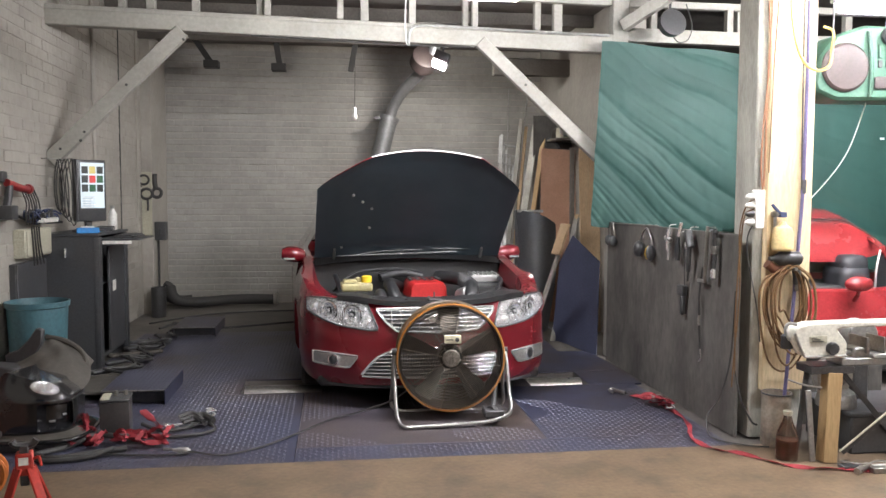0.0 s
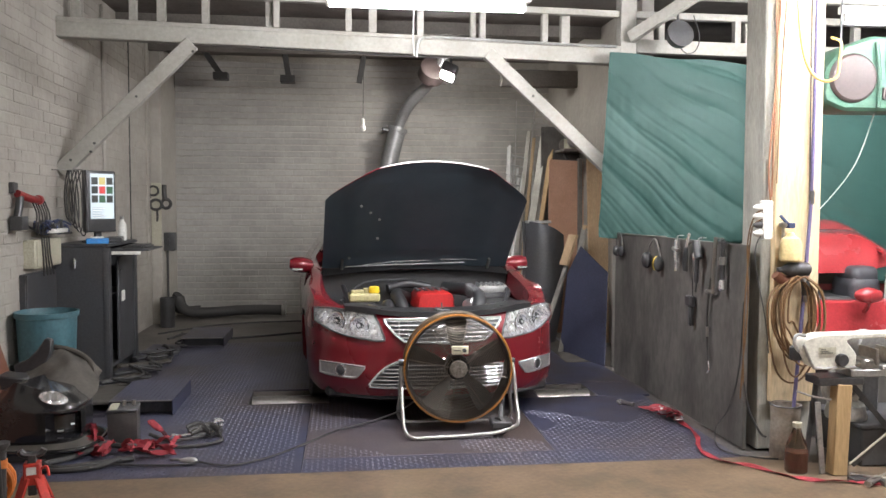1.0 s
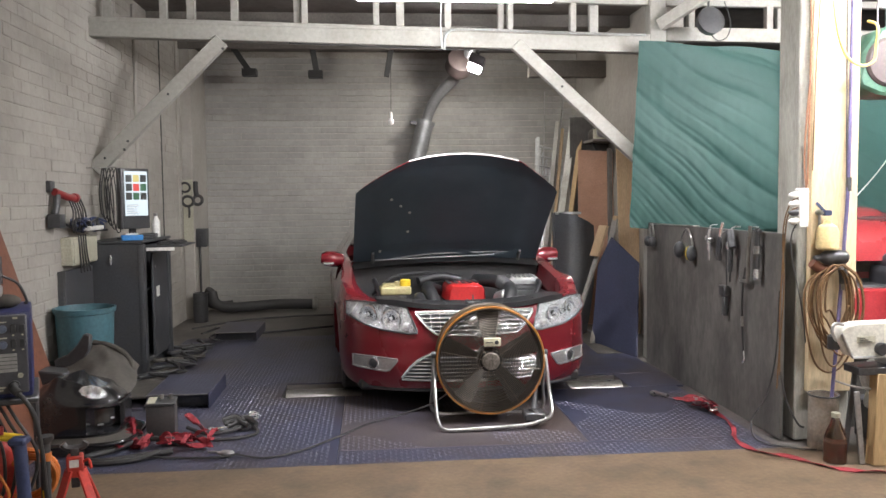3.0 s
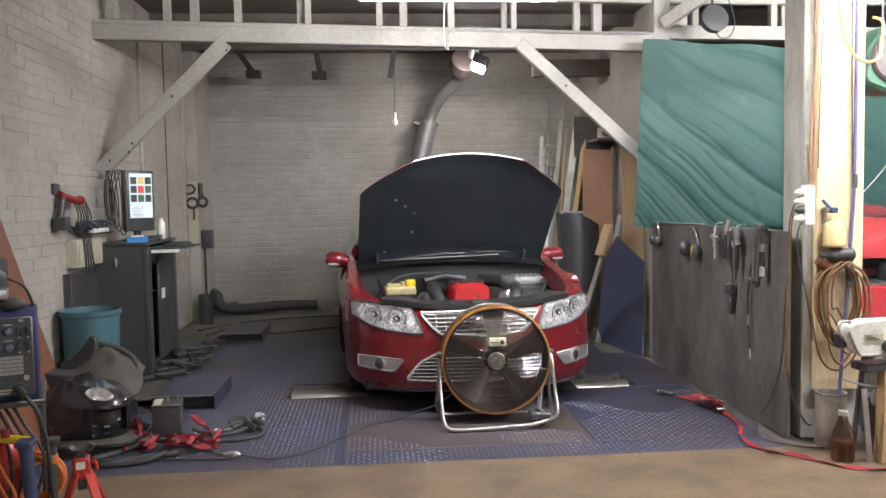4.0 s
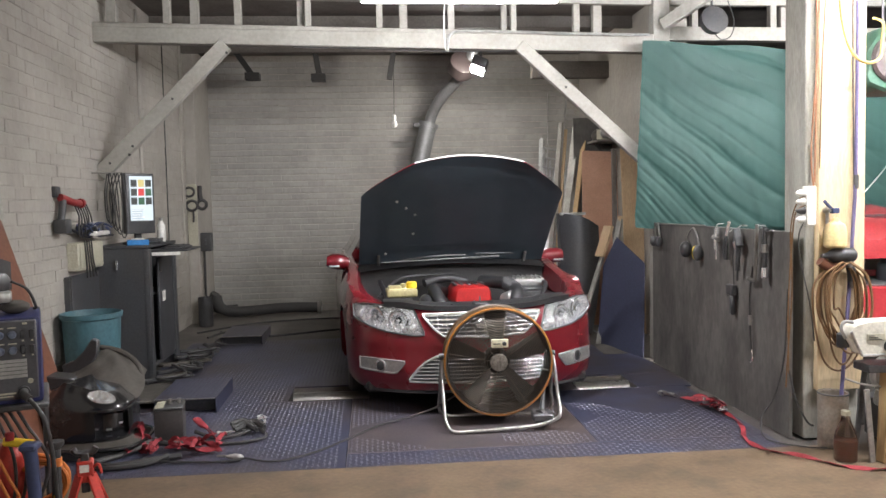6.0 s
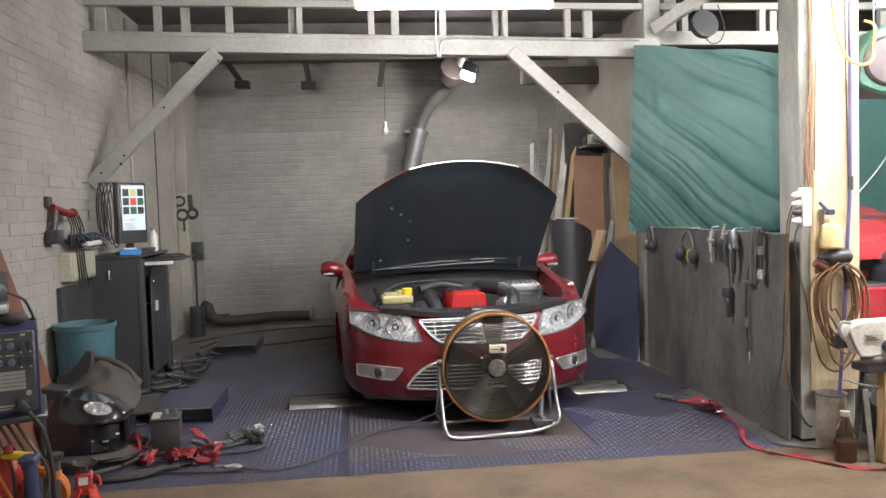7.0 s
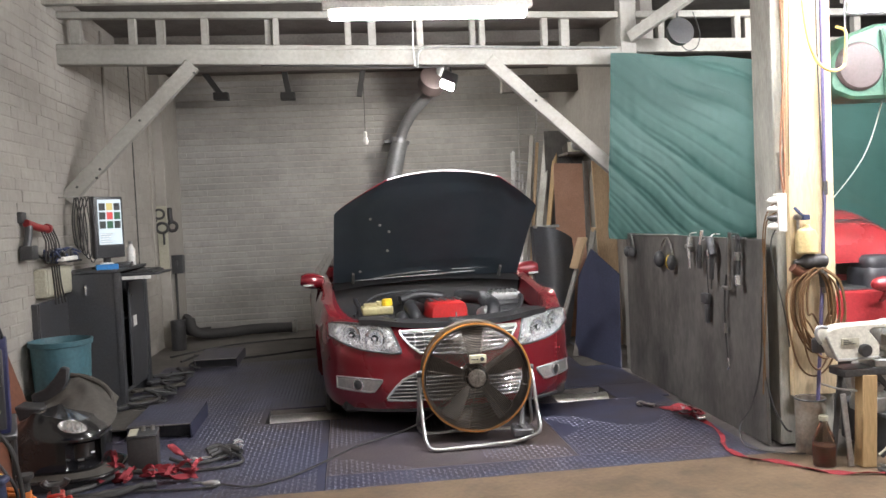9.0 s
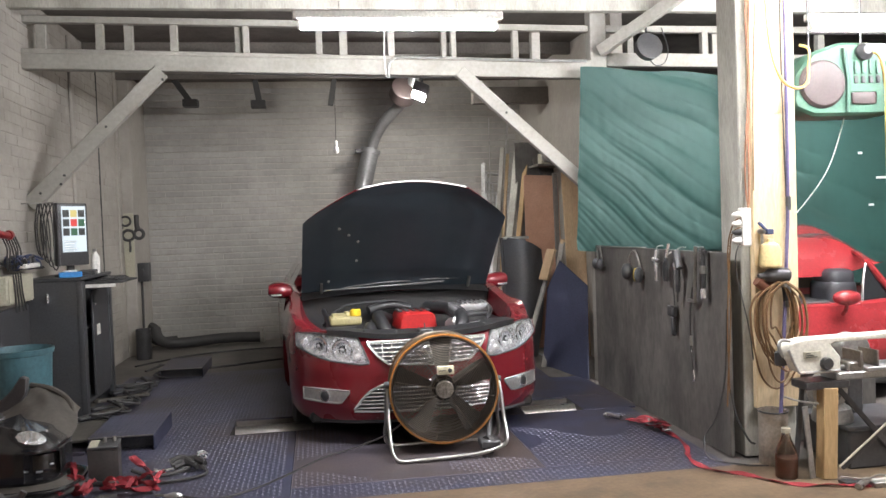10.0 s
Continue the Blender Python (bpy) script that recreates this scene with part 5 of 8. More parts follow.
for pts, r in ((((-1.30, 5.10, 0.05), (-1.45, 4.92, 0.02), (-1.56, 4.80, 0.018), (-1.45, 4.72, 0.018), (-1.25, 4.80, 0.018), (-1.10, 4.86, 0.018)), 0.018), (((-1.55, 4.98, 0.02), (-1.62, 4.84, 0.018), (-1.50, 4.69, 0.018), (-1.28, 4.72, 0.018), (-1.16, 4.80, 0.04)), 0.016),
               (((-1.36, 5.16, 0.02), (-1.28, 5.04, 0.05), (-1.16, 5.02, 0.04), (-1.05, 5.10, 0.03)), 0.018), (((-1.10, 5.24, 0.05), (-0.98, 5.20, 0.02), (-0.86, 5.22, 0.02), (-0.76, 5.30, 0.03)), 0.012),
               (((-1.10, 5.10, 0.05), (-0.95, 5.08, 0.014), (-0.78, 5.09, 0.014), (-0.66, 5.16, 0.02), (-0.68, 5.24, 0.04)), 0.010), (((-1.24, 4.78, 0.014), (-1.0, 4.74, 0.012), (-0.8, 4.73, 0.012), (-0.72, 4.75, 0.02)), 0.007)):
    part("lead", tube(pts, r, 8, 8), BLACK_RUBBER, t)
t = thing("tie_down_hooks", "black strap bundle with bright steel hooks", "hooks", (0, 0, 0))
for k in range(7):
    c = (-0.80 + rnd.uniform(-0.05, 0.05), 5.31 + rnd.uniform(-0.06, 0.06))
    part("strap", tube([(c[0] - 0.07, c[1], 0.02 + 0.008 * k), (c[0], c[1] + 0.03, 0.035 + 0.008 * k), (c[0] + 0.07, c[1] - 0.01, 0.02 + 0.006 * k)], 0.017, 6, 4), BLACK_RUBBER, t)
for pts in (((-0.86, 5.28, 0.03), (-0.93, 5.27, 0.025), (-0.97, 5.28, 0.03), (-0.96, 5.25, 0.035)), ((-0.76, 5.36, 0.05), (-0.73, 5.46, 0.06), (-0.70, 5.53, 0.04), (-0.735, 5.56, 0.05), (-0.76, 5.52, 0.05)), ((-0.74, 5.40, 0.03), (-0.70, 5.48, 0.03), (-0.72, 5.53, 0.03))):
    part("hook", tube(pts, 0.010, 8, 5), CHROME, t)
t = thing("power_lead", "thin black power lead with a clear plug", "power lead", (0, 0, 0))
part("cable", tube([(-0.72, 4.75, 0.02), (-0.55, 4.70, 0.009), (-0.35, 4.82, 0.009), (-0.15, 5.07, 0.009), (0.05, 5.36, 0.009), (0.25, 5.45, 0.03), (0.44, 5.42, 0.10), (0.55, 5.38, 0.18)], 0.006, 6, 8), BLACK_RUBBER, t)
part("plug", lathe([(0.009, 0), (0.019, 0.015), (0.021, 0.055), (0.015, 0.075), (0.008, 0.10)], 12, m=pose(-0.73, 4.755, 0.022, 0, -88, -8)), BEZEL_SILVER, t, "clear grey plug")
part("pin", rod((-0.83, 4.77, 0.03), (-0.88, 4.775, 0.03), 0.008, 6), STEEL, t)

# black nose panel of another car, lying on the floor
GLOSS_BLACK = material("gloss_black_paint", (0.012, 0.012, 0.014), 0.18, second=(0.02, 0.02, 0.02), amount=0.5, scale=4, bump=0.0, coat=0.7, dirt=(0.06, 0.055, 0.05), dirt_amount=0.4, dirt_scale=4)
DUSTY_PLASTIC = material("dusty_grey_plastic", (0.072, 0.064, 0.054), 0.8, second=(0.045, 0.04, 0.035), amount=0.7, scale=6, grain=40, bump=0.12)
nose_ = thing("car_bumper", "black front bumper of another car on floor", "car part", (-1.70, 5.08, 0.0), 0)


def ease(x, a, b):
    t_ = min(max((x - a) / (b - a), 0.0), 1.0)
    return t_ * t_ * (3 - 2 * t_)


def squared(x, p):
    return math.copysign(abs(x) ** p, x)


def nose_pt(u, v, k=1.0):
    """The squared corner of the nose: u round it from the wall side to the car side, v upwards; an intake is pressed into its front."""
    a = radians(-80 + 230 * u)
    w = ease(v, 0.66, 1.05)
    f = (1 - 0.34 * w) * (0.95 + 0.05 * ease(v, 0.0, 0.3))
    hollow = ease(u, 0.40, 0.415) * (1 - ease(u, 0.60, 0.66)) * ease(v, 0.16, 0.22) * (1 - ease(v, 0.55, 0.63))
    wing = math.exp(-((u - 0.29) / 0.07) ** 2)
    x, y = 0.275 * f * k * squared(math.sin(a), 0.62), 0.06 - 0.23 * f * k * squared(math.cos(a), 0.62)
    return Vector((x, y + 0.085 * hollow, 0.06 + 0.33 * v + 0.055 * w * wing - 0.02 * w * ease(u, 0.4, 0.6)))


part("skin", sheet(110, 44, nose_pt), GLOSS_BLACK, nose_)
part("bonnet_corner", sheet(40, 8, lambda u, v: nose_pt(u, 1.0) * (1 - v) + Vector((-0.02, 0.20, 0.43)) * v), GLOSS_BLACK, nose_)
part("splitter", sheet(60, 3, lambda u, v: nose_pt(u, 0.05, 1.0 + 0.24 * v) + Vector((0.02 * v, 0.0, 0.02 - 0.03 * v))), DUSTY_PLASTIC, nose_)
part("lip", tube([nose_pt(u, 0.05, 1.24) + Vector((0.02, 0, -0.012)) for u in np.linspace(0, 1, 50)], 0.012, 8, 1, False, False), GLOSS_BLACK, nose_)
part("skirt", sheet(60, 2, lambda u, v: nose_pt(u, 0, 1.12 + 0.06 * v) + Vector((0, 0, -0.056 + 0.06 * v))), BLACK_PLASTIC, nose_)
for u0, u1, v in ((0.435, 0.47, 0.28), (0.52, 0.545, 0.38)):
    part("intake_bar", tube([nose_pt(u0 + (u1 - u0) * q, v, 1.02) + Vector((0, -0.012, 0)) for q in np.linspace(0, 1, 6)], 0.006, 6, 1, False, False), CAST_ALU, nose_)
hl = part("headlight", sheet(16, 8, lambda u, v: nose_pt(0.375 + 0.215 * u, 0.90 + 0.22 * (1 - (2 * u - 1) ** 2) ** 0.5 * (v - 0.5), 1.02)), LAMP_SILVER, nose_, "clouded oval headlamp unit")
for u in (0.43, 0.495):
    part("bulb_ring", lathe([(0.020, 0), (0.027, 0.010), (0.018, 0.010), (0.001, 0.004)], 16, m=Matrix.Translation(nose_pt(u, 0.90, 1.02)) @ pose(0, 0, 0, 52, 0, 10)), CHROME, hl)
part("liner", sheet(30, 16, lambda u, v: (-0.20 + 0.46 * u + 0.03 * math.sin(v * 5), 0.10 + 0.46 * v - 0.06 * u, 0.35 + 0.07 * v + 0.115 * math.sin(math.pi * min(u * 0.72 + 0.16, 1)) * (0.25 + 0.75 * math.sin(v * 2.0)) - 0.18 * max(u - 0.6, 0) + 0.010 * math.sin(u * 17) * math.sin(v * 9))), DUSTY_PLASTIC, nose_, "dusty grey inner guard liner")
part("liner_rim", tube([(-0.06, 0.50, 0.545), (0.05, 0.48, 0.525), (0.14, 0.46, 0.48), (0.20, 0.42, 0.42), (0.22, 0.36, 0.36)], 0.018, 8, 5), DUSTY_PLASTIC, nose_)
part("bracket", prism([(-0.22, 0.36), (-0.10, 0.40), (-0.02, 0.53), (-0.01, 0.62), (-0.05, 0.635), (-0.10, 0.56), (-0.16, 0.50), (-0.24, 0.47)], 0.05, "y", 0.008, m=Matrix.Translation((0, 0.30, 0))), BLACK_PLASTIC, nose_, "torn black plastic bracket")
part("bracket", prism([(-0.28, 0.30), (-0.12, 0.34), (-0.10, 0.42), (-0.28, 0.44)], 0.16, "y", 0.008, m=Matrix.Translation((0, 0.12, 0))), BLACK_PLASTIC, nose_)
part("inner_support", box(-0.20, 0.20, 0.08, 0.30, 0.0, 0.34, 0.03, 2), BLACK_PLASTIC, nose_)

t = thing("plastic_trims", "pile of dusty dark plastic car trims", "car parts", (0, 0, 0))
for k in range(9):
    y0 = 6.15 + 0.22 * k
    part("trim_strip", beam_between((-1.80 + rnd.uniform(-0.02, 0.05), y0, 0.05 + 0.02 * (k % 3)), (-1.62 + rnd.uniform(0.0, 0.16), y0 + rnd.uniform(0.3, 0.5), 0.03 + 0.015 * (k % 2)), 0.07, 0.03, 0.008), rnd.choice((BLACK_PLASTIC, DUSTY_PLASTIC)), t)
for k in range(8):
    pts = [(-1.62 + rnd.uniform(-0.1, 0.16), 6.6 + 0.3 * k + 0.11 * i, 0.03 + rnd.uniform(0, 0.08)) for i in range(5)]
    part("loose_cable", tube(pts, 0.012, 6, 5), BLACK_RUBBER, t)
part("grey_panel", box(-1.78, -1.52, 6.0, 6.55, 0.055, 0.075, 0.006, 1, None, Matrix.Translation((0, 0, 0))), DUSTY_PLASTIC, t, "flat grey plastic panel")
t = thing("air_line", "thin dark air line lying across rear floor", "hose", (0, 0, 0))
part("line", tube([(-1.6, 8.9, 0.0), (-1.3, 9.15, 0.0), (-0.9, 9.3, 0.0), (-0.5, 9.5, 0.0), (-0.2, 9.6, 0.0)], 0.012, 6, 6), BLACK_RUBBER, t)
part("line", tube([(-2.0, 9.6, 0.0), (-1.5, 10.2, 0.0), (-0.9, 10.45, 0.0), (-0.3, 10.5, 0.0)], 0.010, 6, 6), BLACK_RUBBER, t)

# ---- welder trolley near the camera ----
WELD_GREY = material("welder_front_grey", (0.07, 0.071, 0.078), 0.5, second=(0.04, 0.041, 0.046), amount=0.5, scale=5, grain=80, bump=0.04)
WELD_BLUE = material("welder_blue_edge", (0.022, 0.026, 0.095), 0.5, second=(0.016, 0.02, 0.07), amount=0.5, scale=5, bump=0.03)
KNOB_BLUE = material("knob_blue_grey", (0.13, 0.155, 0.21), 0.45, second=(0.08, 0.10, 0.15), amount=0.5, scale=20, bump=0.02)
RED_PAINT = material("red_jack_paint", (0.52, 0.045, 0.03), 0.42, second=(0.40, 0.03, 0.02), amount=0.5, scale=8, bump=0.06, dirt=(0.12, 0.05, 0.04), dirt_amount=0.35, dirt_scale=8)
ORANGE = material("orange_rubber", (0.62, 0.19, 0.04), 0.55, second=(0.48, 0.13, 0.03), amount=0.5, scale=14, bump=0.04)
tro = thing("welding_trolley", "black steel welding trolley with two shelves", "trolley", (-1.36, 3.63, 0.0), 21)
part("shelf", box(-0.42, 0.02, -0.03, 0.42, 0.625, 0.65, 0.006), DARK_STEEL, tro)
part("shelf", box(-0.42, 0.02, -0.03, 0.42, 0.10, 0.12, 0.006), DARK_STEEL, tro)
for x, y in ((-0.40, -0.01), (0.0, 0.40), (-0.40, 0.40)):
    part("leg", rod((x, y, 0.06), (x, y, 0.63), 0.014, 8), DARK_STEEL, tro)
part("leg", tube([(-0.235, -0.04, 0.63), (-0.215, -0.05, 0.55), (-0.20, -0.05, 0.3), (-0.20, -0.04, 0.06)], 0.022, 10, 5), DARK_STEEL, tro)
for x, y in ((-0.40, -0.01), (0.0, 0.40), (-0.40, 0.40), (-0.20, -0.04)):
    part("castor", lathe([(0.015, -0.014), (0.035, -0.012), (0.035, 0.012), (0.015, 0.014)], 16, m=pose(x, y, 0.036, 0, 90, 0)), BLACK_RUBBER, tro)
wel = thing("welder", "grey and blue welding machine with control knobs", "welder", (-1.36, 3.63, 0.65), 21)
part("case", box(-0.31, 0.0, 0.0, 0.40, 0.0, 0.36, 0.014, 2), WELD_BLUE, wel, "dark blue casing")
face = part("front_panel", box(-0.305, -0.014, -0.012, 0.004, 0.02, 0.35, 0.006), WELD_GREY, wel)
for i in range(3):
    for j in range(2):
        x, z = -0.197 + 0.046 * i, 0.292 - 0.066 * j
        part("knob", lathe([(0.017, 0), (0.016, 0.012), (0.012, 0.02), (0.001, 0.021)], 16, m=Matrix.Translation((x, -0.012, z)) @ up), KNOB_BLUE, face)
        part("text_bar", box(x - 0.016, x + 0.016, -0.0145, -0.0125, z + 0.026, z + 0.031), CREAM, face)
for i in range(2):
    for j in range(2):
        x, z = -0.066 + 0.034 * i, 0.292 - 0.062 * j
        part("switch", box(x - 0.010, x + 0.010, -0.022, -0.012, z - 0.018, z + 0.018, 0.003), BLACK_PLASTIC, face)
        part("dot", box(x - 0.004, x + 0.004, -0.0145, -0.0125, z - 0.030, z - 0.024), CREAM, face)
part("text_bar", box(-0.225, -0.15, -0.0145, -0.0125, 0.332, 0.342), CREAM, face)
part("text_bar", box(-0.066, -0.048, -0.0145, -0.0125, 0.332, 0.340), CREAM, face)
for k in range(5):
    part("vent_slot", box(-0.165, -0.055, -0.015, -0.0122, 0.125 + 0.016 * k, 0.112 + 0.016 * k), CAST_ALU, face)
part("emblem", lathe([(0.011, 0), (0.011, 0.003), (0.006, 0.003)], 16, m=Matrix.Translation((-0.045, -0.012, 0.095)) @ up), CREAM, face)
part("text_bar", box(-0.17, -0.10, -0.0145, -0.0125, 0.045, 0.052), CREAM, face)
part("text_bar", box(-0.16, -0.11, -0.0145, -0.0125, 0.034, 0.039), CREAM, face)
for x in (-0.20, -0.07):
    s_ = part("socket", lathe([(0.022, 0), (0.022, 0.02), (0.014, 0.022)], 16, m=Matrix.Translation((x, -0.012, 0.055)) @ up), BLACK_PLASTIC, face)
part("plug", tube([(-0.07, -0.03, 0.055), (-0.07, -0.09, 0.055), (-0.05, -0.12, 0.04)], 0.017, 10, 4), BLACK_RUBBER, wel)
part("lead", tube([(-0.05, -0.12, 0.04), (0.0, -0.16, -0.04), (0.025, -0.15, -0.2), (0.035, -0.1, -0.40), (0.06, -0.02, -0.6), (0.10, 0.03, -0.638)], 0.009, 8, 8), BLACK_RUBBER, wel)
t = thing("welding_gear", "black welding mask and gear on the welder", "welding mask", (-1.40, 3.72, 1.01), 21)
part("mask", sheet(14, 10, lambda u, v: (-0.27 + 0.17 * u, 0.02 + 0.08 * math.cos(math.pi * (u - 0.5)) * -1 + 0.1, 0.10 + 0.12 * v + 0.03 * math.sin(math.pi * u))), BLACK_PLASTIC, t)
part("shell", sphere((-0.20, 0.12, 0.13), 0.10, None, 1.0, 0.9, 0.9), BLACK_PLASTIC, t)
part("visor_frame", box(-0.29, -0.10, -0.02, 0.10, 0.055, 0.10, 0.012, 2), CAST_ALU, t)
part("gas_fitting", lathe([(0.02, 0), (0.022, 0.03), (0.016, 0.04), (0.016, 0.16), (0.001, 0.165)], 14, m=pose(-0.29, 0.05, 0.03, 0, 82, 8)), CHROME, t)
part("glove", sphere((-0.09, 0.06, 0.03), 0.05, None, 1.2, 1, 0.6), DUSTY_PLASTIC, t)
part("cable", tube([(-0.10, 0.05, 0.14), (-0.04, 0.08, 0.10), (-0.01, 0.12, 0.02), (-0.02, 0.2, 0.004)], 0.006, 6, 6), BLACK_RUBBER, t)
t = thing("welding_cables", "loops of grey welding cable under the trolley", "cables", (0, 0, 0))
for k in range(4):
    x = -1.56 + 0.035 * k
    part("loop", tube([(x, 3.60, 0.62), (x + 0.05, 3.57, 0.56), (x + 0.10 + 0.01 * k, 3.56, 0.42), (x + 0.09, 3.56, 0.26), (x + 0.02, 3.57, 0.18 - 0.01 * k), (x - 0.04, 3.58, 0.25)], 0.007, 8, 6), BLACK_RUBBER if k % 3 else DARK_STEEL, t)
for k in range(2):
    part("orange_lead", tube([(-1.62, 3.52, 0.55 - 0.1 * k), (-1.52, 3.49, 0.50 - 0.09 * k), (-1.46, 3.49, 0.38 - 0.09 * k), (-1.42, 3.5, 0.26 - 0.06 * k), (-1.50, 3.5, 0.16)], 0.006, 8, 6), ORANGE, t, "orange lead")
t = thing("gas_torch", "yellow and dark gas torch hung on trolley", "torch", (-1.41, 3.50, 0.52), 0)
part("grip", rod((-0.06, 0, 0), (0.05, 0, -0.015), 0.018, 10), YELLOW, t)
part("tip", rod((-0.16, 0, 0.02), (-0.06, 0, 0), 0.009, 8), STEEL, t)
part("valve", lathe([(0.018, 0), (0.018, 0.03), (0.001, 0.032)], 10, m=pose(-0.03, -0.02, 0.01)), RED_PLASTIC, t)
t = thing("hydraulic_jack", "blue-handled trolley jack with an orange band", "jack", (-1.35, 3.48, 0.0), 0)
part("handle", rod((0.01, 0.0, 0.06), (0.0, -0.03, 0.50), 0.026, 12), CABLE_BLUE, t)
part("cap", box(-0.034, 0.034, -0.064, 0.004, 0.495, 0.525, 0.008), CABLE_BLUE, t)
part("chassis", box(-0.10, 0.10, -0.06, 0.22, 0.02, 0.09, 0.015, 2), DARK_STEEL, t)
part("ram", rod((0.035, 0.12, 0.06), (0.04, 0.12, 0.45), 0.020, 12), BLACK_PLASTIC, t)
part("band", lathe([(0.024, 0), (0.024, 0.035)], 14, m=pose(0.04, 0.12, 0.38)), ORANGE, t, "orange band")
part("saddle", lathe([(0.018, 0), (0.034, 0.02), (0.034, 0.035)], 14, m=pose(0.04, 0.12, 0.45)), DARK_STEEL, t)
part("badge", box(0.03, 0.05, 0.097, 0.102, 0.20, 0.26, 0.002), YELLOW, t)
for y in (-0.05, 0.2):
    part("wheel", lathe([(0.012, -0.015), (0.035, -0.013), (0.035, 0.013), (0.012, 0.015)], 14, m=pose(0.09, y, 0.035, 0, 90, 0)), DARK_STEEL, t)
t = thing("gas_bottle", "orange gas hose reel and small red bottle", "gas bottle", (-1.50, 3.62, 0.12), 10)
part("bottle", lathe([(0.05, 0), (0.06, 0.02), (0.06, 0.30), (0.03, 0.36), (0.02, 0.37)], 18), RED_PAINT, t)
part("hose_coil", loops((0.11, -0.02, 0.18), 0.11, 4, "y", rnd, 0.010), ORANGE, t)
st = thing("axle_stand", "bright red axle stand with black ratchet post", "axle stand", (-1.31, 3.93, 0.0), 15)
for sx in (-1, 1):
    for sy in (-1, 1):
        part("leg", beam_between((sx * 0.10, sy * 0.09, 0.0), (sx * 0.026, sy * 0.024, 0.235), 0.05, 0.012, 0.003), RED_PAINT, st)
part("collar", box(-0.036, 0.036, -0.034, 0.034, 0.20, 0.30, 0.006), RED_PAINT, st)
part("base_bar", box(-0.12, 0.12, -0.105, -0.085, 0.0, 0.012, 0.003), RED_PAINT, st)
part("base_bar", box(-0.12, 0.12, 0.085, 0.105, 0.0, 0.012, 0.003), RED_PAINT, st)
part("ratchet_post", box(-0.018, 0.018, -0.018, 0.018, 0.15, 0.335, 0.004), DARK_STEEL, st)
part("saddle", tube([(-0.05, 0, 0.355), (-0.03, 0, 0.335), (0.03, 0, 0.335), (0.05, 0, 0.355)], 0.016, 8, 4), DARK_STEEL, st)
part("lever", tube([(0.035, -0.02, 0.27), (0.06, -0.03, 0.28), (0.07, -0.04, 0.24)], 0.007, 6, 4), RED_PAINT, st)
part("label", box(-0.022, 0.018, -0.0365, -0.0345, 0.25, 0.285), WHITE_METAL, st, "white sticker")

# ---- tools hanging on the partition ----
def hang(name, label, category, y, z, x=2.478):
    return thing(name, label, category, (x, y, z))


PX = -0.004
ear = hang("ear_muffs", "black ear muffs hanging from the partition edge", "ear muffs", 6.85, 1.10)
part("headband", tube([(-0.02, -0.05, 0.0), (-0.03, -0.045, 0.09), (-0.025, 0.0, 0.13), (-0.03, 0.045, 0.09), (-0.02, 0.05, 0.0)], 0.007, 6, 6), STEEL, ear)
for y in (-0.055, 0.055):
    part("cup", sphere((-0.04, y, -0.02), 0.042, None, 0.8, 0.7, 1.1), BLACK_PLASTIC, ear)
ear = hang("ear_muffs", "black and yellow ear muffs on a hook", "ear muffs", 6.06, 1.05)
part("headband", tube([(-0.02, -0.09, 0.02), (-0.03, -0.07, 0.11), (-0.025, 0.02, 0.165), (-0.03, 0.11, 0.10), (-0.02, 0.13, 0.02)], 0.007, 6, 6), STEEL, ear)
part("cup", sphere((-0.045, 0.12, 0.0), 0.056, None, 0.8, 0.9, 1.15), BLACK_PLASTIC, ear)
part("cup", sphere((-0.045, -0.09, -0.015), 0.045, None, 0.8, 0.5, 1.25), YELLOW, ear, "bright yellow ear cup")
part("cushion", sphere((-0.045, -0.115, -0.015), 0.05, None, 0.8, 0.45, 1.2), BLACK_PLASTIC, ear)
t = hang("air_ratchet", "small chrome air tool hanging by its hose", "air tool", 5.63, 1.10)
part("body", tube([(-0.04, 0.0, -0.02), (-0.04, 0.005, 0.06), (-0.035, 0.0, 0.13)], 0.017, 10, 4), CHROME, t)
part("head", rod((-0.04, -0.045, 0.05), (-0.04, 0.05, 0.065), 0.016, 10), STEEL, t)
part("stem", rod((-0.04, 0.0, -0.09), (-0.04, 0.0, -0.02), 0.011, 8), CHROME, t)
part("hook", tube([(-0.035, 0, 0.13), (-0.03, 0, 0.155), (0.015, 0, 0.16)], 0.004, 6, 4), STEEL, t)
t = hang("tin_snips", "steel snips with dark grips on the edge", "snips", 5.46, 1.12)
part("blade", rod((-0.04, -0.04, 0.16), (-0.04, 0.0, 0.06), 0.012, 8), CHROME, t)
part("grip", tube([(-0.04, 0.0, 0.07), (-0.045, 0.03, -0.02), (-0.04, 0.025, -0.10)], 0.012, 8, 5), BLACK_PLASTIC, t)
part("grip", tube([(-0.04, 0.0, 0.07), (-0.045, -0.01, -0.02), (-0.04, 0.0, -0.10)], 0.012, 8, 5), BLACK_PLASTIC, t)
part("hook", rod((-0.04, 0.0, 0.08), (0.0, 0.0, 0.10), 0.005, 6), STEEL, t)
t = hang("air_drill", "chrome air drill with a black handle", "drill", 5.24, 1.13)
part("body", tube([(-0.05, 0.05, 0.10), (-0.05, 0.02, 0.03), (-0.05, 0.0, -0.01)], 0.026, 12, 4), DARK_STEEL, t)
part("chuck", lathe([(0.024, 0), (0.026, 0.03), (0.012, 0.06), (0.001, 0.06)], 14, m=pose(-0.05, 0.05, 0.02, 160, 0, 0)), CHROME, t)
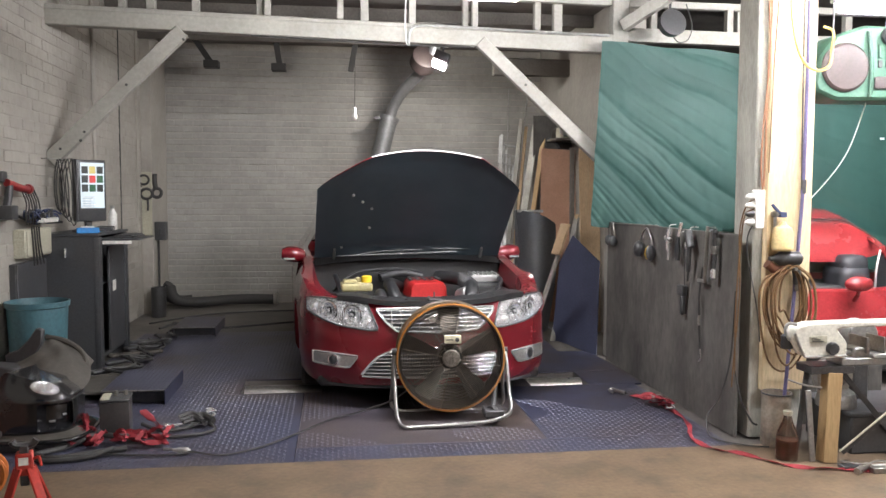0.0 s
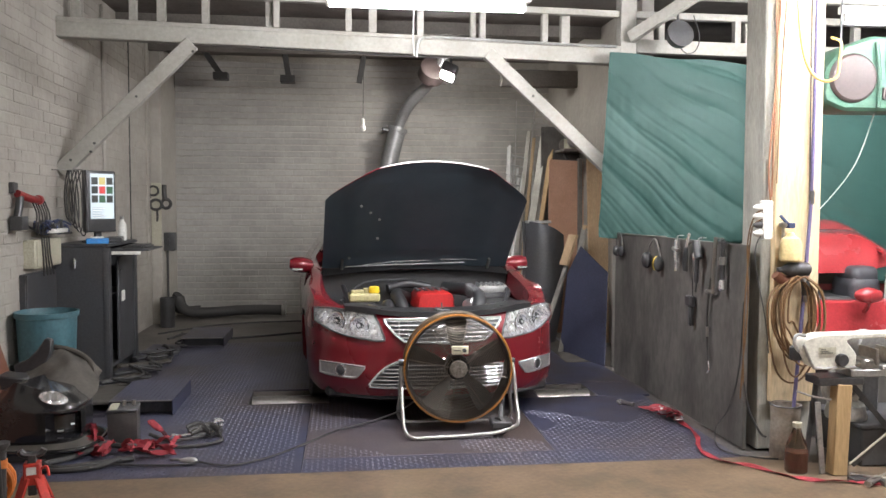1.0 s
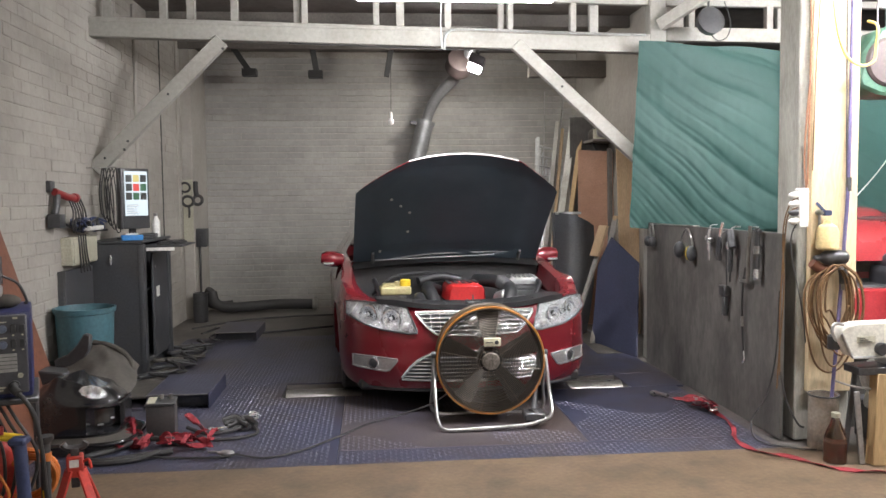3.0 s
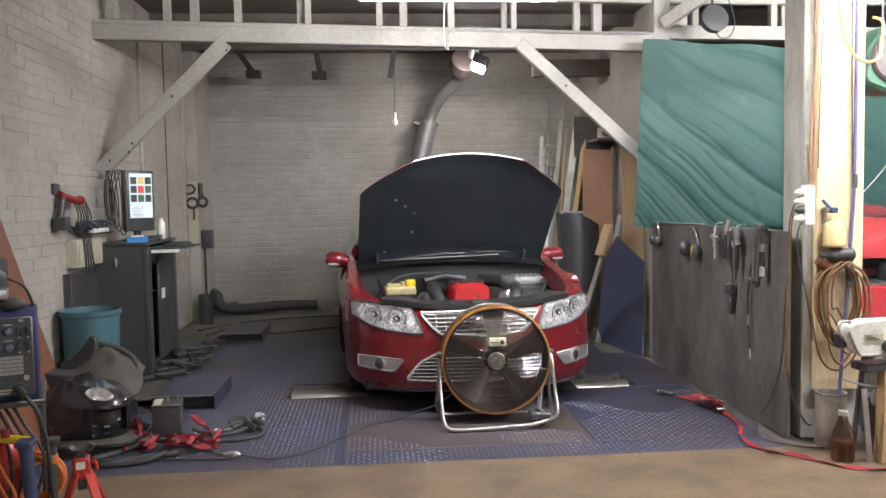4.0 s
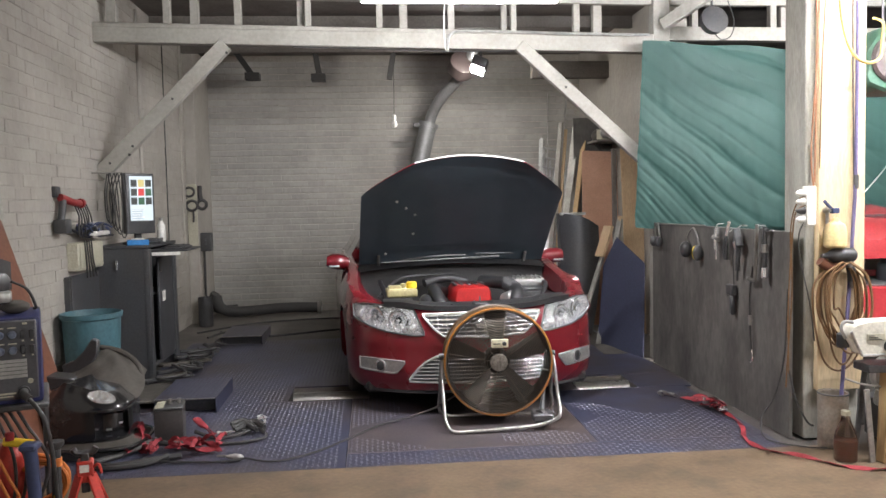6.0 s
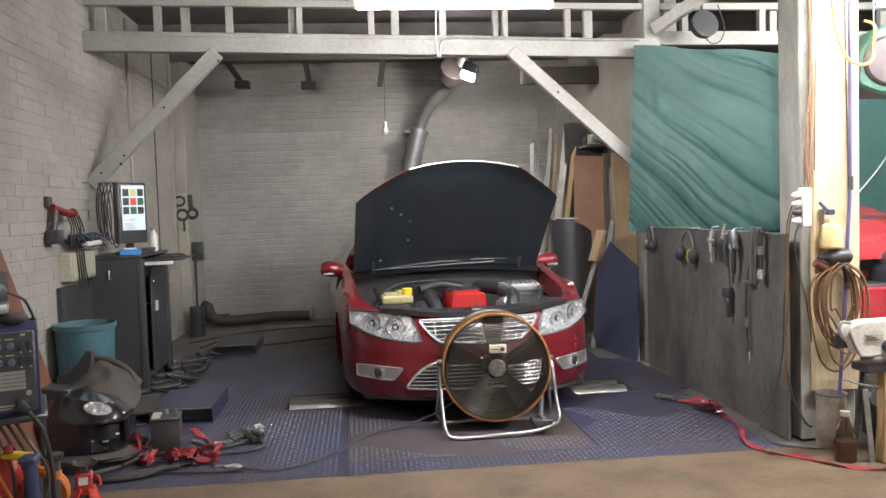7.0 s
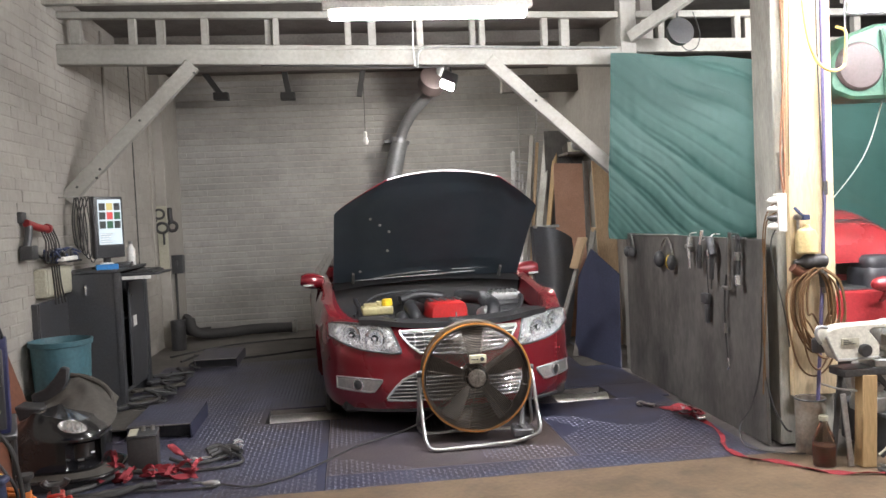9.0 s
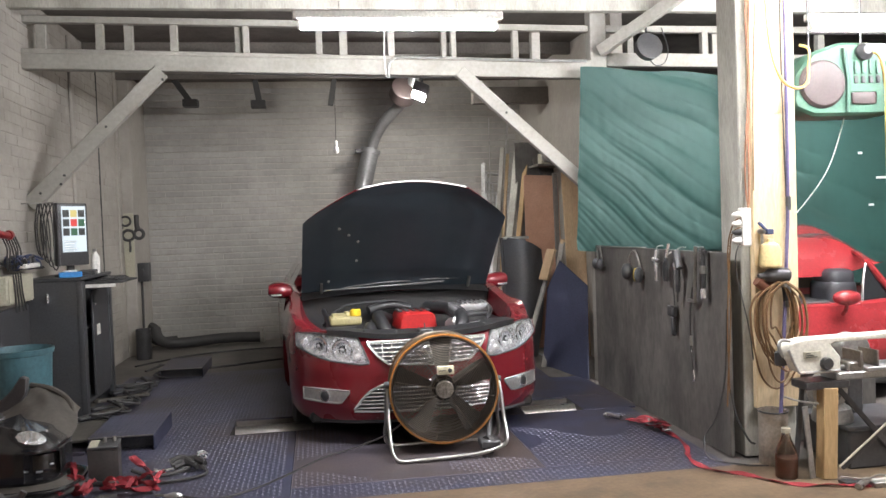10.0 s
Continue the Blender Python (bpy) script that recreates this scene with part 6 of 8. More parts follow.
part("handle", tube([(-0.05, 0.02, 0.0), (-0.05, 0.03, -0.10), (-0.045, 0.045, -0.17)], 0.016, 10, 4), BLACK_PLASTIC, t)
part("tail", tube([(-0.045, 0.045, -0.17), (-0.04, 0.06, -0.24)], 0.006, 6, 4), BLACK_RUBBER, t)
part("hook", tube([(-0.05, 0.04, 0.10), (-0.03, 0.03, 0.125), (0.015, 0.03, 0.125)], 0.005, 6, 4), STEEL, t)
t = hang("wheel_brace", "long grey steel L-shaped bar and extension", "wheel brace", 5.05, 1.0)
part("bar", tube([(-0.035, -0.02, 0.27), (-0.035, 0.0, 0.05), (-0.035, 0.005, -0.09)], 0.012, 8, 3), STEEL, t)
part("foot", rod((-0.035, 0.005, -0.085), (-0.035, 0.095, -0.085), 0.012, 8), STEEL, t)
part("hook", rod((-0.035, -0.02, 0.262), (0.02, -0.02, 0.262), 0.005, 6), STEEL, t)
t = hang("socket_bar", "dark socket extension bar with bright end", "socket bar", 4.93, 1.0)
part("bar", rod((-0.035, 0.0, 0.26), (-0.035, 0.0, 0.0), 0.014, 8), DARK_STEEL, t)
part("joint", lathe([(0.022, 0), (0.024, 0.02), (0.02, 0.05)], 12, m=pose(-0.035, 0, 0.10)), STEEL, t)
part("socket", lathe([(0.015, 0), (0.024, 0.01), (0.022, 0.06), (0.012, 0.07)], 12, m=pose(-0.035, 0, -0.06)), CHROME, t)
part("cross", rod((-0.035, -0.04, 0.24), (-0.035, 0.05, 0.245), 0.010, 8), DARK_STEEL, t)
part("hook", rod((-0.035, 0.0, 0.235), (0.02, 0.0, 0.235), 0.005, 6), STEEL, t)
t = hang("blow_gun", "black blow gun hanging on a thin cord", "air tool", 5.38, 0.80)
part("cord", tube([(-0.012, 0.03, 0.43), (-0.02, 0.02, 0.2), (-0.025, 0.0, 0.05)], 0.004, 6, 4), BLACK_RUBBER, t)
part("head", box(-0.05, -0.01, -0.02, 0.075, -0.02, 0.055, 0.008), BLACK_PLASTIC, t)
part("grip", box(-0.045, -0.015, -0.005, 0.035, -0.15, -0.02, 0.008), BLACK_PLASTIC, t)
t = hang("grease_line", "thin dark hose with a small steel hook", "hose", 5.12, 0.40)
part("hose", tube([(-0.02, 0.0, 0.60), (-0.025, 0.03, 0.42), (-0.025, 0.025, 0.2), (-0.025, 0.0, 0.05)], 0.006, 6, 6), BLACK_RUBBER, t)
part("ferrule", rod((-0.025, 0.024, 0.215), (-0.025, 0.026, 0.28), 0.009, 8), STEEL, t)
part("hook_end", tube([(-0.025, 0.0, 0.06), (-0.025, -0.01, 0.0), (-0.025, 0.015, -0.02)], 0.007, 8, 4), CHROME, t)
structure("trim", rod((2.473, 5.9, 1.24), (2.473, 6.95, 1.225), 0.005, 6), STEEL, "wire stretched along the partition top", "wire")

# ---- fittings on the near post ----
BROWN_HOSE = material("brown_air_hose", (0.16, 0.085, 0.035), 0.45, second=(0.10, 0.055, 0.025), amount=0.5, scale=10, bump=0.03)
YELLOW_HOSE = material("yellow_air_hose", (0.58, 0.38, 0.12), 0.4, second=(0.48, 0.30, 0.09), amount=0.4, scale=6, bump=0.02)
PURPLE = material("purple_pipe", (0.13, 0.11, 0.23), 0.5, second=(0.10, 0.085, 0.17), amount=0.5, scale=8, bump=0.03)
COPPER = material("faded_orange_cable", (0.36, 0.17, 0.09), 0.5, second=(0.28, 0.13, 0.07), amount=0.5, scale=8, bump=0.03)
t = thing("outlet_block", "white power outlet block with four plugs", "power outlet", (2.545, 4.63, 1.275))
part("housing", box(-0.03, 0.03, -0.055, 0.0, 0.0, 0.225, 0.006), WHITE_METAL, t)
for k in range(4):
    part("plug", lathe([(0.022, 0), (0.02, 0.03), (0.008, 0.05)], 10, m=pose(-0.03, -0.03, 0.035 + 0.05 * k, 0, -90, 0)), WHITE_METAL if k != 1 else BLACK_PLASTIC, t)
t = thing("post_cables", "orange and brown cables running down the post", "cables", (0, 0, 0))
for pts, r, mt in ((((2.60, 4.61, 3.3), (2.585, 4.61, 2.6), (2.60, 4.61, 2.3), (2.57, 4.61, 1.9), (2.56, 4.61, 1.65), (2.57, 4.60, 1.50)), 0.005, COPPER), (((2.615, 4.61, 3.3), (2.61, 4.61, 2.7), (2.59, 4.61, 2.2), (2.585, 4.61, 1.8), (2.575, 4.60, 1.52)), 0.005, COPPER),
                   (((2.555, 4.58, 1.45), (2.48, 4.60, 1.42), (2.455, 4.64, 1.25), (2.47, 4.65, 0.9), (2.45, 4.66, 0.5), (2.44, 4.66, 0.32)), 0.0045, BROWN_HOSE), (((2.555, 4.58, 1.40), (2.47, 4.60, 1.36), (2.465, 4.64, 1.2), (2.448, 4.65, 0.8), (2.458, 4.66, 0.4)), 0.0045, BROWN_HOSE),
                   (((2.555, 4.58, 1.35), (2.49, 4.60, 1.25), (2.50, 4.62, 1.1), (2.56, 4.61, 0.8), (2.58, 4.60, 0.6)), 0.004, BLACK_RUBBER), (((2.46, 4.66, 0.42), (2.49, 4.64, 0.25), (2.55, 4.62, 0.12), (2.58, 4.6, 0.1)), 0.006, BLACK_RUBBER),
                   (((2.45, 4.66, 0.9), (2.44, 4.68, 0.5), (2.40, 4.72, 0.25), (2.33, 4.74, 0.12), (2.32, 4.66, 0.02), (2.45, 4.52, 0.01), (2.58, 4.46, 0.01)), 0.005, BLACK_RUBBER), (((2.62, 4.61, 3.3), (2.645, 4.60, 2.9), (2.62, 4.605, 2.2), (2.605, 4.6, 1.6)), 0.004, BROWN_HOSE)):
    part("cable", tube(pts, r, 6, 8), mt, t)
t = thing("spanner", "steel spanner hanging on the grey post", "spanner", (2.59, 4.672, 1.62))
part("shaft", rod((0, 0, -0.10), (0, 0, 0.10), 0.005, 8), STEEL, t)
part("ring", lathe([(0.008, -0.004), (0.014, -0.004), (0.014, 0.004), (0.008, 0.004)], 14, m=pose(0, 0, 0.115, 90, 0, 0)), STEEL, t)
t = thing("air_valve", "brass air valve with a blue lever on board", "valve", (2.655, 4.625, 1.36))
part("body", lathe([(0.018, 0), (0.02, 0.03), (0.012, 0.05)], 12, m=pose(0, 0, 0.0, 90, 0, 0)), STEEL, t)
part("lever", beam_between((-0.035, -0.045, 0.055), (0.02, -0.045, 0.0), 0.012, 0.018, 0.003), CABLE_BLUE, t)
part("tap", box(0.01, 0.055, -0.06, -0.02, -0.02, 0.012, 0.004), CABLE_BLUE, t)
part("pipe", rod((0, -0.02, -0.1), (0, -0.02, 0.0), 0.009, 8), STEEL, t)
OIL = material("cream_oil_bottle", (0.70, 0.55, 0.28), 0.35, second=(0.62, 0.46, 0.2), amount=0.5, scale=6, bump=0.02)
t = thing("oil_bottle", "cream plastic filter bowl on the pine board", "bottle", (2.675, 4.555, 1.145))
part("bowl", lathe([(0.05, 0), (0.062, 0.012), (0.062, 0.10), (0.05, 0.135), (0.025, 0.15), (0.018, 0.17)], 22), OIL, t)
part("bracket", box(-0.02, 0.02, 0.05, 0.08, 0.05, 0.11, 0.004), STEEL, t)
t = thing("impact_gun", "dark air impact gun hung below the bowl", "air tool", (2.70, 4.56, 1.10))
part("body", lathe([(0.026, -0.10), (0.04, -0.085), (0.042, 0.03), (0.03, 0.05), (0.018, 0.065), (0.012, 0.10)], 18, m=pose(0, 0, 0, 0, -90, 0)), DARK_STEEL, t)
part("handle", tube([(0.06, 0, -0.02), (0.07, -0.01, -0.09), (0.075, -0.01, -0.15)], 0.024, 12, 4), BLACK_PLASTIC, t)
part("trigger", box(0.02, 0.035, -0.02, 0.01, -0.075, -0.04, 0.004), STEEL, t)
part("coupling", lathe([(0.014, 0), (0.016, 0.03), (0.012, 0.045)], 12, m=pose(0.078, -0.01, -0.19)), STEEL, t)
part("second_body", tube([(-0.10, 0.02, -0.03), (-0.04, 0.02, -0.07), (0.02, 0.02, -0.06)], 0.03, 12, 4), BROWN_PLY, t)
part("hanger", rod((0.0, 0.0, 0.03), (0.0, 0.07, 0.05), 0.006, 6), STEEL, t)
t = thing("air_hose_coil", "coiled brown air hose hanging on the board", "hose", (0, 0, 0))
rnd = random.Random(11)
for k in range(11):
    w, low = rnd.uniform(0.08, 0.19), rnd.uniform(0.40, 0.72)
    cx = 2.72 + rnd.uniform(-0.02, 0.03)
    y = 4.605 - 0.011 * k
    part("loop", tube([(cx - 0.02, y, 1.05), (cx - w * 0.85, y, 0.96), (cx - w, y - 0.01, 0.80), (cx - w * 0.65, y - 0.01, low + 0.08), (cx, y - 0.01, low), (cx + w * 0.7, y, low + 0.10), (cx + w, y, 0.80), (cx + w * 0.8, y, 0.97), (cx + 0.02, y, 1.05)], 0.006, 7, 7, True), BROWN_HOSE, t)
part("peg", rod((2.72, 4.62, 1.035), (2.72, 4.47, 1.045), 0.01, 8), STEEL, t)
t = thing("purple_pipe", "purple plastic pipe standing against the board", "pipe", (0, 0, 0))
part("pipe", tube([(2.70, 4.55, 0.06), (2.745, 4.56, 0.6), (2.80, 4.59, 1.2), (2.825, 4.60, 1.7), (2.83, 4.60, 3.36)], 0.011, 8, 6), PURPLE, t)
part("joint", rod((2.825, 4.60, 1.48), (2.826, 4.60, 1.56), 0.016, 8), DARK_STEEL, t)
part("cord", tube([(2.805, 4.605, 3.3), (2.80, 4.605, 2.5), (2.815, 4.605, 1.56)], 0.004, 6, 6), BLACK_RUBBER, t)
RUSTY_TIN = material("rusty_pale_tin", (0.36, 0.32, 0.27), 0.6, 0.2, second=(0.20, 0.13, 0.085), amount=0.8, scale=7, grain=60, bump=0.15, dirt=(0.05, 0.045, 0.04), dirt_amount=0.8, dirt_scale=6)
t = thing("metal_canister", "battered pale canister at the foot of post", "canister", (2.655, 4.53, 0.0))
part("shell", lathe([(0.080, 0), (0.083, 0.01), (0.081, 0.15), (0.083, 0.30), (0.086, 0.315), (0.076, 0.31), (0.074, 0.02)], 26, cap=False), RUSTY_TIN, t)
part("bottom", lathe([(0.08, 0.005), (0.001, 0.007)], 26), OLD_POST, t)
part("rim", tube([(0.084 * math.cos(a), 0.084 * math.sin(a), 0.31) for a in (2 * math.pi * k / 26 for k in range(26))], 0.005, 6, 1, True, False), DARK_STEEL, t)
t = thing("glass_bottle", "brown-tinted glass bottle half full of oil", "bottle", (2.575, 4.27, 0.0))
gl = part("glass", lathe([(0.054, 0.0), (0.060, 0.008), (0.060, 0.12), (0.052, 0.16), (0.028, 0.215), (0.022, 0.24), (0.022, 0.255)], 26, cap=False), clear("bottle_glass", (0.86, 0.80, 0.72), 0.04), t)
gl.visible_shadow = False
part("oil", lathe([(0.052, 0.006), (0.055, 0.012), (0.055, 0.115), (0.001, 0.116)], 22), material("dark_oil", (0.055, 0.018, 0.010), 0.12, second=(0.04, 0.012, 0.008), amount=0.4, scale=8, bump=0), t, "dark brown oil")
part("cap", lathe([(0.024, 0.25), (0.025, 0.255), (0.025, 0.275), (0.001, 0.277)], 18), CREAM, t)

# red strap snaking over the floor
t = thing("tow_strap", "long red tow strap lying on the floor", "strap", (0, 0, 0))
part("webbing", ribbon([(2.22, 5.72, 0.015), (2.28, 5.55, 0.03), (2.33, 5.38, 0.02), (2.345, 5.15, 0.012), (2.30, 4.92, 0.012), (2.23, 4.76, 0.012), (2.205, 4.60, 0.012), (2.25, 4.47, 0.008), (2.36, 4.38, 0.008), (2.46, 4.22, 0.008), (2.56, 4.12, 0.008), (2.70, 4.08, 0.010), (2.90, 4.02, 0.008), (3.2, 3.95, 0.008)], 0.030, 6, 30), RED_STRAP, t)
for k in range(6):
    c = Vector((2.30 + rnd.uniform(-0.035, 0.035), 5.42 + rnd.uniform(-0.07, 0.05), 0.03 + 0.009 * k))
    part("fold", ribbon([c + Vector((-0.06, 0.06, 0)), c + Vector((0, 0.0, 0.012)), c + Vector((0.05, -0.07, 0)), c + Vector((0.0, -0.10, -0.004))], 0.030, 5, 45), RED_STRAP, t)
part("ratchet", box(2.25, 2.33, 5.40, 5.46, 0.04, 0.085, 0.008), STEEL, t)
part("strap_end", rod((2.19, 5.76, 0.02), (2.14, 5.85, 0.02), 0.014, 8), STEEL, t)
part("hook", tube([(2.17, 5.78, 0.02), (2.13, 5.86, 0.03), (2.10, 5.86, 0.02), (2.11, 5.80, 0.015)], 0.009, 8, 5), STEEL, t)
part("buckle_plate", box(2.30, 2.35, 5.25, 5.30, 0.03, 0.045, 0.004), CHROME, t)

# ---- bandsaw on its stand ----
PINE = material("aged_pine_prop", (0.40, 0.27, 0.13), 0.65, second=(0.32, 0.21, 0.10), amount=0.6, scale=3, grain=30, stretch=(3, 3, 0.5), bump=0.15)
SAW_WHITE = material("saw_cream_paint", (0.66, 0.64, 0.56), 0.4, second=(0.55, 0.52, 0.44), amount=0.5, scale=5, bump=0.04, dirt=(0.2, 0.18, 0.14), dirt_amount=0.4, dirt_scale=9)
saw = thing("metal_bandsaw", "cream painted metal-cutting bandsaw on a stand", "bandsaw", (2.56, 4.25, 0.0), 0)
part("wheel_guard", prism([(0.03, 0.76), (0.0, 0.74), (-0.01, 0.70), (0.05, 0.60), (0.08, 0.585), (0.29, 0.585), (0.31, 0.60), (0.31, 0.665), (0.25, 0.735), (0.27, 0.745), (0.80, 0.755), (0.80, 0.785), (0.10, 0.775)], 0.09, "y", 0.008, m=Matrix.Translation((0, -0.05, 0))), SAW_WHITE, saw, "cream cast saw bow")
part("guard_lip", tube([(-0.005, -0.055, 0.72), (0.05, -0.055, 0.605), (0.09, -0.055, 0.59), (0.30, -0.055, 0.592)], 0.008, 6, 5), CAST_ALU, saw)
part("tension_knob", lathe([(0.034, 0), (0.036, 0.02), (0.03, 0.03), (0.001, 0.03)], 16, m=Matrix.Translation((0.215, -0.05, 0.635)) @ up), DARK_STEEL, saw)
part("label", box(0.085, 0.185, -0.056, -0.0515, 0.665, 0.705, 0.001), CREAM, saw, "pale maker's plate")
for k in range(3):
    part("label_bar", box(0.095, 0.165 - 0.02 * k, -0.058, -0.0562, 0.672 + 0.010 * k, 0.676 + 0.010 * k), BLACK_PLASTIC, saw)
part("handle", tube([(0.02, -0.03, 0.765), (-0.03, -0.03, 0.77), (-0.045, -0.03, 0.73), (-0.02, -0.03, 0.68)], 0.009, 8, 5), CAST_ALU, saw)
part("motor", lathe([(0.03, 0), (0.035, 0.01), (0.035, 0.07), (0.02, 0.08)], 18, m=pose(0.015, 0.05, 0.62, 0, 0, 0)), BLACK_PLASTIC, saw)
part("bed", merge(box(0.28, 0.85, -0.05, 0.10, 0.535, 0.575, 0.006), box(0.45, 0.85, -0.07, 0.12, 0.575, 0.60, 0.005)), CAST_ALU, saw)
for x in (0.42, 0.52):
    part("vice_jaw", box(x, x + 0.014, -0.06, 0.10, 0.60, 0.69, 0.003), STEEL, saw)
part("vice_block", box(0.36, 0.46, -0.04, 0.08, 0.57, 0.63, 0.01), STEEL, saw)
part("lead_screw", rod((0.25, 0.0, 0.60), (0.46, 0.0, 0.60), 0.012, 8), STEEL, saw)
part("tray", box(0.10, 0.36, -0.05, 0.10, 0.49, 0.535, 0.006), DARK_STEEL, saw)
part("timber_leg", beam_between((0.215, -0.04, 0.0), (0.245, -0.02, 0.495), 0.085, 0.075, 0.004, up=(0, 1, 0)), PINE, saw, "rough pine prop")
for a, c in (((0.05, 0.0, 0.0), (0.14, 0.05, 0.50)), ((0.14, -0.03, 0.0), (0.10, -0.03, 0.40)), ((0.75, 0.0, 0.0), (0.33, 0.05, 0.50)), ((0.30, -0.05, 0.05), (0.75, -0.05, 0.40)), ((0.78, 0.1, 0.0), (0.7, 0.05, 0.54))):
    part("steel_leg", beam_between(a, c, 0.03, 0.012, 0.002, up=(0, 1, 0)), DARK_STEEL if a[0] != 0.14 else CAST_ALU, saw)
part("stay_wire", rod((0.28, -0.06, 0.06), (0.78, -0.06, 0.44), 0.006, 6), CREAM, saw)
part("hook_bar", tube([(0.16, -0.06, 0.42), (0.05, -0.07, 0.44), (-0.04, -0.06, 0.47)], 0.006, 6, 5), STEEL, saw)
t = thing("scrap_pile", "steel offcuts and dark boxes below the saw", "scrap", (0, 0, 0))
part("dark_crate", box(2.98, 3.5, 4.30, 4.75, 0.0, 0.22, 0.01), BLACK_PLASTIC, t)
part("crate_lid", box(2.96, 3.52, 4.28, 4.77, 0.22, 0.245, 0.006), CABINET_GREY, t)
part("round_tin", lathe([(0.11, 0.0), (0.115, 0.02), (0.10, 0.08), (0.06, 0.11), (0.03, 0.12)], 20, m=pose(2.98, 4.45, 0.246)), CAST_ALU, t)
part("motor_ring", lathe([(0.075, -0.03), (0.11, -0.03), (0.11, 0.03), (0.075, 0.03)], 24, m=pose(2.93, 4.42, 0.43, 90, 0, 0)), CAST_ALU, t)
part("motor_core", lathe([(0.074, -0.02), (0.074, 0.03)], 20, m=pose(2.93, 4.42, 0.43, 90, 0, 0)), CABLE_BLUE, t)
part("ring_foot", box(2.89, 2.97, 4.39, 4.45, 0.245, 0.33, 0.006), DARK_STEEL, t)
part("offcut", box(2.78, 2.88, 4.05, 4.12, 0.0, 0.02, 0.003), DARK_STEEL, t)
part("offcut", rod((2.80, 3.98, 0.02), (2.90, 4.04, 0.03), 0.018, 8), STEEL, t)
part("offcut", box(2.90, 3.0, 3.98, 4.03, 0.0, 0.03, 0.004), STEEL, t)
part("wire", tube([(2.80, 4.12, 0.03), (2.86, 4.0, 0.05), (2.95, 4.02, 0.06), (3.1, 4.1, 0.01)], 0.006, 6, 5), STEEL, t)
part("paper_scrap", box(2.98, 3.14, 4.02, 4.12, 0.0, 0.006, 0.001), WHITE_METAL, t)
part("dark_board", box(2.9, 3.6, 4.9, 4.93, 0.0, 0.40, 0.004), DARK_BOARD, t)
t = thing("grinder_stand", "dark grinder behind the saw with round guard", "grinder", (3.22, 4.62, 0.246))
part("column", box(-0.05, 0.05, -0.05, 0.05, 0.0, 0.30, 0.008), DARK_STEEL, t)
part("head", lathe([(0.09, -0.06), (0.10, -0.05), (0.10, 0.05), (0.09, 0.06)], 22, m=pose(0, 0, 0.38, 90, 0, 0)), CAST_ALU, t)

# ---- hose reel hanging in the next bay ----
REEL_GREEN = material("green_reel_shell", (0.062, 0.145, 0.100), 0.4, second=(0.046, 0.11, 0.078), amount=0.5, scale=4, bump=0.04, dirt=(0.15, 0.19, 0.15), dirt_amount=0.35, dirt_scale=5)
REEL_BROWN = material("brown_reel_disc", (0.080, 0.060, 0.058), 0.5, second=(0.060, 0.045, 0.043), amount=0.5, scale=6, bump=0.04)
reel = thing("hose_reel", "green hose reel hanging from the roof purlin", "hose reel", (3.36, 4.92, 2.06), -4)
part("shell", prism([(-0.33, 0.10), (-0.31, 0.05), (-0.19, 0.0), (0.30, 0.0), (0.34, 0.05), (0.34, 0.40), (0.30, 0.45), (-0.02, 0.46), (-0.20, 0.40), (-0.30, 0.26)], 0.26, "y", 0.02, m=Matrix.Translation((0, -0.10, 0))), REEL_GREEN, reel)
part("side_disc", lathe([(0.135, -0.03), (0.15, -0.02), (0.15, 0.0), (0.135, 0.015), (0.06, 0.02), (0.001, 0.02)], 32, m=pose(-0.14, -0.11, 0.20, 90, 0, 0)), REEL_BROWN, reel, "round brown side disc")
part("ridge", tube([(0.02, -0.115, 0.02), (0.02, -0.12, 0.2), (0.0, -0.115, 0.42)], 0.012, 6, 4), REEL_GREEN, reel)
for k in range(5):
    part("slot", box(0.07 + 0.048 * k, 0.095 + 0.048 * k, -0.112, -0.102, 0.20, 0.245, 0.002), BLACK_PLASTIC, reel)
    part("rib", box(0.07 + 0.048 * k, 0.092 + 0.048 * k, -0.113, -0.101, 0.26, 0.34, 0.003), REEL_GREEN, reel)
part("brown_label", box(0.05, 0.21, -0.112, -0.101, 0.07, 0.145, 0.012, 2), REEL_BROWN, reel)
part("outlet", lathe([(0.05, 0), (0.055, 0.03), (0.03, 0.06)], 16, m=pose(0.13, -0.10, 0.39, 80, 0, 0)), BLACK_PLASTIC, reel)
for x in (-0.15, 0.2):
    part("hanger", rod((x, 0.03, 0.44), (x, 0.03, 1.30), 0.006, 8), DARK_STEEL, reel)
t = thing("yellow_hose", "yellow air hose looping from reel to post", "hose", (0, 0, 0))
part("feed", tube([(2.66, 4.56, 3.35), (2.645, 4.50, 2.75), (2.66, 4.48, 2.42), (2.72, 4.48, 2.24), (2.81, 4.48, 2.18), (2.93, 4.55, 2.22), (3.04, 4.70, 2.34), (3.09, 4.77, 2.46), (3.06, 4.82, 2.50)], 0.009, 10, 8), YELLOW_HOSE, t)
part("drop", tube([(3.49, 4.78, 2.45), (3.56, 4.76, 2.42), (3.60, 4.76, 2.25), (3.61, 4.77, 2.0), (3.62, 4.78, 1.75), (3.62, 4.78, 1.70)], 0.009, 10, 8), YELLOW_HOSE, t)
part("fitting", rod((3.62, 4.78, 1.71), (3.62, 4.78, 1.62), 0.010, 8), STEEL, t)
t = thing("light_cord", "thin pale cord slanting down to the car", "cord", (0, 0, 0))
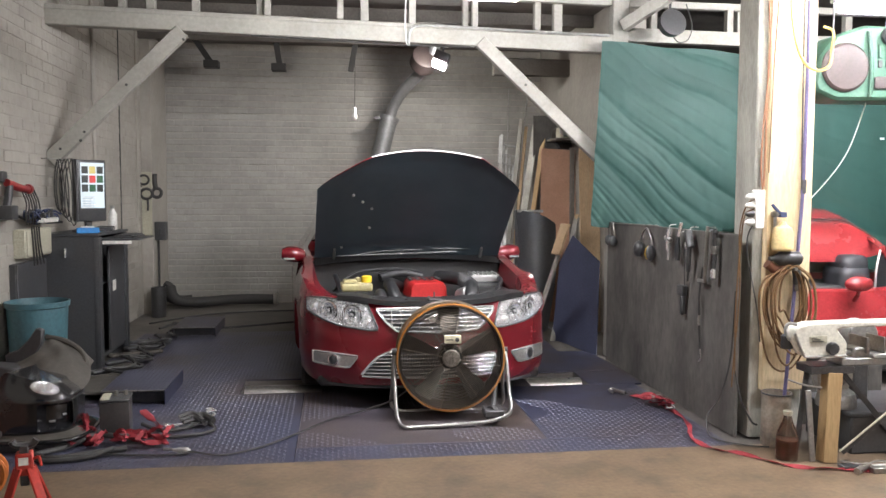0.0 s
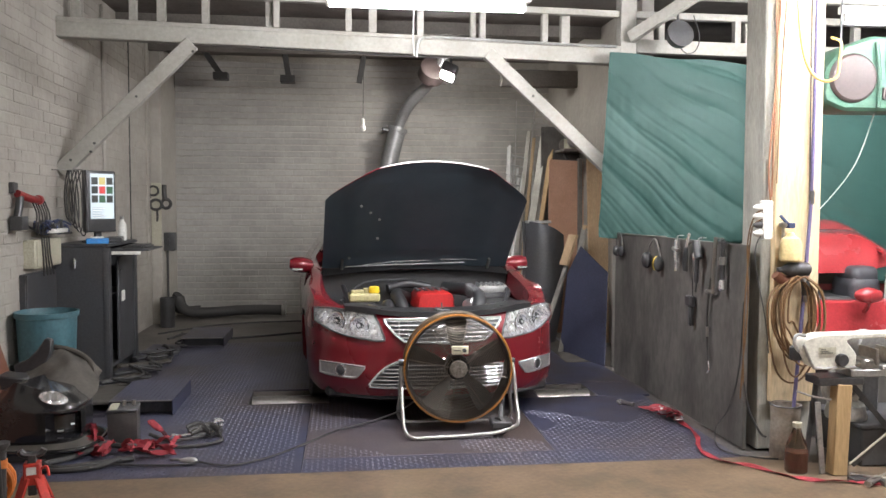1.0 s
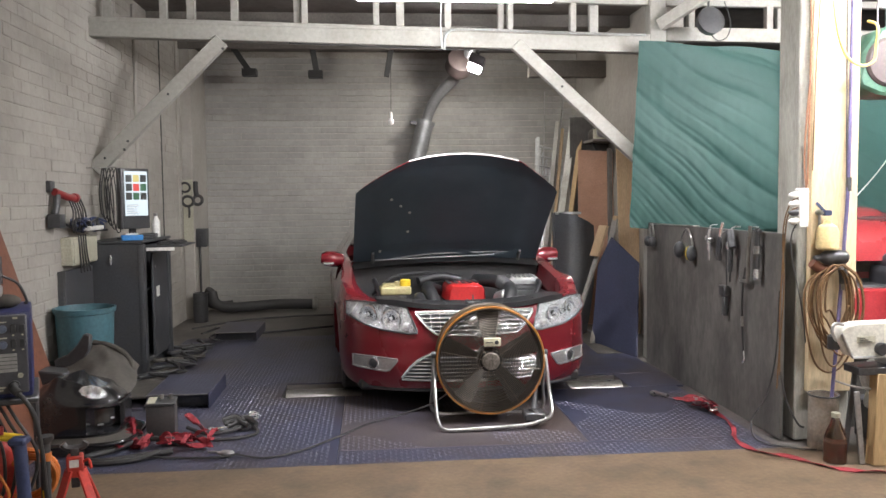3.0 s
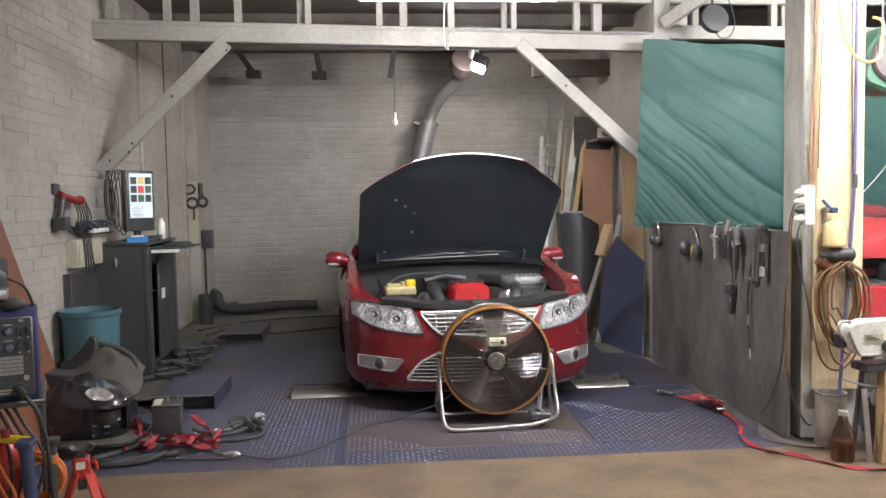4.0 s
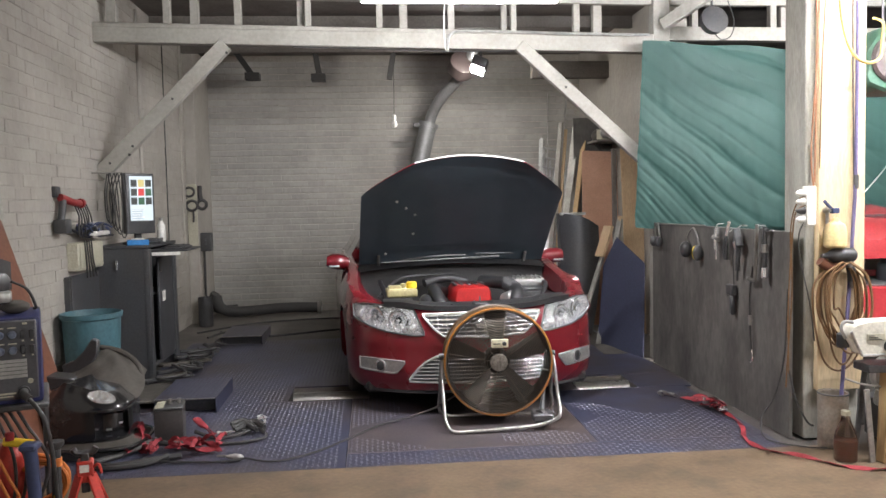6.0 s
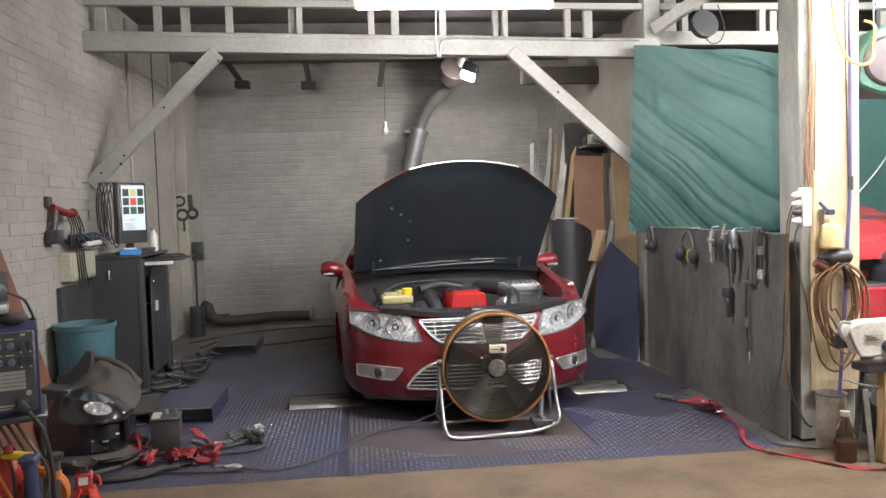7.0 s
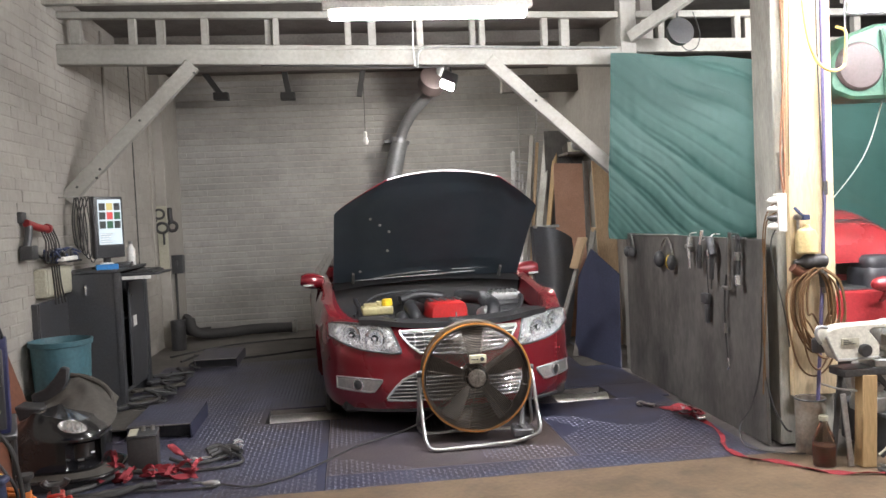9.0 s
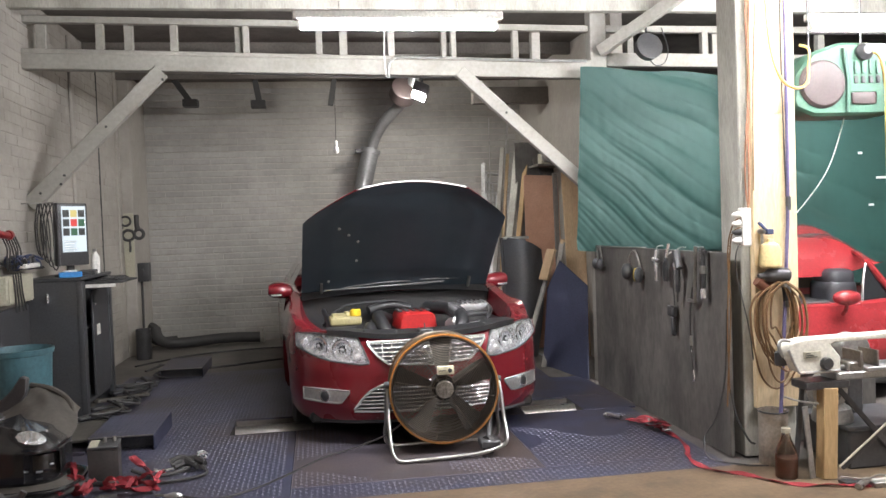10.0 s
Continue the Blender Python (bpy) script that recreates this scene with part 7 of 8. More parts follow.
part("cord", tube([(3.45, 4.95, 2.07), (3.43, 5.1, 1.75), (3.36, 5.3, 1.5), (3.22, 5.4, 1.32), (3.1, 5.3, 1.24)], 0.004, 6, 6), WHITE_METAL, t)
for x, z, w in ((4.95, 2.34, 0.10), (5.02, 1.98, 0.04), (5.2, 1.75, 0.13), (5.12, 1.5, 0.05)):
    part("tape_mark", box(x, x + w, 6.985, 6.99, z, z + 0.02), WHITE_METAL, tarp, "torn white tape")

# ---- red sports car in the next bay ----
OLD_RED = material("old_red_car_paint", (0.25, 0.022, 0.026), 0.26, 0.0, second=(0.20, 0.017, 0.02), amount=0.4, scale=2, bump=0.0, coat=0.5, dirt=(0.24, 0.05, 0.045), dirt_amount=0.2)
SEAT = material("black_vinyl_seat", (0.03, 0.03, 0.035), 0.5, second=(0.022, 0.022, 0.025), amount=0.5, scale=7, bump=0.1)
sport = thing("sports_car", "red open-top sports car with raised lid", "car", (3.2, 5.72, 0.0), 0)


def sport_side(u, v):
    x = -0.35 + 3.9 * u
    belt = 0.80 - 0.05 * math.sin(math.pi * min(max((x + 0.35) / 1.6, 0), 1)) * 1.0 - 0.05 * min(max(x - 0.4, 0), 1.0)
    prof = ((0.16, 0.10), (0.22, 0.02), (0.42, -0.02), (0.62, 0.0), (1.0, 0.06))
    k = min(int(v * 4), 3)
    f = v * 4 - k
    z, d = prof[k][0] + (prof[k + 1][0] - prof[k][0]) * f, prof[k][1] + (prof[k + 1][1] - prof[k][1]) * f
    return (x, d + 0.02 * math.sin(x * 1.3), 0.14 + (belt - 0.14) * z)


part("near_side", sheet(40, 14, sport_side), OLD_RED, sport, "curved red door and wing")
part("belt_roll", sheet(40, 5, lambda u, v: Vector(sport_side(u, 1.0)) + Vector((0, 0.10 * v, 0.02 * math.sin(math.pi * v)))), OLD_RED, sport)
part("far_side", sheet(20, 8, lambda u, v: Vector((0, 1.50, 0)) + Vector(sport_side(u, v)) * 1.0 + Vector((0, -0.12 * v, 0))), OLD_RED, sport)
part("floor_pan", box(-0.3, 3.5, 0.08, 1.55, 0.12, 0.2, 0.02), BAY_BLACK, sport)
def lid_top_z(x):
    return 1.36 - 0.02 * max(0.5 - x, 0) - 1.9 * max(x - 1.05, 0) ** 2


part("rear_lid", sheet(24, 12, lambda u, v: (0.36 + 1.06 * u, 0.42 + 0.10 * v + 0.20 * v * v, (0.94 + 0.10 * max(u - 0.6, 0) * 2.5) + (lid_top_z(0.36 + 1.06 * u) - 0.10 - 0.94 - 0.10 * max(u - 0.6, 0) * 2.5) * math.sin(v * math.pi / 2))), OLD_RED, sport, "raised red lid")
part("lid_edge", tube([(0.36 + 1.07 * u, 0.715, lid_top_z(0.36 + 1.07 * u) - 0.095) for u in np.linspace(0, 1, 18)], 0.016, 8, 1, False, False), BAY_BLACK, sport)
part("lid_top", sheet(20, 5, lambda u, v: (0.36 + 1.09 * u, 0.70 + 0.35 * v, lid_top_z(0.36 + 1.09 * u) - 0.085 + 0.085 * math.sin(v * math.pi / 2))), OLD_RED, sport)
part("cockpit_shelf", box(0.2, 1.3, 0.30, 0.85, 0.70, 0.76, 0.02), BAY_BLACK, sport)
st_ = part("seat", box(0.84, 1.10, 0.28, 0.60, 0.35, 0.92, 0.08, 3), SEAT, sport, "black seat back")
part("headrest", box(0.86, 1.09, 0.30, 0.58, 0.84, 1.0, 0.07, 3), SEAT, st_)
part("windscreen_pillar", tube([(1.36, 0.10, 0.70), (1.20, 0.14, 0.90), (1.09, 0.18, 1.06)], 0.026, 8, 5), OLD_RED, sport)
part("screen_frame", tube([(1.09, 0.18, 1.06), (1.20, 0.5, 1.12), (1.24, 1.1, 1.13), (1.20, 1.4, 1.08)], 0.022, 8, 5), OLD_RED, sport)
b = sheet(6, 4, lambda u, v: (1.0 + 0.33 * u * (1 - 0.8 * v) + 0.06 * v, 0.13 + 0.04 * v, 0.73 + 0.30 * v))
part("quarter_glass", b, SMOKE_GLASS, sport)
part("glass_frame", tube([(1.0, 0.12, 0.72), (1.02, 0.14, 0.90), (1.07, 0.17, 1.05)], 0.009, 6, 5), STEEL, sport)
mr = part("mirror", sphere((0.74, -0.06, 0.815), 0.095, None, 1.15, 0.7, 0.62, 20), OLD_RED, sport)
part("mirror_stem", tube([(0.76, 0.02, 0.68), (0.76, -0.02, 0.72), (0.75, -0.05, 0.78)], 0.016, 8, 4), OLD_RED, mr)
for x in (0.05, 2.9):
    wh = part("wheel", lathe([(0.18, -0.09), (0.27, -0.09), (0.295, -0.06), (0.295, 0.06), (0.27, 0.09), (0.18, 0.09)], 32, m=pose(x, 0.14, 0.295, 90, 0, 0)), BLACK_RUBBER, sport)
    part("rim", lathe([(0.185, 0.06), (0.15, 0.04), (0.05, 0.07), (0.001, 0.07)], 24, m=pose(x, 0.14, 0.295, 90, 0, 0)), CAST_ALU, wh)
for x in (0.05, 2.9):
    part("far_wheel", lathe([(0.18, -0.09), (0.27, -0.09), (0.295, -0.06), (0.295, 0.06), (0.27, 0.09), (0.18, 0.09)], 24, m=pose(x, 1.40, 0.295, 90, 0, 0)), BLACK_RUBBER, sport)
for x in (0.45, 0.55):
    part("roll_bar", tube([(x - 0.2, 0.45, 0.80), (x - 0.18, 0.5, 0.93), (x - 0.1, 0.6, 0.93)], 0.014, 8, 5), BLACK_PLASTIC, sport)

# ---- black lamp and brace timber by the inner post ----
t = thing("horn_speaker", "round black horn speaker hanging under roof", "speaker", (2.95, 6.88, 2.93))
part("drum", lathe([(0.02, -0.07), (0.07, -0.06), (0.11, -0.02), (0.12, 0.05), (0.10, 0.055)], 22, m=pose(0, 0, 0, 75, 20, 0)), BLACK_PLASTIC, t)
part("bracket", rod((0.0, 0.02, 0.08), (0.02, 0.05, 0.36), 0.010, 6), DARK_STEEL, t)
part("cable", tube([(0.02, 0.0, -0.10), (0.08, 0.0, -0.15), (0.16, 0.0, -0.12), (0.20, 0.02, 0.0), (0.18, 0.1, 0.2)], 0.005, 6, 6), BLACK_RUBBER, t)
b = beam_between((2.62, 7.15, 2.96), (3.25, 6.55, 3.38), 0.07, 0.10, 0.005)
structure("brace", b, GREY_TIMBER, "weathered grey timber roof brace", "brace")

# ---- conduit and cables on the main beam ----
t = thing("beam_conduit", "grey conduit bent along the white beam", "conduit", (0, 0, 0))
part("conduit", tube([(0.72, 7.165, 2.74), (0.725, 7.165, 2.84), (0.76, 7.165, 2.895), (0.85, 7.165, 2.918), (1.2, 7.165, 2.912), (1.9, 7.165, 2.89), (2.5, 7.165, 2.88)], 0.012, 8, 6), CAST_ALU, t)
part("drop_cable", tube([(0.70, 7.16, 3.2), (0.69, 7.16, 2.95), (0.70, 7.16, 2.75)], 0.006, 6, 4), WHITE_METAL, t)
part("thin_cable", tube([(-0.6, 7.17, 2.79), (0.0, 7.17, 2.77), (0.7, 7.17, 2.745), (1.3, 7.17, 2.745)], 0.006, 6, 4), BLACK_RUBBER, t)

# ---- flood lamp, exhaust duct and bare bulb over the bay ----
t = thing("flood_lamp", "small lit flood lamp behind the beam", "flood lamp", m=look((1.318, 9.7, 3.013), (0.92, 9.76, 2.06)) @ Matrix.Scale(1.33, 4))
part("housing", box(-0.10, 0.10, -0.07, 0.07, 0.0, 0.09, 0.02, 2), DARK_STEEL, t)
part("face", box(-0.088, 0.088, -0.058, 0.058, -0.045, 0.0, 0.012, 2), FLOOD_LIGHT, t, "glowing lamp glass")
inv = (look((1.318, 9.7, 3.013), (0.92, 9.76, 2.06)) @ Matrix.Scale(1.33, 4)).inverted()
part("bracket", rod(inv @ Vector((1.35, 9.70, 3.06)), inv @ Vector((1.37, 9.71, 3.47)), 0.012, 6), DARK_STEEL, t)
DUCT = material("dull_duct_metal", (0.26, 0.26, 0.265), 0.45, 0.5, second=(0.16, 0.16, 0.162), amount=0.6, scale=4, bump=0.05)
t = thing("exhaust_duct", "grey metal exhaust pipe rising to the roof", "duct", (0, 0, 0))
part("lower_pipe", rod((0.42, 10.9, 0.9), (0.80, 10.9, 2.46), 0.112, 22, r2=0.112), DUCT, t, "wide lower pipe")
part("flange", rod((0.795, 10.9, 2.44), (0.81, 10.9, 2.49), 0.13, 22), DUCT, t)
part("bracket", box(0.60, 0.72, 10.86, 10.94, 2.44, 2.49, 0.005), DARK_STEEL, t)
part("upper_pipe", tube([(0.81, 10.9, 2.46), (0.86, 10.85, 2.62), (0.98, 10.7, 2.82), (1.16, 10.5, 3.0), (1.3, 10.3, 3.2), (1.36, 10.2, 3.48)], 0.07, 16, 8), DUCT, t)
part("base", rod((0.42, 10.9, -0.012), (0.42, 10.9, 0.92), 0.112, 22), DUCT, t)
part("blower", lathe([(0.14, -0.1), (0.17, -0.08), (0.17, 0.08), (0.14, 0.1)], 20, m=pose(1.20, 10.3, 3.135, 60, 20, 0)), REEL_BROWN, t, "rusty round blower")
part("blower_bracket", rod((1.20, 10.3, 3.2), (1.21, 10.35, 3.48), 0.02, 8), DARK_STEEL, t)
t = thing("bare_bulb", "unlit white bulb on a hanging flex", "light bulb", (0.33, 10.06, 2.36))
part("flex", rod((0, 0, 0.14), (0.01, 0, 1.10), 0.004, 6), BLACK_RUBBER, t)
part("holder", lathe([(0.018, 0.09), (0.022, 0.10), (0.02, 0.15), (0.008, 0.16)], 14), WHITE_METAL, t)
part("glass", lathe([(0.001, 0.0), (0.022, 0.006), (0.036, 0.03), (0.034, 0.055), (0.02, 0.085), (0.018, 0.10)], 18), WHITE_METAL, t)
for x, z, dx, foot in ((-0.58, 3.035, -0.07, 1), (0.294, 3.02, 0.08, 0), (-1.40, 3.055, -0.28, 1)):
    t = thing("roof_bracket", "dark steel bracket hanging from the roof", "bracket", (x, 10.6, z))
    part("arm", beam_between((0, 0, 0), (dx, 0, 3.47 - z), 0.07, 0.06, 0.004, up=(0, 1, 0)), BLACK_RUBBER, t)
    if foot:
        part("foot", box(-0.11, 0.07, -0.06, 0.10, -0.03, 0.06, 0.006), BLACK_RUBBER, t)
for y, z in ((9.0, 3.36), (10.4, 3.36)):
    structure("rafter", box(-2.25, 2.95, y, y + 0.06, z - 0.03, z + 0.10, 0.004), DARK_WOOD, "dark timber rafter over the bay", "rafter")

# ---- boards and scrap leaning in the far corner ----
SALMON = material("salmon_chipboard", (0.47, 0.27, 0.18), 0.65, second=(0.35, 0.175, 0.10), amount=0.5, scale=4, grain=90, grain_amount=0.15, bump=0.1)
PLY = material("pale_plywood", (0.50, 0.36, 0.22), 0.65, second=(0.38, 0.26, 0.14), amount=0.5, scale=3, grain=40, stretch=(3, 3, 0.6), bump=0.1)
NAVY = material("navy_painted_panel", (0.042, 0.047, 0.080), 0.5, second=(0.030, 0.033, 0.058), amount=0.5, scale=3, bump=0.05)


def slab(name, label, category, corners, thick, mat, bevel=0.002):
    """A flat board through four corners, given thickness towards the rear."""
    t = thing(name, label, category, (0, 0, 0))
    c = [Vector(p) for p in corners]
    n = (c[1] - c[0]).cross(c[-1] - c[0]).normalized()
    if n.y < 0:
        n = -n
    b = bmesh.new()
    va, vb = [b.verts.new(p) for p in c], [b.verts.new(p + n * thick) for p in c]
    b.faces.new(va)
    b.faces.new(vb[::-1])
    k = len(c)
    for i in range(k):
        b.faces.new((va[i], vb[i], vb[(i + 1) % k], va[(i + 1) % k]))
    bmesh.ops.recalc_face_normals(b, faces=b.faces[:])
    bmesh.ops.bevel(b, geom=b.edges[:], offset=bevel, segments=1, affect="EDGES")
    part("board", b, mat, t)
    return t


slab("chipboard", "salmon chipboard sheet leaning in the corner", "board", [(2.44, 9.25, 0.0), (2.86, 9.2, 0.0), (2.88, 9.4, 1.99), (2.47, 9.4, 2.01)], 0.018, SALMON)
slab("dark_panel", "dark wide panel behind the chipboard", "board", [(2.40, 9.5, 0.0), (2.93, 9.5, 0.0), (2.93, 9.75, 2.38), (2.46, 9.75, 2.42)], 0.015, DARK_BOARD)
slab("plywood", "narrow pale plywood offcut leaning on the wall", "board", [(2.70, 8.45, 0.0), (2.92, 8.5, 0.0), (2.93, 8.6, 1.10), (2.86, 8.62, 1.90), (2.68, 8.6, 1.98)], 0.018, PLY)
slab("plywood", "dark-edged plank beside the plywood", "board", [(2.64, 8.7, 0.0), (2.685, 8.7, 0.0), (2.695, 8.8, 1.98), (2.65, 8.8, 1.99)], 0.05, DARK_WOOD)
slab("navy_panel", "navy painted steel panel leaning on the partition", "panel", [(2.24, 8.0, 0.0), (2.46, 7.25, 0.0), (2.60, 7.62, 0.83), (2.36, 7.72, 1.08), (2.28, 7.9, 0.8)], 0.008, NAVY)
t = thing("plank", "weathered plank leaning with a pale block", "plank", (0, 0, 0))
part("plank", beam_between((2.06, 8.15, 0.0), (2.44, 8.3, 1.02), 0.05, 0.03, 0.004), GREY_TIMBER, t)
part("block", beam_between((2.33, 8.2, 0.86), (2.44, 8.24, 1.17), 0.14, 0.03, 0.004), PLY, t, "pale plywood block")
t = thing("plank", "narrow grey batten leaning on the boards", "plank", (0, 0, 0))
part("plank", beam_between((2.24, 7.95, 0.0), (2.53, 8.15, 1.24), 0.06, 0.03, 0.004), GREY_TIMBER, t)
part("end", beam_between((2.525, 8.147, 1.22), (2.535, 8.153, 1.27), 0.05, 0.03, 0.003), PLY, t)
for x0, x1, z1, w, mt, lab in ((2.02, 2.36, 2.38, 0.05, GREY_TIMBER, "long pale timber batten leaning in corner"), (2.10, 2.42, 2.30, 0.035, PLY, "long yellowish batten leaning in corner"), (1.96, 2.12, 2.2, 0.03, CAST_ALU, "aluminium strip leaning in the corner"), (2.06, 2.20, 2.75, 0.012, STEEL, "thin steel rod leaning in corner"), (2.3, 2.40, 1.92, 0.03, CAST_ALU, "short aluminium angle leaning in corner")):
    t = thing("batten", lab, "batten", (0, 0, 0), group="leaning battens")
    part("strip", beam_between((x0 - 0.06, 9.2, -0.012), (x1, 9.85 + 0.1 * z1 / 2.4, z1), w, 0.03 if w > 0.02 else 0.012, 0.003), mt, t)
t = thing("metal_rack", "bent aluminium rack parts against the wall", "scrap metal", (0, 0, 0))
for k in range(5):
    part("rail", beam_between((1.98 + 0.045 * k, 9.6, -0.01), (2.13 + 0.04 * k, 10.1, 2.2 - 0.09 * k), 0.028, 0.02, 0.002), CAST_ALU, t)
for k in range(4):
    part("rung", rod((2.05 + 0.02 * k, 9.98 - 0.04 * k, 1.75 + 0.11 * k), (2.25 + 0.01 * k, 9.98 - 0.04 * k, 1.72 + 0.11 * k), 0.012, 6), CAST_ALU, t)
t = thing("spare_bumper", "dark grey car bumper standing on its end", "car part", (0, 0, 0))
part("skin", sheet(14, 18, lambda u, v: (2.00 + 0.44 * u - 0.10 * (1 - v) + 0.05 * math.sin(v * 3), 8.55 + 0.14 * math.sin(math.pi * u) * -1 + 0.1 * v, 1.30 * v * (1 - 0.11 * u * u) + 0.0)), CABINET_GREY, t)
part("edge", tube([(1.90 + 0.10 * v + 0.05 * math.sin(v * 3), 8.55 + 0.1 * v, 1.30 * v) for v in np.linspace(0, 1, 10)], 0.02, 6, 1, False, False), BLACK_PLASTIC, t)
part("top_rail", box(2.02, 2.30, 8.6, 8.66, 1.28, 1.31, 0.006), CAST_ALU, t)
t = thing("floor_mat", "worn brown mat scrap on the floor", "mat", (0, 0, 0))
part("mat", sheet(10, 10, lambda u, v: (2.15 + 0.28 * u + 0.03 * math.sin(v * 4), 7.45 + 1.3 * v, 0.004 + 0.02 * math.sin(u * 3) * math.sin(v * 5) ** 2)), DUSTY_PLASTIC, t)
t = thing("engine_parts", "dusty machine parts on the wall shelf", "machine parts", (0, 0, 0))
part("shelf", box(2.62, 2.95, 9.3, 9.9, 2.10, 2.13, 0.004), DARK_WOOD, t)
part("shelf_bracket", beam_between((2.94, 9.6, 1.7), (2.70, 9.6, 2.10), 0.03, 0.03, 0.003), DARK_STEEL, t)
rnd = random.Random(3)
for k in range(6):
    part("casting", sphere((2.70 + 0.2 * rnd.random(), 9.35 + 0.09 * k, 2.19 + 0.04 * rnd.random()), 0.07, None, 1.1, 0.8, rnd.uniform(0.8, 1.2), 10), rnd.choice((DARK_STEEL, DUSTY_PLASTIC, CAST_ALU)), t)
t = thing("paint_tin", "old paint tin standing on the shelf", "tin", (2.74, 9.45, 2.13))
part("can", lathe([(0.07, 0), (0.075, 0.006), (0.075, 0.12), (0.07, 0.126)], 18), CREAM, t)
part("lid", lathe([(0.078, 0.12), (0.078, 0.135), (0.06, 0.136), (0.001, 0.132)], 18), DARK_STEEL, t)
t = thing("batten", "wide weathered plank leaning beside the boards", "batten", (0, 0, 0), group="leaning battens")
part("strip", beam_between((2.02, 9.05, -0.012), (2.55, 9.9, 2.42), 0.085, 0.03, 0.004), OLD_POST, t)
t = thing("batten", "narrow dark-edged plank leaning beside the boards", "batten", (0, 0, 0), group="leaning battens")
part("strip", beam_between((2.12, 9.02, -0.012), (2.62, 9.8, 2.30), 0.055, 0.03, 0.004), PINE, t)
t = thing("metal_rod", "thin steel rod leaning high on wall", "rod", (0, 0, 0))
part("rod", rod((2.10, 9.6, -0.012), (2.52, 10.2, 3.03), 0.012, 8), STEEL, t)
t = thing("sheet_panel", "dark grey sheet leaning behind the chipboard", "panel", (0, 0, 0))
part("sheet", box(2.56, 2.94, 9.93, 9.95, -0.012, 2.44, 0.004), DARK_BOARD, t)
structure("beam", box(2.0, 2.95, 9.9, 10.02, 2.92, 3.12, 0.006), DARK_WOOD, "dark timber lintel in the far corner", "beam")

# rollers in the floor pits
for x0, x1 in ((-0.60, -0.02), (1.60, 2.03)):
    r = thing("dyno_roller", "worn bright steel dyno roller in pit", "roller", (0, 0, 0), group="dyno rollers")
    part("drum", rod((x0, 6.37, -0.082), (x1, 6.37, -0.082), 0.085, 28), STEEL, r)
    part("axle", rod((x0 - 0.006, 6.37, -0.082), (x1 + 0.006, 6.37, -0.082), 0.03, 12), DARK_STEEL, r)

# ---- small repeated pieces: tread lozenges and painted bricks ----
def treads(parent, x0, x1, y0, y1, bare):
    verts, faces = [], []
    p = 0.031
    for i in range(int((x1 - x0 - 0.02) / p)):
        for j in range(int((y1 - y0 - 0.02) / p)):
            x, y = x0 + 0.022 + i * p, y0 + 0.022 + j * p
            if bare and noise.noise((x * 1.6, y * 2.0, 3.0)) + 0.55 * (1 - abs(x - 0.75) / 0.9) > bare:
                continue
            if x > 1.25 and 0.8 * noise.noise((x * 1.9, y * 1.9, 8.0)) + 0.9 * (y - 5.45) > 0.1:
                continue
            c, s = (0.7071, 0.7071) if (i + j) % 2 else (0.7071, -0.7071)
            k = len(verts)
            for u, v, z in ((-0.0125, 0, 0), (0, -0.0042, 0), (0.0125, 0, 0), (0, 0.0042, 0), (-0.005, 0, 0.0026), (0.005, 0, 0.0026)):
                verts.append((x + u * c - v * s, y + u * s + v * c, z))
            faces += [(k, k + 1, k + 4), (k + 1, k + 5, k + 4), (k + 1, k + 2, k + 5), (k + 2, k + 3, k + 5), (k + 3, k + 4, k + 5), (k + 3, k, k + 4)]
    if not verts:
        return
    me = bpy.data.meshes.new("tread")
    me.from_pydata(verts, [], faces)
    me.materials.append(TREAD)
    ob = new("tread", me)
    ob.parent = parent
    ob["kind"] = "stuff"


for ob, p in zip(plates, PLATES):
    treads(ob, p[0], p[1], p[2], p[3], 0.30 if p[4] == WORN_STEEL else 0.85)


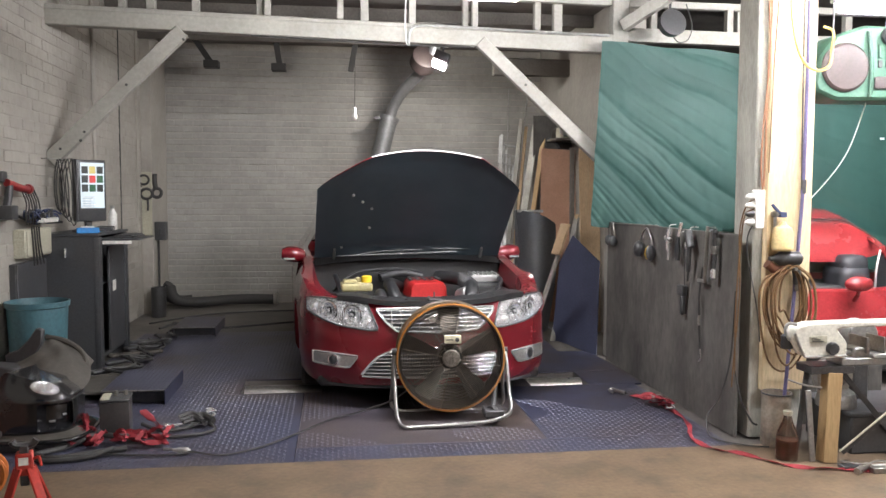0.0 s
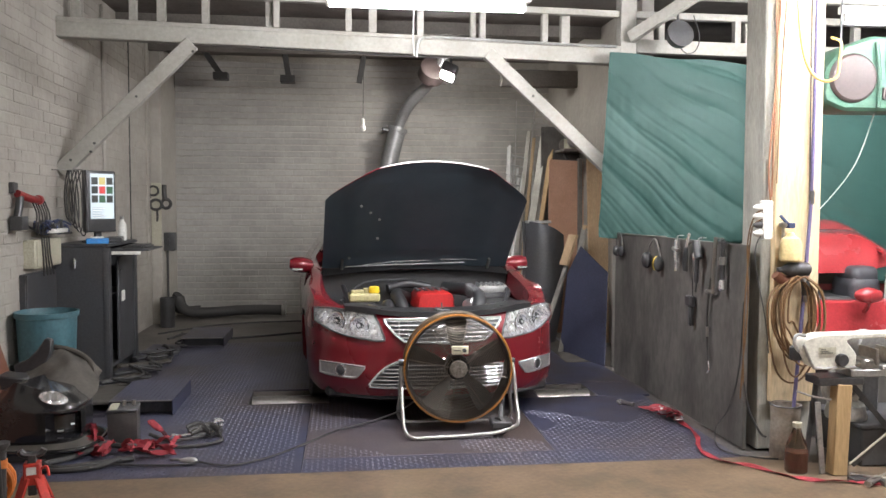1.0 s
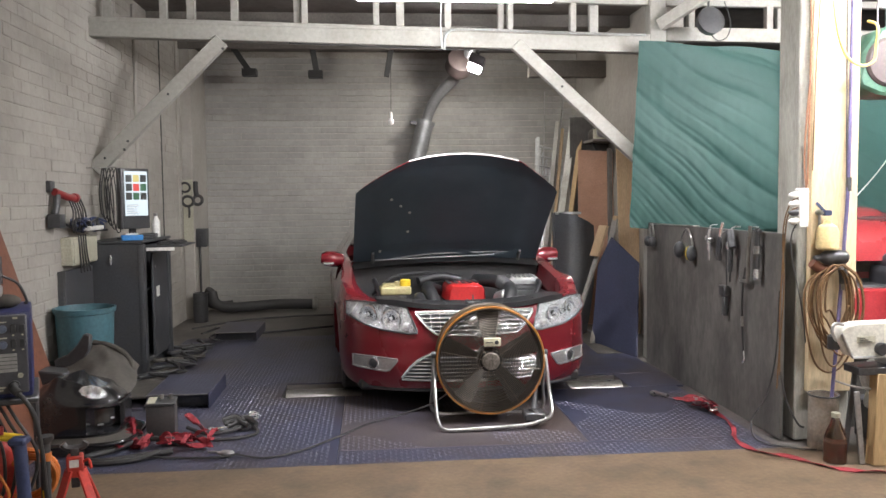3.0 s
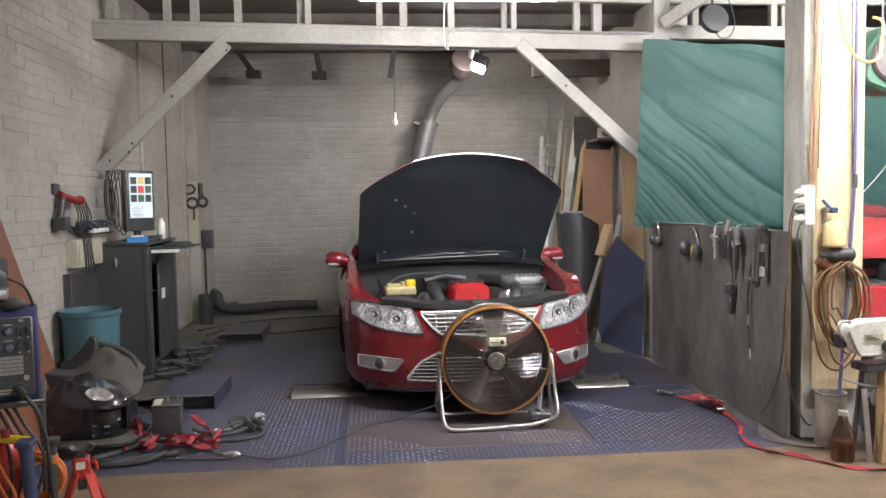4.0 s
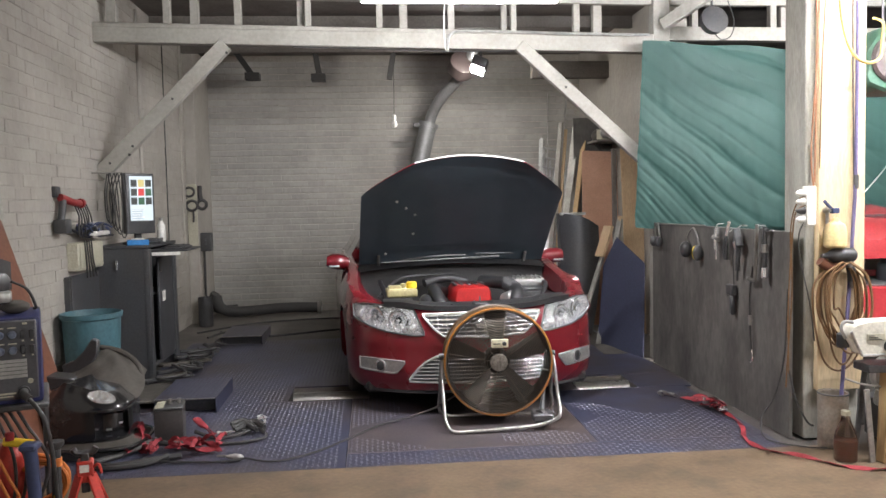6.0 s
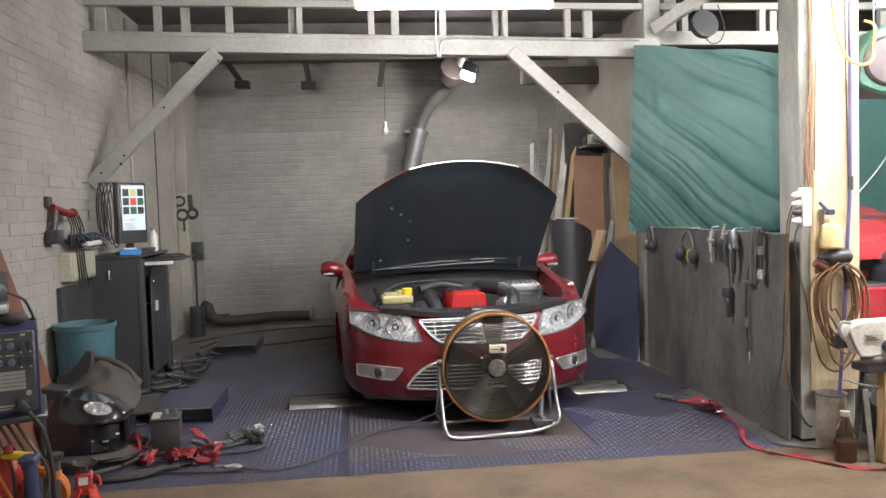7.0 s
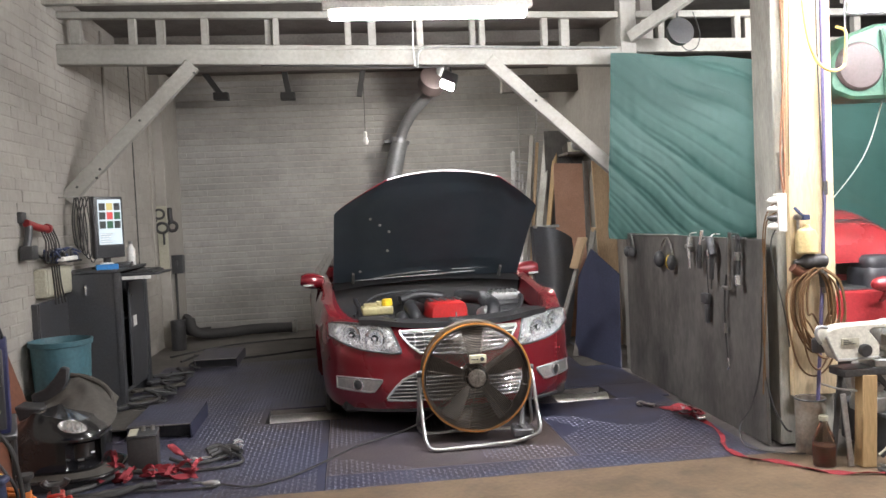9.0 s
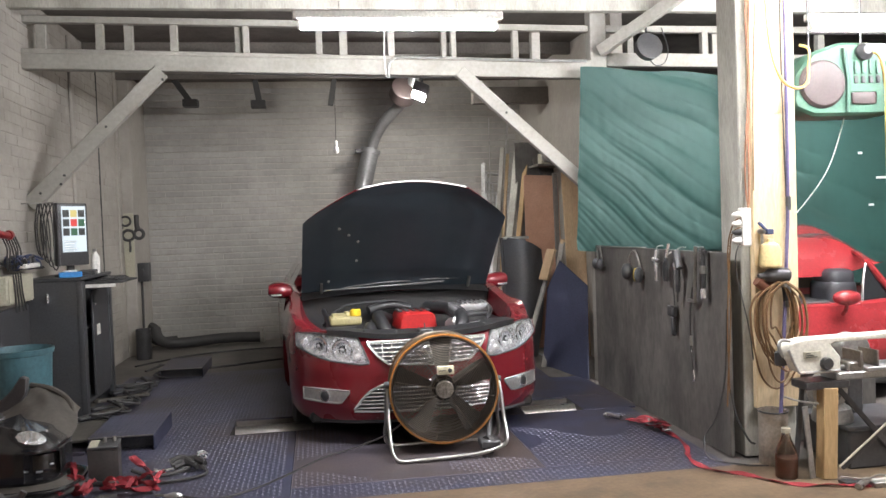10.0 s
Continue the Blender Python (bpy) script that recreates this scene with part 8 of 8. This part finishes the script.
def brick_mesh(name, seed, axis):
    """A painted brick's face, softly rounded and a little uneven; axis x faces +x, axis y faces -y."""
    r = random.Random(seed)
    L, H = (0.2396, 0.0826) if axis == "x" else (0.2384, 0.0752)
    d = (0.0038 if axis == "x" else 0.0062) + r.uniform(-0.0015, 0.002)
    rows = []
    for inset, depth in ((0.0, -0.004), (0.002, d * 0.55), (0.010, d)):
        rows.append([((u * (L / 2 - inset * (0.5 if axis == "x" else 0.22))) + r.uniform(-.0015, .0015), (v * (H / 2 - inset * 0.8)) + r.uniform(-.0015, .0015), depth + r.uniform(-.0006, .0006)) for u, v in ((-1, -1), (1, -1), (1, 1), (-1, 1))])
    verts = [q for row in rows for q in row]
    put = (lambda u, v, w: (w, u, v)) if axis == "x" else (lambda u, v, w: (-u, -w, v))
    if axis == "y":
        put = lambda u, v, w: (u, -w, v)
    faces = [(8, 9, 10, 11)]
    for k in range(2):
        for i in range(4):
            a, c = k * 4 + i, k * 4 + (i + 1) % 4
            faces.append((a, c, c + 4, a + 4))
    me = bpy.data.meshes.new(name)
    me.from_pydata([put(*q) for q in verts], [], faces)
    me.polygons.foreach_set("use_smooth", [False] * len(me.polygons))
    me.materials.append(WALL_PAINT if axis == "x" else GRIMY_DIMMED_PAINT)
    return me


def brick_wall(parent, axis, fixed, a0, a1, z1, near, skip, label):
    """Courses of bricks on a wall face: near is the stretch whose bricks are parts of their own."""
    kinds = [brick_mesh("brick", 20 + k, axis) for k in range(8)]
    data = []
    for me in kinds:
        data.append(([tuple(v.co) for v in me.vertices], [tuple(p.vertices) for p in me.polygons]))
    r = random.Random(9)
    verts, faces, count = [], [], 0
    for c in range(int(z1 / PITCH_Z)):
        z = (c + 0.5) * PITCH_Z
        header = c % 6 == 5
        step = 0.238
        a = a0 + (0.119 if c % 2 else 0.0) + 0.12
        while a + 0.12 < a1 + 0.10:
            k = r.randrange(8)
            if not skip(a, z):
                jut = r.uniform(-0.0018, 0.0026) if axis == "x" else r.uniform(-0.0016, 0.0016)
                at = (fixed + jut, a, z + r.uniform(-0.002, 0.002)) if axis == "x" else (a, fixed + jut, z)
                if near[0] < a < near[1] and near[2] < z < near[3] and count < 300:
                    ob = new("brick", kinds[k])
                    ob.location = at
                    ob.parent = parent
                    count += 1
                else:
                    n = len(verts)
                    verts += [(v[0] + at[0], v[1] + at[1], v[2] + at[2]) for v in data[k][0]]
                    faces += [tuple(i + n for i in f) for f in data[k][1]]
            a += step + r.uniform(-0.004, 0.004)
    me = bpy.data.meshes.new("brickwork")
    me.from_pydata(verts, [], faces)
    me.polygons.foreach_set("use_smooth", [False] * len(me.polygons))
    me.materials.append(WALL_REST if axis == "x" else GRIMY_DIMMED_REST)
    ob = new("brickwork", me)
    ob.parent = parent
    tagged(ob, label, kind="stuff")


brick_wall(wall_left, "x", LEFT, 3.2, 11.1, 3.4, (4.95, 7.7, 0.75, 3.05), lambda a, z: a > 10.32, "rows of white painted bricks")
brick_wall(wall_back, "y", BACK, -2.49, 2.9, 3.4, (-1.9, 1.3, 0.9, 2.95), lambda a, z: False, "rows of grimy white painted bricks in a dimmed colour")
